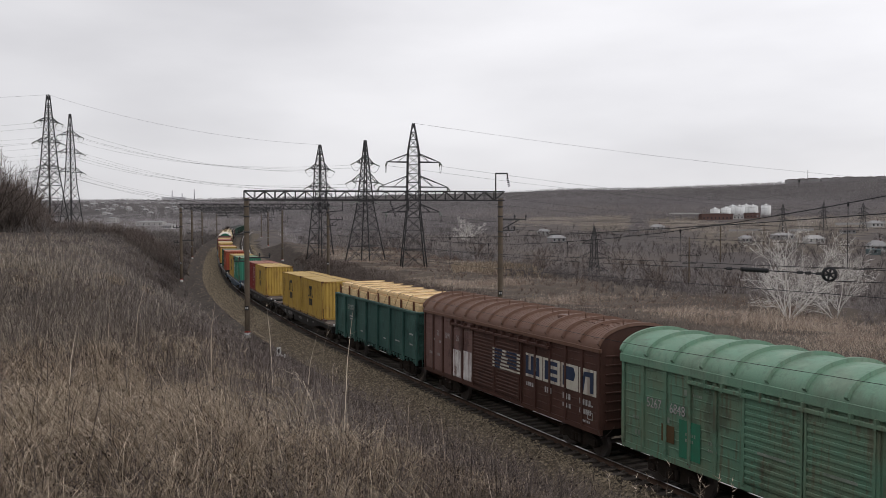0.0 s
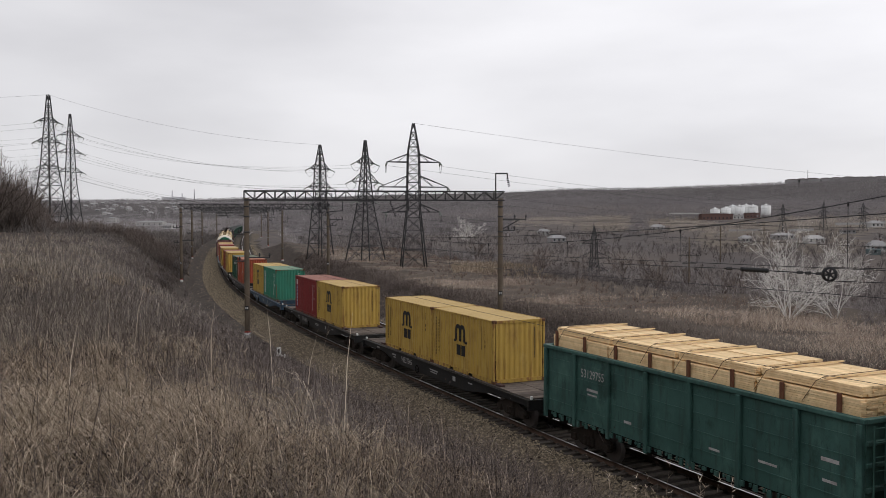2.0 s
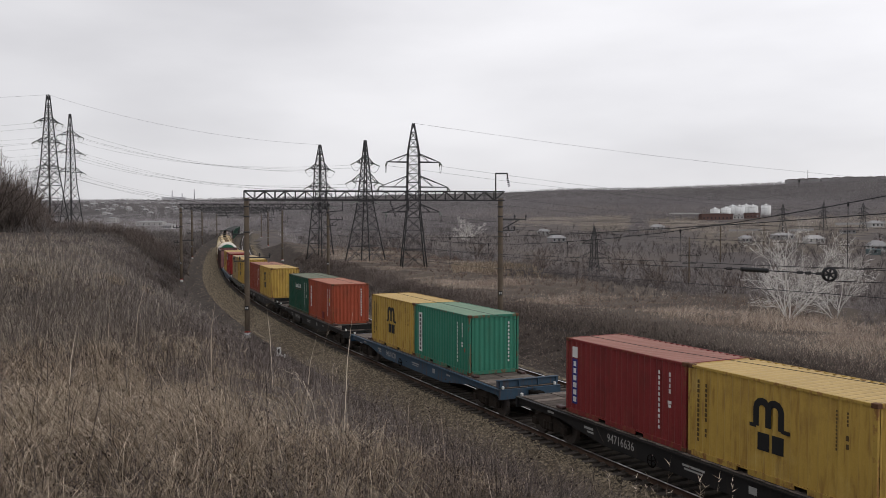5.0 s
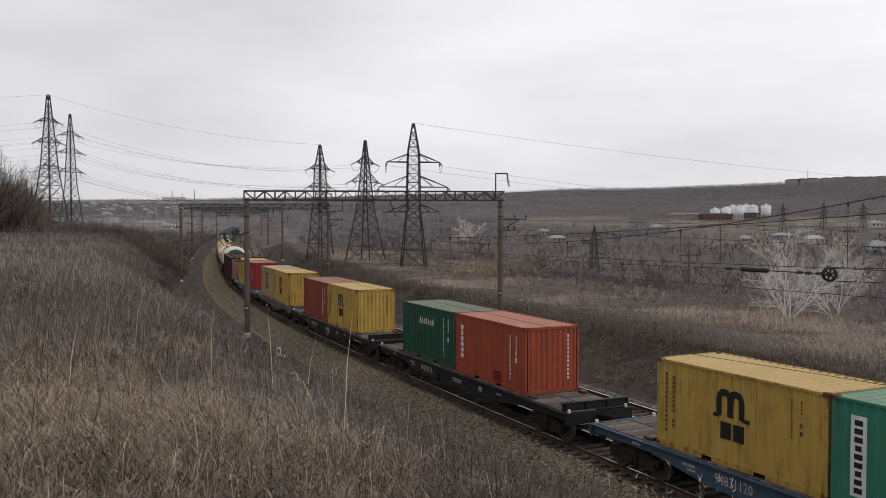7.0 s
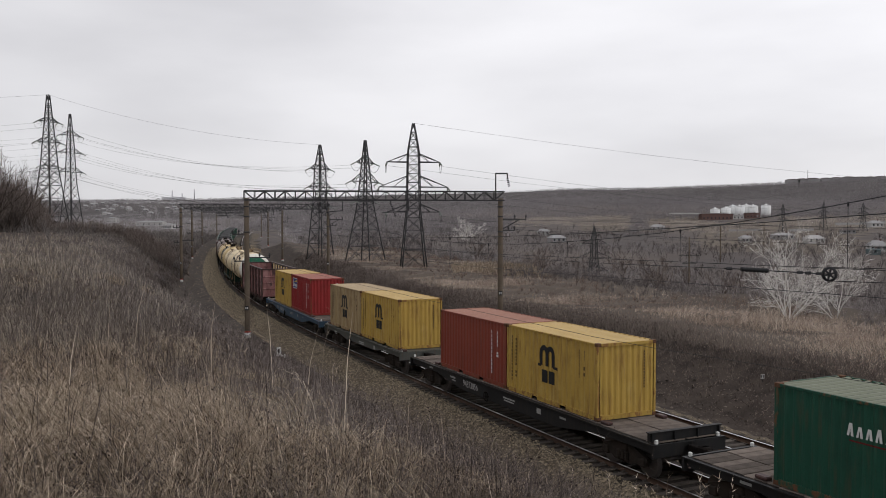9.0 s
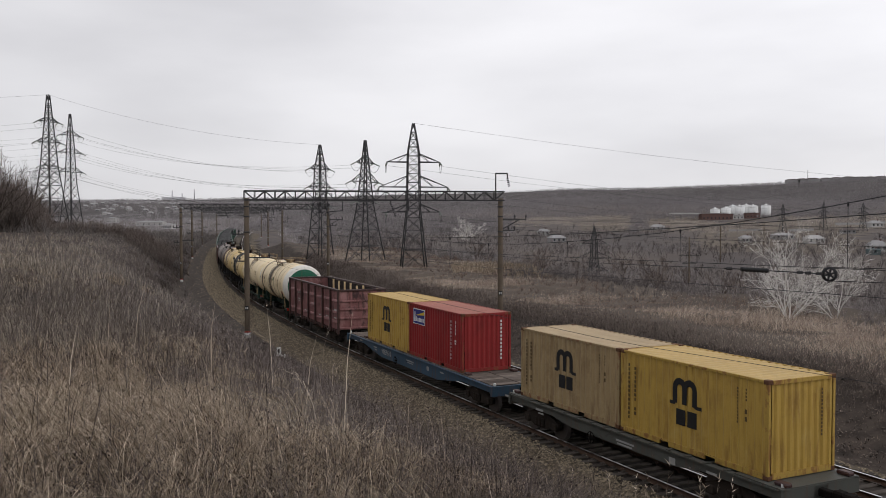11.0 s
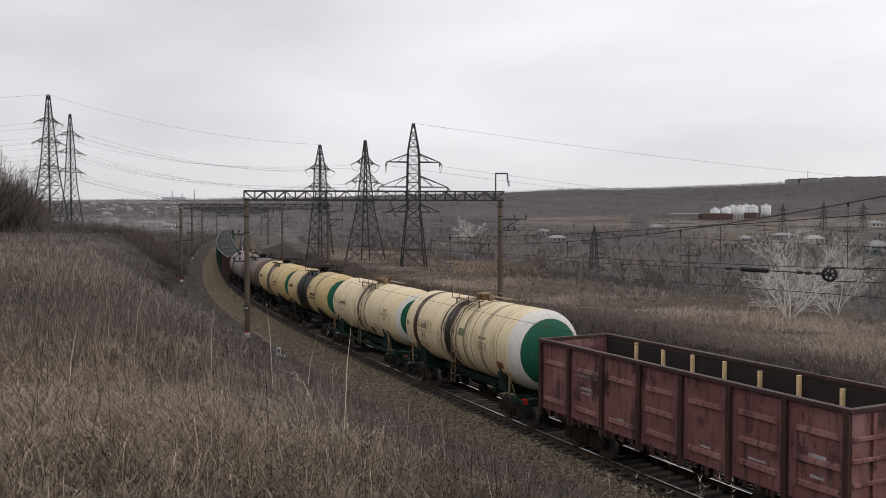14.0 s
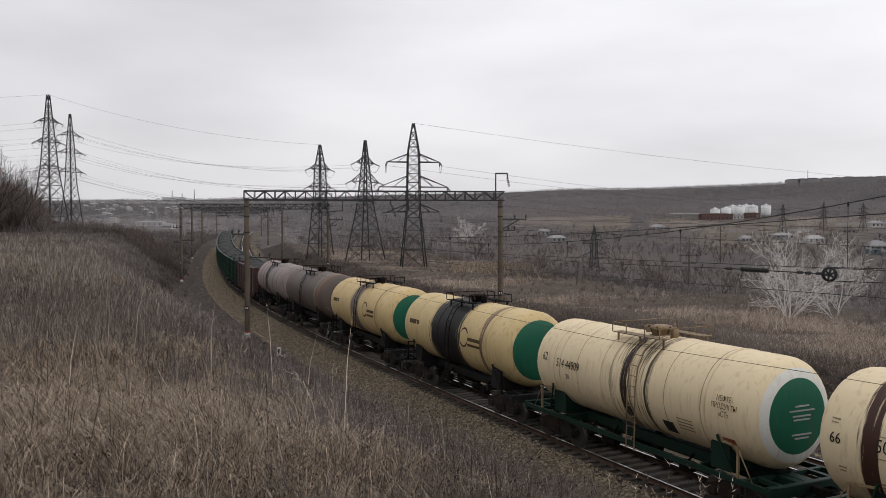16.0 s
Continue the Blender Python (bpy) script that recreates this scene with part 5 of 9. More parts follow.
        for y in (-0.9, 0.0, 0.9):
            box(bm, *sorted((sgn * (half - 1.6), sgn * (half - 0.75))), y - 0.06, y + 0.06, 1.10, 1.21)
        box(bm, *sorted((sgn * (half - 1.62), sgn * (half - 1.5))), -1.40, 1.40, 1.08, 1.2)
        part("end_platform", bm, frame_mat, w)
        for y in (-1.45, 1.45):
            bm = bmesh.new()
            x0, x1 = sorted((sgn * (3.2 if long_beam else 5.0), sgn * (half - 0.6)))
            box(bm, x0, x1, y - 0.05, y + 0.05, 1.06, 1.20)
            part("side_beam", bm, frame_mat, w)
    if long_beam:
        for y in (-1.45, 1.45):
            bm = bmesh.new()
            box(bm, -3.3, 3.3, y - 0.04, y + 0.04, 1.04, 1.19)
            part("side_beam", bm, frame_mat, w)
    # struts, pipes and boxes hanging under the barrel
    for y in (-0.46, 0.46):
        bm = bmesh.new()
        box(bm, -3.4, 3.4, y - 0.07, y + 0.07, 1.0, 1.28)
        part("long_beam", bm, frame_mat, w)
    for x, y, lx in ((-2.1, 0.75, 0.5), (1.5, 0.8, 0.7), (2.7, 0.7, 0.3)):
        bm = bmesh.new()
        box(bm, x - lx / 2, x + lx / 2, y - 0.12, y + 0.16, 0.62, 0.92, 0.03)
        bar(bm, (x, y, 0.9), (x, y - 0.3, 1.15), 0.05)
        part("brake_box", bm, M_UNDER, w)
    for sgn in (-1, 1):
        bm = bmesh.new()
        for x in (5.85, 5.0):
            rod(bm, (sgn * x, 1.42, 1.1), (sgn * x, 1.42, 0.45), 0.018)
        rod(bm, (sgn * 5.85, 1.42, 0.45), (sgn * 5.0, 1.42, 0.45), 0.018)
        part("footstep", bm, frame_mat, w)
        bm = bmesh.new()
        bar(bm, (sgn * 4.75, 1.44, 1.15), (sgn * 4.75, 1.44, 2.02), 0.06)
        rod(bm, (sgn * 4.75, 1.44, 1.98), (sgn * 5.25, 1.44, 1.2), 0.018)
        bar(bm, (sgn * 4.75, 1.44, 2.0), (sgn * 4.0, 1.40, 2.08), 0.05)
        part("barrel_stay", bm, top_mat or shell, w)
        bm = bmesh.new()
        box(bm, *sorted((sgn * (half - 0.76), sgn * (half - 0.57))), 1.30, 1.485, 1.05, 1.245)
        part("beam_marker", bm, P_REDBAND if shell is P_TANK[0] else frame_mat, w)
    # top hatch, platform and its rails
    bm = bmesh.new()
    ring_tube(bm, [circle(0.0, 0, zc + r - 0.1, 0.30, 16, "z"), circle(0, 0, zc + r + 0.16, 0.30, 16, "z"), circle(0, 0, zc + r + 0.20, 0.35, 16, "z"), circle(0, 0, zc + r + 0.25, 0.35, 16, "z"), circle(0, 0, zc + r + 0.30, 0.22, 16, "z")])
    top_mat = top_mat or shell
    part("hatch", bm, top_mat, w)
    bm = bmesh.new()
    ring_tube(bm, [circle(-0.72, 0.1, zc + r - 0.1, 0.13, 12, "z"), circle(-0.72, 0.1, zc + r + 0.22, 0.13, 12, "z"), circle(-0.72, 0.1, zc + r + 0.30, 0.06, 12, "z")])
    rod(bm, (-0.72, 0.1, zc + r + 0.28), (-0.72, 0.1, zc + r + 0.44), 0.025)
    part("safety_valve", bm, top_mat, w)
    bm = bmesh.new()
    ring_tube(bm, [circle(0.68, -0.05, zc + r - 0.1, 0.10, 10, "z"), circle(0.68, -0.05, zc + r + 0.2, 0.10, 10, "z")])
    bar(bm, (0.5, -0.05, zc + r + 0.2), (0.86, -0.05, zc + r + 0.2), 0.05)
    bar(bm, (0.68, -0.23, zc + r + 0.2), (0.68, 0.13, zc + r + 0.2), 0.05)
    part("filler_pipe", bm, top_mat, w)
    bm = bmesh.new()
    for k in range(6):
        q = k * math.pi / 3
        bar(bm, (0.3 * math.cos(q), 0.3 * math.sin(q), zc + r + 0.06), (0.42 * math.cos(q), 0.42 * math.sin(q), zc + r + 0.28), 0.04)
    part("hatch_clamp", bm, P_RUSTY, w)
    bm = bmesh.new()
    for y in (-0.85, 0.85):
        for k in range(3):
            yy = y + (k - 1) * 0.14
            box(bm, -1.15, 1.15, yy - 0.05, yy + 0.05, zc + r + 0.0, zc + r + 0.03)
        for x in (-1.1, 0, 1.1):
            bar(bm, (x, y, zc + r * 0.8), (x, y, zc + r + 0.02), 0.05)
    part("top_platform", bm, top_mat, w)
    bm = bmesh.new()
    for x0, x1 in ((-1.15, -0.45), (0.45, 1.15)):
        for y in (-1.05, 1.05):
            rod(bm, (x0, y, zc + r + 0.02), (x0, y, zc + r + 0.33), 0.018)
            rod(bm, (x1, y, zc + r + 0.02), (x1, y, zc + r + 0.33), 0.018)
            rod(bm, (x0, y, zc + r + 0.33), (x1, y, zc + r + 0.33), 0.018)
        xe = x0 if x0 < 0 else x1
        rod(bm, (xe, -1.05, zc + r + 0.33), (xe, 1.05, zc + r + 0.33), 0.018)
    part("top_rail", bm, top_mat, w)
    for s in (-1, 1):
        bm = bmesh.new()
        path = [(1.62 + bore - 1.52, 0.95), (1.60 + bore - 1.52, 1.8), (1.60 + bore - 1.52, 2.8), (1.50 + bore - 1.52, 3.5), (1.2, 4.05 + bore - 1.52), (0.75, 4.33 + bore - 1.52)]
        for dx in (-0.19, 0.19):
            for (ya, za), (yb, zb) in zip(path, path[1:]):
                bar(bm, (ladder_at + dx, s * ya, za), (ladder_at + dx, s * yb, zb), 0.045, 0.02)
        for z in np.arange(1.05, 4.2, 0.31):
            y = np.interp(z, [p[1] for p in path], [p[0] for p in path])
            rod(bm, (ladder_at - 0.19, s * y, z), (ladder_at + 0.19, s * y, z), 0.014, 5)
        part("ladder", bm, top_mat, w)
    bm = bmesh.new()
    ring_tube(bm, [circle(0, 0, 1.32, 0.16, 10, "z"), circle(0, 0, 0.6, 0.10, 10, "z")])
    part("drain_valve", bm, M_UNDER, w)
    if extra:
        extra(w, r, zc)
    add_bogies(w, half - 2.1)
    add_couplers(w, half)
    pipe_hose(w, half)
    brake_gear(w, half)
    MOVERS.append((w, place, 0.0))
    return w


def place_on_line(place, t, dx):
    gone = np.interp(t, [a for a, _ in GONE], [b for _, b in GONE])
    s = place - gone
    # the wagon's two pivots stand on the line
    ax, ay, az = on_line(s - 5.0)
    bx, by, bz = on_line(s + 5.0)
    h = math.degrees(math.atan2(by - ay, bx - ax))
    tilt = -math.degrees(math.atan2(bz - az, 10.0))
    m = pose((ax + bx) / 2, (ay + by) / 2, (az + bz) / 2, 0, tilt, h)
    return m @ Matrix.Translation((dx, 0, 0))


def motions():
    for ob, place, dx in MOVERS:
        walk(ob, [(t, place_on_line(place, t, dx)) for t, _ in GONE])
    # the wheelsets roll: 0.475 m radius
    ts = np.arange(0, round(SECONDS * FPS) + 1) / FPS
    turn = np.degrees(np.interp(ts, [a for a, _ in GONE], [b for _, b in GONE]) / 0.475)
    for ob, dx in ROLLERS:
        walk(ob, [(float(t), pose(dx, 0, 0.475, 0, -float(a), 0)) for t, a in zip(ts, turn)])


# ---- the train ----
def make_train():
    boxcar(5.62, 7.43, P_BOX_GREEN, P_ROOF_GREEN, "faded green covered wagon with an arched ribbed roof", "5267 6848", "green", None, green_box_marks)
    boxcar(20.62, 7.43, P_BOX_BROWN, P_ROOF_BROWN, "rust-brown covered wagon with a ribbed arched roof", "52 5899 26", "brown", P_BOX_BROWN_PALE, brown_marks)
    gondola(34.92, P_GONDOLA_TEAL, "teal open wagon loaded with sawn timber", "53129755")
    timber_load(34.92)
    flats = [
        (51.84, P_BLACKFRAME, 19.62, "94537545", "dark grey container flatcar with a worn boarded deck", 0, False, (P_YELLOW, P_YELLOW)),
        (71.6, P_BLACKFRAME, 19.62, "94716636", "black container flatcar with a worn boarded deck", 0, False, (P_YELLOW, P_MAROON)),
        (91.2, P_BLUEFRAME, 19.62, "94831120", "blue container flatcar with a boarded deck and an end flap", -1, False, (P_TEAL, P_YELLOW)),
        (110.95, P_BLACKFRAME, 19.62, "94839636", "dark container flatcar with an end flap", -1, False, (P_ORANGE, P_GREEN)),
        (130.55, P_BLACKFRAME, 19.62, "94873056", "black container flatcar with a raised end flap", -1, False, (P_YELLOW, P_RUST)),
        (147.85, P_GREYFRAME, 14.62, "", "short olive-grey flatcar with an open ladder frame", 0, True, (P_YELLOW, P_YELLOW_OLD)),
        (165.05, P_BLUEFRAME, 19.62, "94839610", "blue container flatcar with a worn boarded deck", 0, False, (P_RED, P_YELLOW)),
    ]
    names = {P_YELLOW: "yellow corrugated 20-foot container with black marks", P_YELLOW_OLD: "faded ochre corrugated 20-foot container with black marks", P_MAROON: "maroon corrugated 20-foot container", P_RED: "red corrugated 20-foot container",
             P_TEAL: "bright teal-green corrugated 20-foot container", P_ORANGE: "orange corrugated 20-foot container", P_GREEN: "dark green corrugated 20-foot container", P_RUST: "brick-red corrugated 20-foot container"}
    for place, fm, length, number, label, barrier, ladder, pair in flats:
        flatcar(place, fm, length, number, label, barrier, ladder)
        for dx, mat in zip((-3.067, 3.067), pair):
            container(place, dx, mat, names[mat] + " on a flatcar", MARKS[mat])
    s = 165.05 + 9.99
    gondola(s + 7.08, P_GONDOLA_PINK, "empty faded maroon open wagon with rusty ribs", "32263746")
    for x in np.linspace(-5.4, 4.6, 8):
        bm = bmesh.new()
        box(bm, x - 0.05, x + 0.05, -1.40, -1.28, 1.26, 3.46 + random.uniform(0.0, 0.22), 0.01)
        st = part("timber_stake", bm, P_TIMBER)
        tagged(st, "pale wooden stake standing in an empty open wagon", "stake", "pale stakes")
        MOVERS.append((st, s + 7.08, 0.0))
    s += 14.15
    tanks = [(P_TANK[0], P_GREENFRAME, "cream tank wagon with dark oil spills and a green end", "green"),
             (P_TANK[1], P_GREENFRAME, "cream tank wagon with a white-ringed green end", "green"),
             (P_TANK[2], P_BLACKFRAME, "yellow-cream tank wagon with a tar-black middle band", "green"),
             (P_TANK[3], P_BLACKFRAME, "yellow-cream tank wagon with a grey stained band", "green"),
             (P_TANK[4], P_BLACKFRAME, "sooty grey-brown tank wagon with rust", ""),
             (P_TANK[5], P_BLACKFRAME, "dull silver tank wagon streaked with dirt", "")]
    for i, (sh, fm, label, end) in enumerate(tanks):
        tank_wagon(s + (6.485, 6.345, 5.85, 5.5, 5.2, 5.05)[i], sh, fm, label, (), end, i == 0, TANK_MARKS.get(i), i == 1, P_HATCH if i < 2 else M_UNDER, (0.585, 0.74, 0.61, 0.61, 0.6, 0.6)[i], i < 2, (5.78, 5.43, 5.5, 5.5, 5.5, 5.5)[i], 5.43 if i < 2 else 5.28, 0.54 if i == 1 else 0.40, 1.60 if i == 0 else 1.52, (-0.25, -0.5, 0.0, 0.0, 0.0, 0.0)[i])
        s += 12.97
    s -= 1.3
    for i in range(12):
        gondola(s + 6.96, P_GONDOLA_DARK if i == 0 else P_GONDOLA_GREEN, "dark brown open wagon" if i == 0 else "dark green open wagon heaped with coal", "", "coal")
        s += 13.92


# ---- marks on the wagons and their loads ----
P_LOGO_BLUE = material("sign_blue", (0.022, 0.03, 0.16), 0.6, amount=0.3)
P_LOGO_YELLOW = material("sign_yellow", (0.6, 0.42, 0.04), 0.6, amount=0.3)
P_NAVY = material("faded_navy_paint", (0.03, 0.042, 0.075), 0.7, amount=0.4)
P_DARKRED = material("repaired_dark_red", (0.13, 0.012, 0.012), 0.6, amount=0.3)
P_CREAM_PAINT = material("yellowed_white_paint", (0.50, 0.47, 0.40), 0.75, amount=0.4, streak=(0.12, 0.06, 0.05), streak_amount=0.5)
P_WHITEWASH = material("whitewash", (0.66, 0.64, 0.62), 0.8, tint=(0.30, 0.25, 0.23), amount=0.6, streak=(0.16, 0.09, 0.08), streak_amount=0.7)
weathered(P_WHITEWASH, (0.12, 0.065, 0.055), 0.8, (0.36, 0.31, 0.29), 0.5, 2.0)
P_LABEL_ORANGE = material("worn_orange_sticker", (0.26, 0.085, 0.05), 0.6, amount=0.2)
P_FRESH = material("fresh_green_paint", (0.03, 0.17, 0.10), 0.6, tint=(0.04, 0.12, 0.075), amount=0.7, scale=2)
P_FAINT = material("faint_pale_marks", (0.22, 0.25, 0.21), 0.8, tint=(0.12, 0.16, 0.12), amount=0.8, scale=5)
P_OLIVE = material("olive_patch", (0.20, 0.215, 0.13), 0.8, amount=0.5, scale=3)
P_GREYMARK = material("grey_marks", (0.34, 0.34, 0.33), 0.8)
P_FADED = material("faded_brown_marks", (0.30, 0.23, 0.14), 0.8, amount=0.4)
P_DULLGREEN = material("dull_green_patch", (0.035, 0.075, 0.060), 0.7, amount=0.4)
P_DARKMARK = material("dark_marks", (0.09, 0.06, 0.03), 0.8)
Y_MARK = CW / 2 - 0.017


def plate(bm, pts, y0, y1):
    """A flat shape on a +y side from (x, z) points."""
    a = [bm.verts.new((x, y0, z)) for x, z in pts]
    b = [bm.verts.new((x, y1, z)) for x, z in pts]
    for i in range(len(pts)):
        j = (i + 1) % len(pts)
        bm.faces.new((a[i], a[j], b[j], b[i]))
    bm.faces.new(a)
    bm.faces.new(b[::-1])


def band(bm, pts, w, y0, y1):
    """A bent stroke of width w through (x, z) points."""
    left, right = [], []
    for i, (x, z) in enumerate(pts):
        a, b = pts[max(i - 1, 0)], pts[min(i + 1, len(pts) - 1)]
        d = Vector((b[0] - a[0], b[1] - a[1])).normalized()
        left.append((x - d.y * w / 2, z + d.x * w / 2))
        right.append((x + d.y * w / 2, z - d.x * w / 2))
    plate(bm, left + right[::-1], y0, y1)


def column(bm, x, z, n, w, h, pitch, y):
    for i in range(n):
        k = random.choice((1.0, 1.0, 0.75, 0.9))
        box(bm, x - w / 2 * k, x + w / 2 * k, y, y + 0.003, z - i * pitch - h, z - i * pitch)


def end_column(bm, y, z, n, w, h, pitch):
    x = -CL / 2 + 0.018
    for i in range(n):
        box(bm, x - 0.003, x, y - w / 2, y + w / 2, z - i * pitch - h, z - i * pitch)


def arch(x0, x1, zf, zt, n=7):
    r = (x0 - x1) / 2
    c = (x0 + x1) / 2
    return [(x0, zf)] + [(c + r * math.cos(a), zt - r + r * math.sin(a)) for a in np.linspace(0, math.pi, n)] + [(x1, zf)]


def yellow_marks(c, base):
    y = Y_MARK
    bm = bmesh.new()
    zf, zt = base + 1.36, base + 2.02
    band(bm, [(0.72, zf), (0.50, zf)], 0.10, y, y + 0.003)
    band(bm, arch(0.50, 0.10, zf, zt)[:], 0.19, y, y + 0.004)
    band(bm, arch(0.10, -0.32, zf, zt)[1:], 0.19, y, y + 0.005)
    band(bm, [(-0.32, zf + 0.02), (-0.42, zf), (-0.60, zf)], 0.10, y, y + 0.006)
    part("round_arched_mark", bm, M_BLACK, c, "black double-arched mark")
    bm = bmesh.new()
    z = base + 0.98
    for x0 in (0.25, -0.22):
        plate(bm, [(x0 + 0.19 * max(-0.8, min(0.8, 1.2 * math.cos(q))) / 0.8, z + 0.23 * max(-0.8, min(0.8, 1.2 * math.sin(q))) / 0.8) for q in np.linspace(0, 2 * math.pi, 17)[:-1]], y, y + 0.004)
    part("block_mark", bm, M_BLACK, c, "pair of black block marks")
    bm = bmesh.new()
    column(bm, 2.62, base + 2.20, 13, 0.085, 0.10, 0.137, y)
    column(bm, 2.32, base + 2.12, 8, 0.085, 0.10, 0.137, y)
    column(bm, 2.32, base + 0.86, 2, 0.085, 0.10, 0.137, y)
    part("column_writing", bm, P_DARKMARK, c)["kind"] = "stuff"
    bm = bmesh.new()
    column(bm, -1.95, base + 2.25, 11, 0.045, 0.06, 0.09, y)
    column(bm, -2.25, base + 2.25, 4, 0.045, 0.06, 0.09, y)
    column(bm, -2.25, base + 1.7, 2, 0.08, 0.12, 0.2, y)
    end_column(bm, -0.72, base + 2.25, 13, 0.05, 0.07, 0.10)
    part("small_writing", bm, P_DARKMARK, c)["kind"] = "stuff"


def id_marks(c, base, extra=0):
    bm = bmesh.new()
    column(bm, -1.85, base + 2.2, 11, 0.075, 0.11, 0.165, Y_MARK)
    column(bm, -2.32, base + 2.2, 4, 0.08, 0.12, 0.165, Y_MARK)
    column(bm, -2.32, base + 1.36, 2, 0.16, 0.09, 0.11, Y_MARK)
    end_column(bm, -0.72, base + 2.25, 11, 0.075, 0.10, 0.165)
    part("column_writing", bm, M_WHITE, c)["kind"] = "stuff"


def orange_marks(c, base):
    id_marks(c, base)
    bm = bmesh.new()
    column(bm, 2.38, base + 2.12, 6, 0.26, 0.19, 0.245, Y_MARK)
    part("column_sign", bm, M_WHITE, c, "white blocks in a column")
    bm = bmesh.new()
    box(bm, -1.05, -0.45, Y_MARK, Y_MARK + 0.004, base + 0.17, base + 0.62)
    part("repair_patch", bm, P_DARKRED, c, "dark red repaired patch")
    bm = bmesh.new()
    box(bm, -2.40, -2.24, Y_MARK, Y_MARK + 0.004, base + 1.42, base + 1.58)
    part("sticker", bm, P_LOGO_YELLOW, c)


def green_marks(c, base):
    id_marks(c, base)
    for i, h in enumerate((0.30, 0.25, 0.25, 0.30, 0.25, 0.25, 0.30)):
        x = 0.92 - i * 0.245
        bm = bmesh.new()
        plate(bm, [(x, base + 1.72), (x - 0.06, base + 1.72 + h), (x - 0.14, base + 1.72 + h), (x - 0.18, base + 1.72), (x - 0.11, base + 1.72), (x - 0.09, base + 1.9), (x - 0.06, base + 1.72)], Y_MARK, Y_MARK + 0.003)
        part("sign_block", bm, M_WHITE, c, "white pointed block")
    bm = bmesh.new()
    box(bm, -0.75, 0.85, Y_MARK, Y_MARK + 0.003, base + 1.60, base + 1.635)
    part("red_line", bm, P_DARKRED, c)
    bm = bmesh.new()
    box(bm, -2.35, -1.8, Y_MARK, Y_MARK + 0.003, base + 0.35, base + 0.75)
    part("worn_patch", bm, P_DULLGREEN, c)


def teal_marks(c, base):
    id_marks(c, base)
    bm = bmesh.new()
    box(bm, 2.08, 2.50, Y_MARK, Y_MARK + 0.003, base + 0.35, base + 2.22)
    part("white_panel", bm, M_WHITE, c, "tall white panel")
    bm = bmesh.new()
    column(bm, 2.29, base + 2.12, 9, 0.22, 0.13, 0.195, Y_MARK + 0.004)
    part("dark_blocks", bm, M_BLACK, c)
    bm = bmesh.new()
    box(bm, -2.62, -2.5, Y_MARK, Y_MARK + 0.003, base + 0.95, base + 1.12)
    part("sticker", bm, P_LABEL_ORANGE, c)


def red_marks(c, base):
    id_marks(c, base)
    y = Y_MARK
    bm = bmesh.new()
    box(bm, 1.10, 2.52, y, y + 0.003, base + 1.60, base + 2.36)
    part("sign_border", bm, M_WHITE, c)
    bm = bmesh.new()
    box(bm, 1.14, 2.48, y + 0.003, y + 0.006, base + 1.64, base + 2.32)
    part("sign_board", bm, P_LOGO_BLUE, c, "blue sign board with pale blocks")
    bm = bmesh.new()
    plate(bm, [(2.2, base + 2.02), (1.16, base + 2.10), (1.16, base + 2.26)], y + 0.006, y + 0.009)
    part("yellow_beam", bm, P_LOGO_YELLOW, c)
    bm = bmesh.new()
    plate(bm, [(2.38, base + 1.72), (2.33, base + 2.22), (2.25, base + 2.22), (2.2, base + 1.72)], y + 0.006, y + 0.009)
    for i in range(6):
        x = 2.12 - i * 0.16
        plate(bm, [(x, base + 1.74), (x, base + (2.0 if i == 0 else 1.92)), (x - 0.11, base + 1.92), (x - 0.11, base + 1.74)], y + 0.006, y + 0.009)
    part("pale_blocks", bm, M_WHITE, c)


def maroon_marks(c, base):
    id_marks(c, base)
    bm = bmesh.new()
    box(bm, 2.36, 2.66, Y_MARK, Y_MARK + 0.003, base + 1.95, base + 2.32)
    part("white_square", bm, M_WHITE, c)
    bm = bmesh.new()
    box(bm, 2.36, 2.66, Y_MARK, Y_MARK + 0.003, base + 0.35, base + 1.90)
    part("blue_panel", bm, P_LOGO_BLUE, c)
    bm = bmesh.new()
    column(bm, 2.51, base + 1.82, 6, 0.2, 0.17, 0.245, Y_MARK + 0.004)
    part("pale_blocks", bm, M_WHITE, c)


def wrapped(text, size, mat, w, r, zc, x, z, squeeze=0.85, spacing=1.0):
    """Writing laid round the barrel."""
    ob = writing(text, size, mat, w, Matrix.Identity(4), 1.0, spacing=spacing)
    a0 = math.asin((z - zc) / r)
    for v in ob.data.vertices:
        a = a0 + v.co.y / r
        rr = r + 0.018 + max(v.co.z, 0)
        v.co = (x - v.co.x * squeeze, rr * math.cos(a), zc + rr * math.sin(a))
    ob.data.flip_normals()
    ob.matrix_basis = Matrix.Identity(4)
    return ob


def wrapped_bar(bm, r, zc, x0, x1, z0, z1):
    n = 4
    rows = []
    for k in range(n + 1):
        z = z0 + (z1 - z0) * k / n
        a = math.asin(max(-1, min(1, (z - zc) / r)))
        rows.append([bm.verts.new((x, (r + q) * math.cos(a), zc + (r + q) * math.sin(a))) for x, q in ((x0, 0.004), (x0, 0.012), (x1, 0.012), (x1, 0.004))])
    for a, b in zip(rows, rows[1:]):
        for i in range(4):
            bm.faces.new((a[i], a[(i + 1) % 4], b[(i + 1) % 4], b[i]))


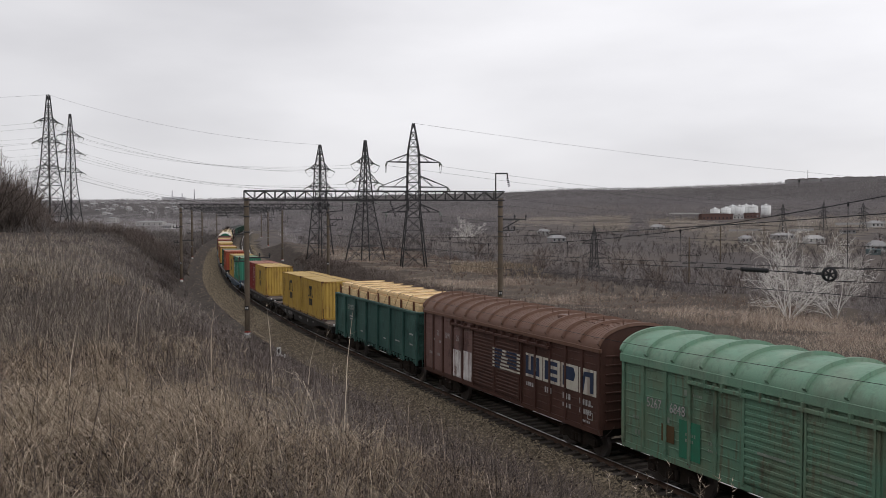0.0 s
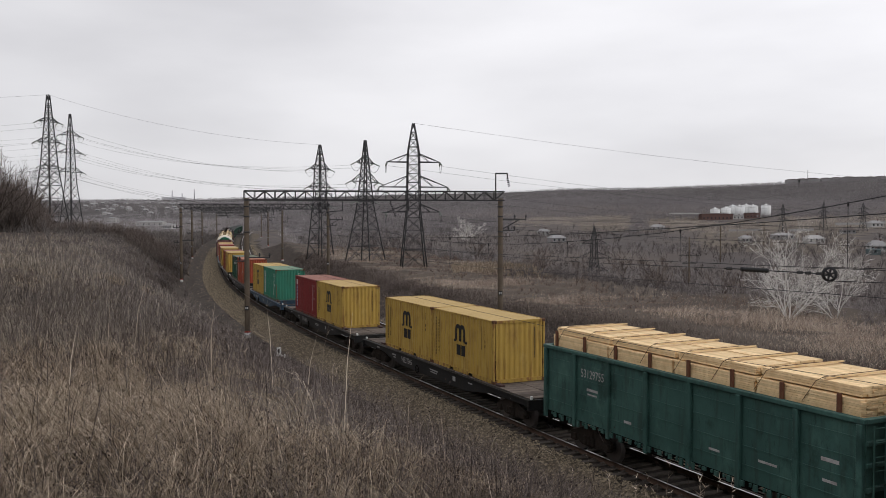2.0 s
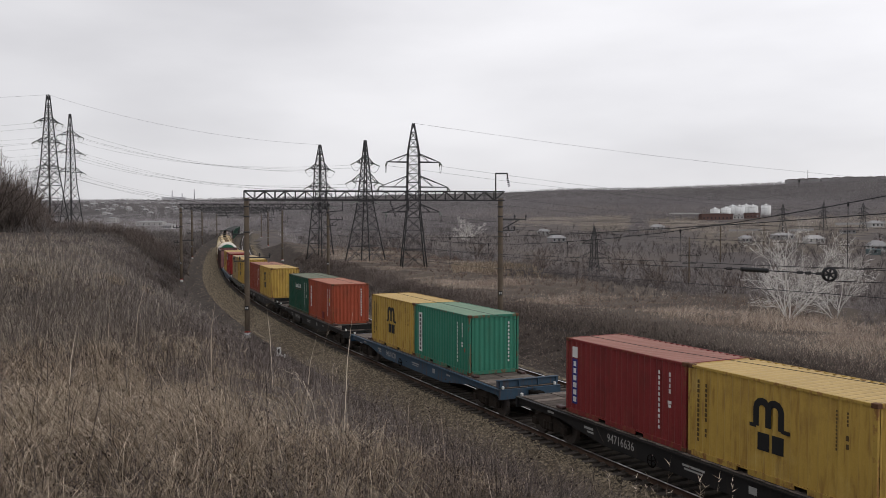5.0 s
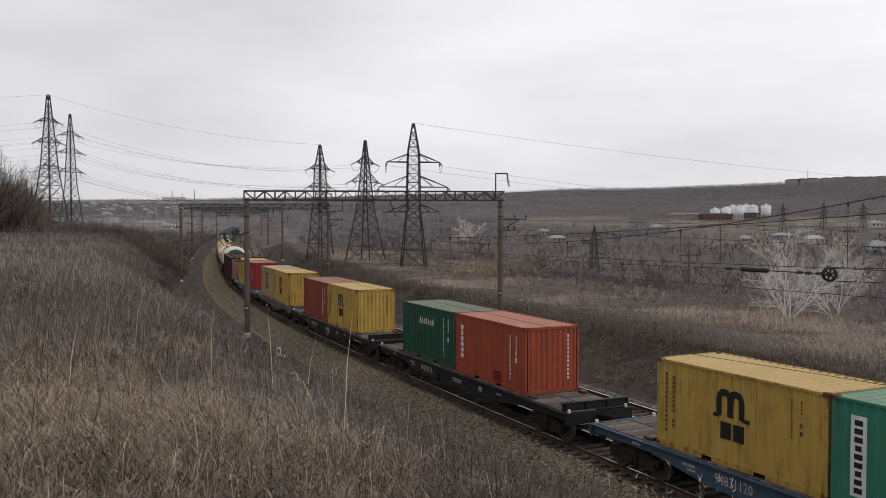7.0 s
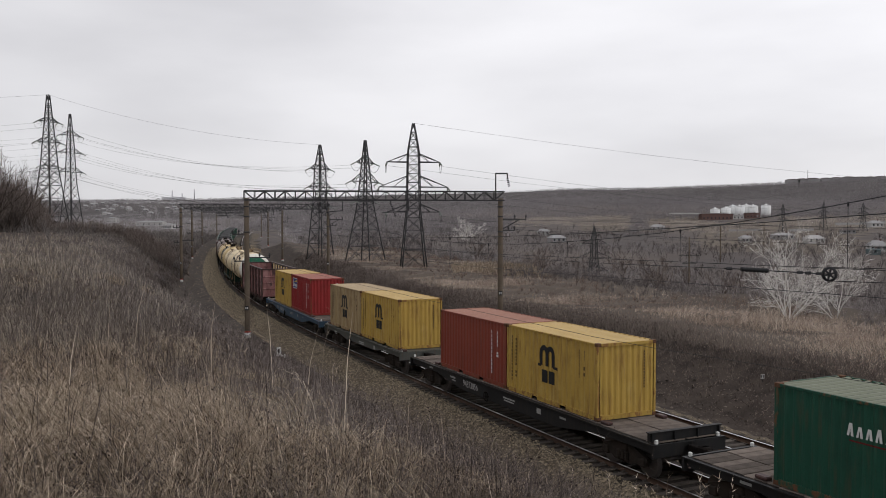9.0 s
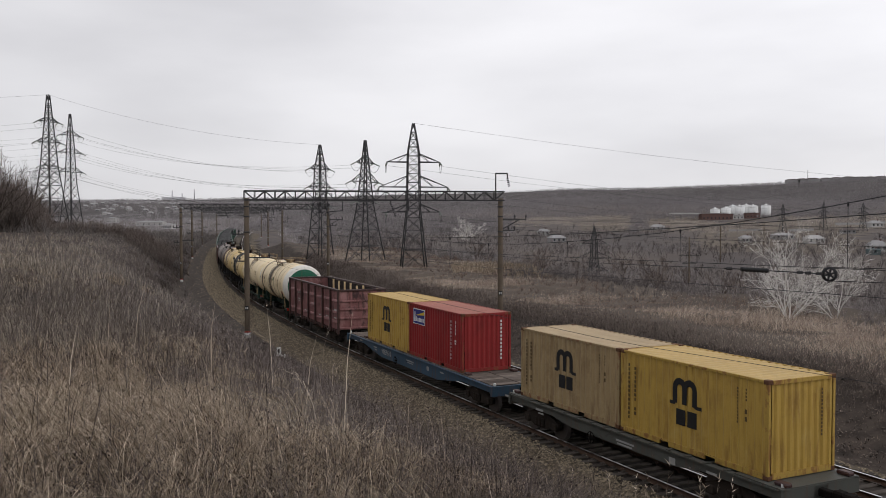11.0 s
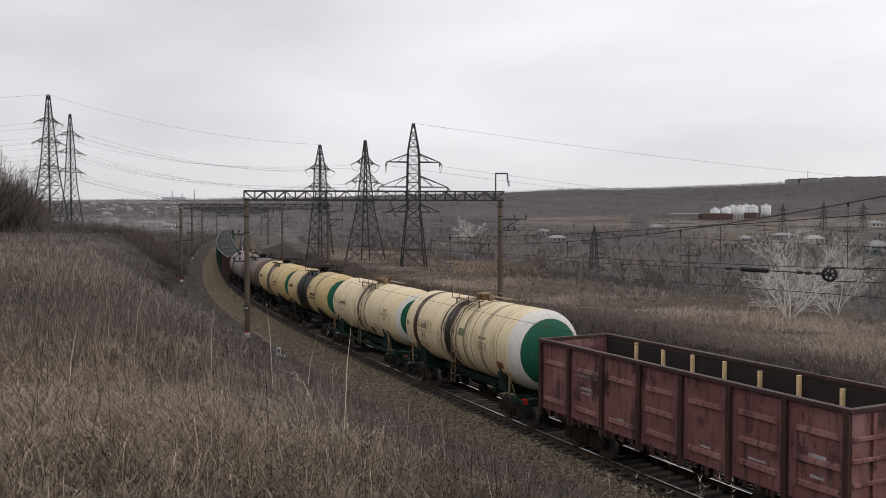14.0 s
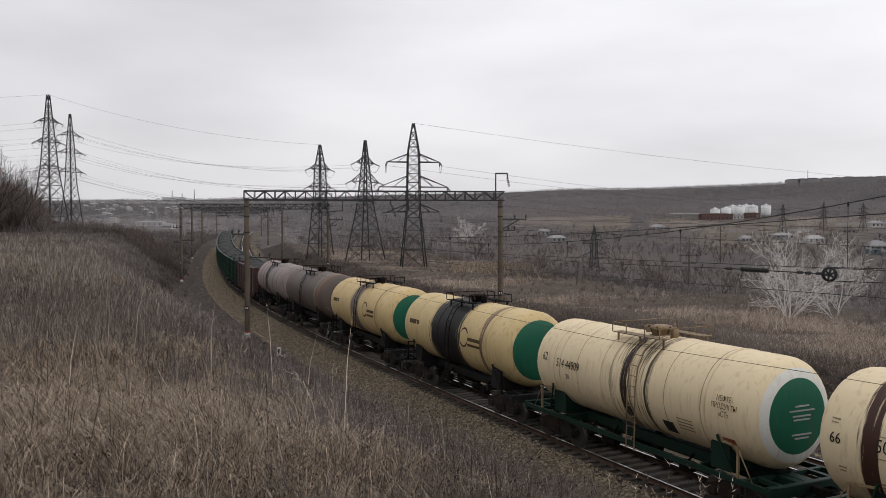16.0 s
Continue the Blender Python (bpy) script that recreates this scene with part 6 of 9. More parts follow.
def tank_one(w, r, zc):
    wrapped("66", 0.36, M_BLACK, w, r, zc, 5.0, 3.0)
    wrapped("50166081", 0.42, M_BLACK, w, r, zc, 3.3, 3.05, 0.8)
    wrapped("20", 0.24, M_BLACK, w, r, zc, 3.3, 2.62)
    bm = bmesh.new()
    for x0, x1, z0, z1 in ((2.35, 3.9, 2.78, 2.80), (2.35, 2.37, 2.80, 3.26), (2.35, 3.9, 3.26, 3.28), (3.05, 3.55, 2.46, 2.475), (3.05, 3.07, 2.475, 2.74), (3.53, 3.55, 2.475, 2.74)):
        wrapped_bar(bm, r, zc, x0, x1, z0, z1)
    for x0, z0, ww, n in ((5.15, 3.42, 0.22, 2), (3.9, 2.2, 1.0, 3), (4.95, 2.35, 0.2, 2)):
        for k in range(n):
            wrapped_bar(bm, r, zc, x0 - ww * (1 - 0.15 * (k % 2)), x0, z0 - 0.085 * k, z0 + 0.03 - 0.085 * k)
    wrapped_bar(bm, r, zc, -3.0, -2.4, 3.12, 3.23)
    for k in range(4):
        wrapped_bar(bm, r, zc, -3.1, -2.3 - 0.1 * (k % 2), 2.95 - k * 0.085, 2.98 - k * 0.085)
    part("small_writing", bm, P_FADED, w)["kind"] = "stuff"
    bm = bmesh.new()
    wrapped_bar(bm, r, zc, -1.05, -0.55, 3.05, 3.35)
    part("green_patch", bm, P_OLIVE, w)
    bm = bmesh.new()
    wrapped_bar(bm, r, zc, -4.35, -3.85, 2.15, 2.4)
    part("orange_plate", bm, P_LABEL_ORANGE, w)


def tank_two(w, r, zc):
    wrapped("62", 0.40, M_BLACK, w, r, zc, 4.45, 3.12, 0.8)
    wrapped("514 44909", 0.40, M_BLACK, w, r, zc, 3.05, 3.0, 0.8)
    wrapped("20", 0.24, M_BLACK, w, r, zc, 3.05, 2.6)
    wrapped("\u041d\u0415\u0424\u0422\u0415-\n\u041f\u0420\u041e\u0414\u0423\u041a\u0422\u042b\n\u00ab\u0421\u0422\u00bb", 0.205, P_DARKMARK, w, r, zc, -4.3, 3.0, 0.8)
    bm = bmesh.new()
    wrapped_bar(bm, r, zc, -2.1, -1.65, 1.75, 2.1)
    part("dark_plate", bm, M_BLACK, w)
    bm = bmesh.new()
    for k in range(4):
        wrapped_bar(bm, r, zc, -3.0, -2.35, 2.3 - k * 0.1, 2.33 - k * 0.1)
    part("small_writing", bm, P_FADED, w)["kind"] = "stuff"
    bm = bmesh.new()
    wrapped_bar(bm, r, zc, -4.55, -4.1, 1.95, 2.15)
    part("orange_plate", bm, P_LABEL_ORANGE, w)
    bm = bmesh.new()
    for i, (z, ww) in enumerate(((3.1, 0.5), (2.98, 0.9), (2.84, 0.65), (2.74, 0.6), (2.35, 0.7), (2.25, 0.5))):
        box(bm, -5.445, -5.41, -ww / 2 - 0.1, ww / 2 - 0.1, z - 0.02, z + 0.02)
    part("end_writing", bm, P_GREYMARK, w)


def tank_ring(w, r, zc):
    bm = bmesh.new()
    prev = None
    for k in range(19):
        a = 0.5 + k / 18 * 5.3
        x, z = -1.5 - 0.42 * math.cos(a), 2.98 + 0.42 * math.sin(a)
        x2, z2 = -1.5 - 0.34 * math.cos(a), 2.98 + 0.34 * math.sin(a)
        row = []
        for xx, zz in ((x, z), (x2, z2)):
            t = math.asin((zz - zc) / r)
            row.append(bm.verts.new((xx, (r + 0.012) * math.cos(t), zc + (r + 0.012) * math.sin(t))))
        if prev:
            bm.faces.new((prev[0], prev[1], row[1], row[0]))
        prev = row
    part("round_mark", bm, P_RUSTY, w, "rust-coloured open ring mark")
    bm = bmesh.new()
    wrapped_bar(bm, r, zc, -3.0, -1.9, 2.88, 3.02)
    wrapped_bar(bm, r, zc, -3.0, -1.9, 2.66, 2.76)
    wrapped_bar(bm, r, zc, 3.3, 4.4, 3.0, 3.2)
    part("small_writing", bm, P_DARKMARK, w)["kind"] = "stuff"


def letter_row(bm, x, z, n, w, h, y):
    """A row of n bars, each the size of one worn letter."""
    for i in range(n):
        box(bm, x - i * w * 1.45 - w * random.choice((0.7, 0.9, 1.0)), x - i * w * 1.45, y, y + 0.004, z - h / 2, z + h / 2)


def brown_marks(w):
    y = 1.528
    # over the folded doors the sign lies fold by fold
    for i in range(6):
        z = 2.23 + i * 0.135
        bm = bmesh.new()
        box(bm, -1.98, 0.15, y + 0.070, y + 0.077, z - 0.04, z + 0.03)
        part("pale_sign_strip", bm, P_CREAM_PAINT, w)
        k = i / 5
        for x0, x1 in ((-0.45 - 0.2 * k, -0.02), (-1.75, -1.1 + 0.25 * k - 0.12 * (i % 2))):
            if x0 < -1 and i == 0:
                continue
            bm = bmesh.new()
            box(bm, x0, x1, y + 0.077, y + 0.081, z - 0.04, z + 0.03)
            part("navy_sign_strip", bm, P_NAVY, w)
    for x0, x1 in ((-2.3, -3.45), (-3.5, -4.6), (-4.65, -5.7), (-5.75, -6.75)):
        bm = bmesh.new()
        y0 = y
        box(bm, x1, x0, y0, y0 + 0.006, 2.20, 3.06)
        part("pale_sign_field", bm, P_CREAM_PAINT, w)
        bm = bmesh.new()
        y0 += 0.007
        if x0 == -2.3:
            for k in range(3):
                box(bm, -2.5 - k * 0.37, -2.3 - k * 0.37, y0, y0 + 0.004, 2.3, 2.98)
            box(bm, -3.24, -2.3, y0 + 0.004, y0 + 0.006, 2.3, 2.46)
        elif x0 == -3.5:
            box(bm, -3.85, -3.62, y0, y0 + 0.004, 2.3, 2.98)
            for z in (2.3, 2.57, 2.84):
                box(bm, -4.45, -3.85, y0, y0 + 0.004, z, z + 0.15)
        elif x0 == -4.65:
            box(bm, -5.0, -4.78, y0, y0 + 0.004, 2.3, 2.98)
            plate(bm, [(-5.0, 2.52), (-5.0, 2.98), (-5.45, 2.98), (-5.55, 2.75), (-5.45, 2.52)], y0, y0 + 0.004)
        else:
            plate(bm, [(-5.85, 2.25), (-6.05, 2.95), (-6.6, 2.98), (-6.6, 2.28), (-6.4, 2.28), (-6.4, 2.8), (-6.15, 2.8), (-6.02, 2.25)], y0, y0 + 0.004)
        part("navy_sign_shape", bm, P_NAVY, w)
    bm = bmesh.new()
    for x, z, n, ww, h in ((-2.35, 1.93, 4, 0.09, 0.15), (-3.62, 1.93, 3, 0.12, 0.2), (-4.78, 1.93, 3, 0.12, 0.2), (-5.8, 1.93, 4, 0.12, 0.2), (-4.78, 1.62, 3, 0.13, 0.15), (-5.8, 1.62, 6, 0.08, 0.17), (-6.3, 1.86, 4, 0.05, 0.06), (5.95, 2.55, 3, 0.05, 0.08), (5.3, 2.5, 2, 0.07, 0.1), (6.35, 1.9, 4, 0.06, 0.12), (5.55, 1.9, 4, 0.06, 0.12), (-5.9, 1.3, 6, 0.06, 0.08)):
        letter_row(bm, x, z, n, ww, h, y)
    for x0, x1, z0, z1 in ((-6.55, -6.25, 1.62, 1.65), (-6.55, -6.25, 1.40, 1.43), (-6.55, -6.52, 1.43, 1.62), (-6.28, -6.25, 1.43, 1.62)):
        box(bm, x0, x1, y, y + 0.004, z0, z1)
    part("white_writing", bm, P_WORN, w)["kind"] = "stuff"
    bm = bmesh.new()
    box(bm, 2.12, 2.98, y, y + 0.005, 1.2, 2.42)
    part("whitewashed_patch", bm, P_WHITEWASH, w, "whitewashed side panel")
    bm = bmesh.new()
    box(bm, 3.14, 4.0, y, y + 0.005, 1.2, 2.36)
    part("whitewashed_patch", bm, P_WHITEWASH, w, "whitewashed side panel")


def green_box_marks(w):
    y = 1.528
    bm = bmesh.new()
    box(bm, 4.55, 5.1, y, y + 0.004, 1.55, 2.05)
    part("dark_stencil", bm, P_DARKMARK, w)
    bm = bmesh.new()
    box(bm, 3.50, 4.36, y, y + 0.003, 1.25, 2.33)
    part("fresh_green_patch", bm, P_FRESH, w)
    bm = bmesh.new()
    for x, z, n, ww, h in ((4.15, 3.12, 2, 0.10, 0.16), (3.8, 3.1, 5, 0.05, 0.07), (5.0, 2.2, 2, 0.10, 0.16), (3.2, 1.9, 4, 0.06, 0.09), (3.2, 1.7, 5, 0.05, 0.07), (6.4, 2.0, 4, 0.05, 0.08), (6.3, 1.55, 2, 0.1, 0.14), (4.1, 1.95, 5, 0.06, 0.09), (4.1, 1.78, 4, 0.06, 0.09)):
        letter_row(bm, x, z, n, ww, h, y)
    part("white_writing", bm, P_FAINT, w)["kind"] = "stuff"
    bm = bmesh.new()
    for x0 in (-1.7, 0.3):
        box(bm, x0 + 0.2, x0 + 1.1, y + 0.075, y + 0.08, 2.05, 2.12)
    part("worn_whitewash", bm, P_FAINT, w)


MARKS = {P_ORANGE: orange_marks, P_GREEN: green_marks, P_TEAL: teal_marks, P_RED: red_marks, P_MAROON: maroon_marks, P_RUST: id_marks, P_YELLOW: yellow_marks, P_YELLOW_OLD: yellow_marks}
TANK_MARKS = {0: tank_one, 1: tank_two, 2: tank_ring, 3: tank_ring}
# ---- overhead line: portals, masts, wires ----
def mast(bm, x, y, z0, z1, r0=0.20, r1=0.15):
    ring_tube(bm, [circle(x, y, z, r0 + (r1 - r0) * k, 12, "z") for k, z in zip(np.linspace(0, 1, 5), np.linspace(z0, z1, 5))])


def lattice_beam(bm, a, b, h, w, bays):
    """A box truss between two points."""
    a, b = Vector(a), Vector(b)
    d = (b - a).normalized()
    side = d.cross(Vector((0, 0, 1))).normalized()
    up = Vector((0, 0, 1))
    for i in (-0.5, 0.5):
        for j in (0, 1):
            bar(bm, a + side * w * i + up * h * j, b + side * w * i + up * h * j, 0.10)
    pts = [a + (b - a) * (k / bays) for k in range(bays + 1)]
    for i in (-0.5, 0.5):
        for k, (p, q) in enumerate(zip(pts, pts[1:])):
            lo, hi = (p, q) if k % 2 else (q, p)
            bar(bm, lo + side * w * i, hi + side * w * i + up * h, 0.055)
            bar(bm, p + side * w * i, p + side * w * i + up * h, 0.05)
    for p, q in zip(pts, pts[1:]):
        for j in (0, 1):
            bar(bm, p - side * w / 2 + up * h * j, q + side * w / 2 + up * h * j, 0.04)


def portal(left, right, beam):
    """A portal between two masts given by their places, with the underside of its beam at that height."""
    p = thing("catenary_portal", "overhead line portal of concrete masts and a dark steel truss", "catenary portal", "overhead line portals")
    a, b = Vector((*left, 0)), Vector((*right, 0))
    d = (b - a).normalized()
    for c, sgn in ((a, -1), (b, 1)):
        g = float(land(np.array([c.x]), np.array([c.y]))[0])
        bm = bmesh.new()
        mast(bm, c.x, c.y, g - 0.6, beam + 0.15, 0.20, 0.17)
        m = part("mast", bm, M_MAST, p)
        for z in (beam - 2.3, beam - 1.2, beam - 0.5):
            bm = bmesh.new()
            ring_tube(bm, [circle(c.x, c.y, z, 0.23, 12, "z"), circle(c.x, c.y, z + 0.09, 0.23, 12, "z")])
            part("clamp", bm, M_STEEL, m)
        bm = bmesh.new()
        box(bm, c.x - 0.14, c.x + 0.14, c.y - 0.235, c.y - 0.20, g + 2.35, g + 2.66)
        num = part("number_plate", bm, M_BLACK, m)
        for px in (-0.055, 0.055):
            bm = bmesh.new()
            box(bm, c.x + px - 0.03, c.x + px + 0.03, c.y - 0.239, c.y - 0.236, g + 2.43, g + 2.58)
            part("figure_bar", bm, M_WHITE, num)
        bm = bmesh.new()
        ring_tube(bm, [circle(c.x, c.y, max(g, -0.3) + 0.02, 0.205, 12, "z"), circle(c.x, c.y, max(g, -0.3) + 0.36, 0.203, 12, "z")])
        part("whitewashed_foot", bm, M_WHITE, m)
        bm = bmesh.new()
        ring_tube(bm, [circle(c.x, c.y, max(g, -0.3) + 0.36, 0.205, 12, "z"), circle(c.x, c.y, max(g, -0.3) + 0.48, 0.205, 12, "z")])
        part("red_band", bm, P_REDBAND, m)
        # bracket with insulators towards the outside
        arms = ((1.35, 1.9), (2.15, 1.05)) if sgn > 0 else ((4.05, -1.6), (4.3, 0.9), (2.4, 1.0))
        for dz, ln in arms:
            bm = bmesh.new()
            e = c + d * sgn * ln
            bar(bm, (c.x, c.y, beam - dz), (e.x, e.y, beam - dz), 0.085)
            if ln > 1.5:
                q = c + d * sgn * ln * 0.75
                bar(bm, (c.x, c.y, beam - dz - 0.8), (q.x, q.y, beam - dz), 0.07)
            am = part("side_arm", bm, M_STEEL, m)
            for k in (0.55, 0.98):
                bm = bmesh.new()
                q = c + d * sgn * ln * k
                ring_tube(bm, [circle(q.x, q.y, beam - dz + h, r, 8, "z") for h, r in ((0.0, 0.03), (0.12, 0.03), (0.14, 0.075), (0.2, 0.08), (0.26, 0.05), (0.32, 0.06))])
                part("pin_insulator", bm, M_STEEL, am)
    bm = bmesh.new()
    lattice_beam(bm, (a.x - 0.15 * d.x, a.y, beam), (b.x + 0.25 * d.x, b.y, beam), 0.63, 0.55, 26)
    part("truss_beam", bm, M_STEEL, p)
    # goose-neck bracket over the far mast
    bm = bmesh.new()
    c = b - d * 0.35
    pts = [c + Vector((0, 0, beam)), c + Vector((0, 0, beam + 1.95)), c + d * 0.85 + Vector((0, 0, beam + 1.95)), c + d * 0.85 + Vector((0, 0, beam + 1.6))]
    for u, v in zip(pts, pts[1:]):
        bar(bm, u, v, 0.09)
    neck = part("goose_neck", bm, M_STEEL, p)
    bm = bmesh.new()
    for k in range(5):
        q = pts[-1] + d * 0.03 * k - Vector((0, 0, 0.13 * k))
        rod(bm, q, q - Vector((-0.01, 0, 0.07)), 0.09, 8)
    part("insulator_string", bm, M_STEEL, neck)
    # hangers over each track
    for k in (0.30, 0.56):
        c = a.lerp(b, k)
        bm = bmesh.new()
        for i in range(8):
            q = c + Vector((0.05 * i, 0, beam - 0.15 - 0.13 * i))
            rod(bm, q, q - Vector((-0.02, 0, 0.075)), 0.085, 8)
        part("insulator_string", bm, M_STEEL, p)
        bm = bmesh.new()
        bar(bm, (c.x, c.y, beam), (c.x, c.y, beam - 0.2), 0.06)
        bar(bm, (c.x - 0.6, c.y, beam - 0.9), (c.x + 1.3, c.y, beam - 0.75), 0.05)
        bar(bm, (c.x + 1.3, c.y, beam - 0.75), (c.x + 1.3, c.y, beam), 0.05)
        part("registration_arm", bm, M_STEEL, p)
    return p


def wire(name, pts, r=0.012, sag=0.0, label="dark overhead wire", n=14):
    c = bpy.data.curves.new(name, "CURVE")
    c.dimensions, c.bevel_depth, c.bevel_resolution = "3D", r, 0
    for a, b in zip(pts, pts[1:]):
        a, b = Vector(a), Vector(b)
        sp = c.splines.new("POLY")
        sp.points.add(n - 1)
        for i in range(n):
            k = i / (n - 1)
            p = a.lerp(b, k) - Vector((0, 0, sag * 4 * k * (1 - k)))
            sp.points[i].co = (*p, 1)
    c.materials.append(M_WIRE)
    me = None
    tmp = bpy.data.objects.new("tmp", c)
    me = bpy.data.meshes.new_from_object(tmp)
    bpy.data.objects.remove(tmp)
    bpy.data.curves.remove(c)
    ob = new(name, me)
    return tagged(ob, label, "wire", "wires")


def line_wire(name, off, heights, r, label):
    """A wire along the track through heights at distances along it."""
    ss = np.linspace(heights[0][0], heights[-1][0], 90)
    zz = np.interp(ss, [a for a, _ in heights], [b for _, b in heights])
    return wire(name, [on_line(s, off, z) for s, z in zip(ss, zz)], r, 0.0, label, 2)


def hang(s0, s1, low, k):
    return [(s, low[1] + k * (s - low[0]) ** 2) for s in np.linspace(s0, s1, 14)]


def make_overhead():
    portal((-13.8, 60.3), (4.15, 62.0), 9.40)
    portal((-33.6, 110.0), (-14.8, 110.5), 9.42)
    portal((-48.3, 165.0), (-31.0, 165.5), 9.75)
    portal((-64.3, 229.0), (-46.8, 229.5), 10.1)
    portal((-87.0, 330.0), (-70.0, 330.5), 10.4)
    far = [(52, 7.6), (77, 6.9), (104, 7.7), (130, 7.0), (158, 7.8), (190, 7.2), (222, 7.8), (270, 7.2), (320, 7.8)]
    line_wire("contact_wire", 0.0, [(-40, 6.2), (4.7, 6.14), (24, 5.88), (52, 5.95), (104, 5.95), (320, 5.9)], 0.0085, "dark contact wire over the nearer track")
    line_wire("contact_wire", 4.7, [(-40, 6.6), (8, 6.49), (33, 6.11), (52, 6.1), (104, 6.0), (320, 5.9)], 0.011, "dark contact wire over the farther track")
    line_wire("messenger_wire", 0.0, hang(-40, 52, (43, 6.95), 0.0008) + far[1:], 0.012, "sagging dark messenger wire over the nearer track")
    line_wire("messenger_wire", 4.7, hang(-20, 52, (36, 6.62), 0.00265) + far[1:], 0.016, "sagging dark messenger wire over the farther track")
    for off, lo, hi, ss in ((4.7, [(33, 6.11), (8, 6.49)], hang(-20, 52, (36, 6.62), 0.00265), (9.5, 17.1, 25, 33)), (0.0, [(24, 5.88), (4.7, 6.14)], hang(-40, 52, (43, 6.95), 0.0008), (28.0, 36.0, 44.0))):
        for s in ss:
            z0 = np.interp(s, [q[0] for q in lo[::-1]], [q[1] for q in lo[::-1]])
            z1 = np.interp(s, [q[0] for q in hi], [q[1] for q in hi])
            w = wire("dropper", [on_line(s, off, z0), on_line(s, off, z1)], 0.010, 0, "thin dropper wire between contact and messenger wires", 2)
            bm = bmesh.new()
            x, y, z = on_line(s, off, z1)
            rod(bm, (x, y, z - 0.1), (x, y, z + 0.05), 0.035, 6)
            part("clamp", bm, M_WIRE, w)
    line_wire("feeder_wire", -5.2, [(-40, 5.6), (0.9, 5.2), (7.9, 5.0), (19, 5.1), (50, 5.4), (77, 5.1), (104, 5.4), (158, 5.6)], 0.0055, "thin pale wire along the nearer masts")
    line_wire("feeder_wire", 14.0, [(-60, 8.6), (-5, 7.4), (46, 8.0), (75, 7.3), (104, 8.0), (158, 8.4)], 0.010, "thin dark wire along the farther masts")
    line_wire("feeder_wire", 13.2, [(-60, 8.0), (-5, 6.6), (46, 7.3), (75, 6.6), (104, 7.3), (158, 7.8)], 0.010, "thin dark wire along the farther masts")
    # tensioning gear: a turned rod with insulator and grooved wheel
    eye_l, hub, out = Vector((7.87, 24.0, 6.63)), Vector((10.83, 24.0, 6.46)), Vector((14.6, 22.5, 6.62))
    g = thing("tensioning_wheel", "dark grooved wheel and insulated rod in the overhead wire", "tensioner")
    bm = bmesh.new()
    rod(bm, eye_l, hub, 0.016, 6)
    part("rod", bm, M_WIRE, g)
    bm = bmesh.new()
    a, b = eye_l.lerp(hub, 0.16), eye_l.lerp(hub, 0.42)
    d = (b - a) / 14
    ring_tube(bm, [[a + d * i + Vector((0, math.cos(q), math.sin(q))) * (0.075 if i % 2 else 0.055) for q in np.linspace(0, 2 * math.pi, 9)[:-1]] for i in range(15)])
    part("insulator", bm, M_BLACK, g)
    for k in (0.05, 0.72, 0.80, 0.9):
        bm = bmesh.new()
        c = eye_l.lerp(hub, k)
        box(bm, c.x - 0.09, c.x + 0.09, c.y - 0.03, c.y + 0.03, c.z - 0.045, c.z + 0.045, 0.02)
        part("shackle", bm, M_STEEL, g)
    bm = bmesh.new()
    ring_tube(bm, [circle(hub.x, hub.y + y, hub.z, r, 24, "y") for y, r in ((-0.04, 0.15), (-0.04, 0.21), (-0.02, 0.19), (0.02, 0.19), (0.04, 0.21), (0.04, 0.15), (-0.04, 0.15))], cap=False)
    for k in range(3):
        q = Vector((math.cos(k * 1.05 + 0.3), 0, math.sin(k * 1.05 + 0.3))) * 0.17
        bar(bm, hub - q, hub + q, 0.045)
    ring_tube(bm, [circle(hub.x, hub.y - 0.06, hub.z, 0.05, 10, "y"), circle(hub.x, hub.y + 0.06, hub.z, 0.05, 10, "y")])
    part("wheel", bm, M_WIRE, g)
    bm = bmesh.new()
    rod(bm, hub + Vector((0.03, 0, 0.19)), out, 0.011, 6)
    rod(bm, hub + Vector((0.03, 0, -0.19)), out - Vector((0, 0, 0.4)), 0.011, 6)
    part("cable", bm, M_WIRE, g)
    x, y, z = on_line(52, 4.7, 6.6)
    wire("anchor_wire", [(x, y, z), eye_l], 0.010, 0.35, "thin dark anchor wire of the overhead line")


# ---- pylons ----
M_GLASSY = material("glass_insulators", (0.16, 0.175, 0.155), 0.35, amount=0.2)


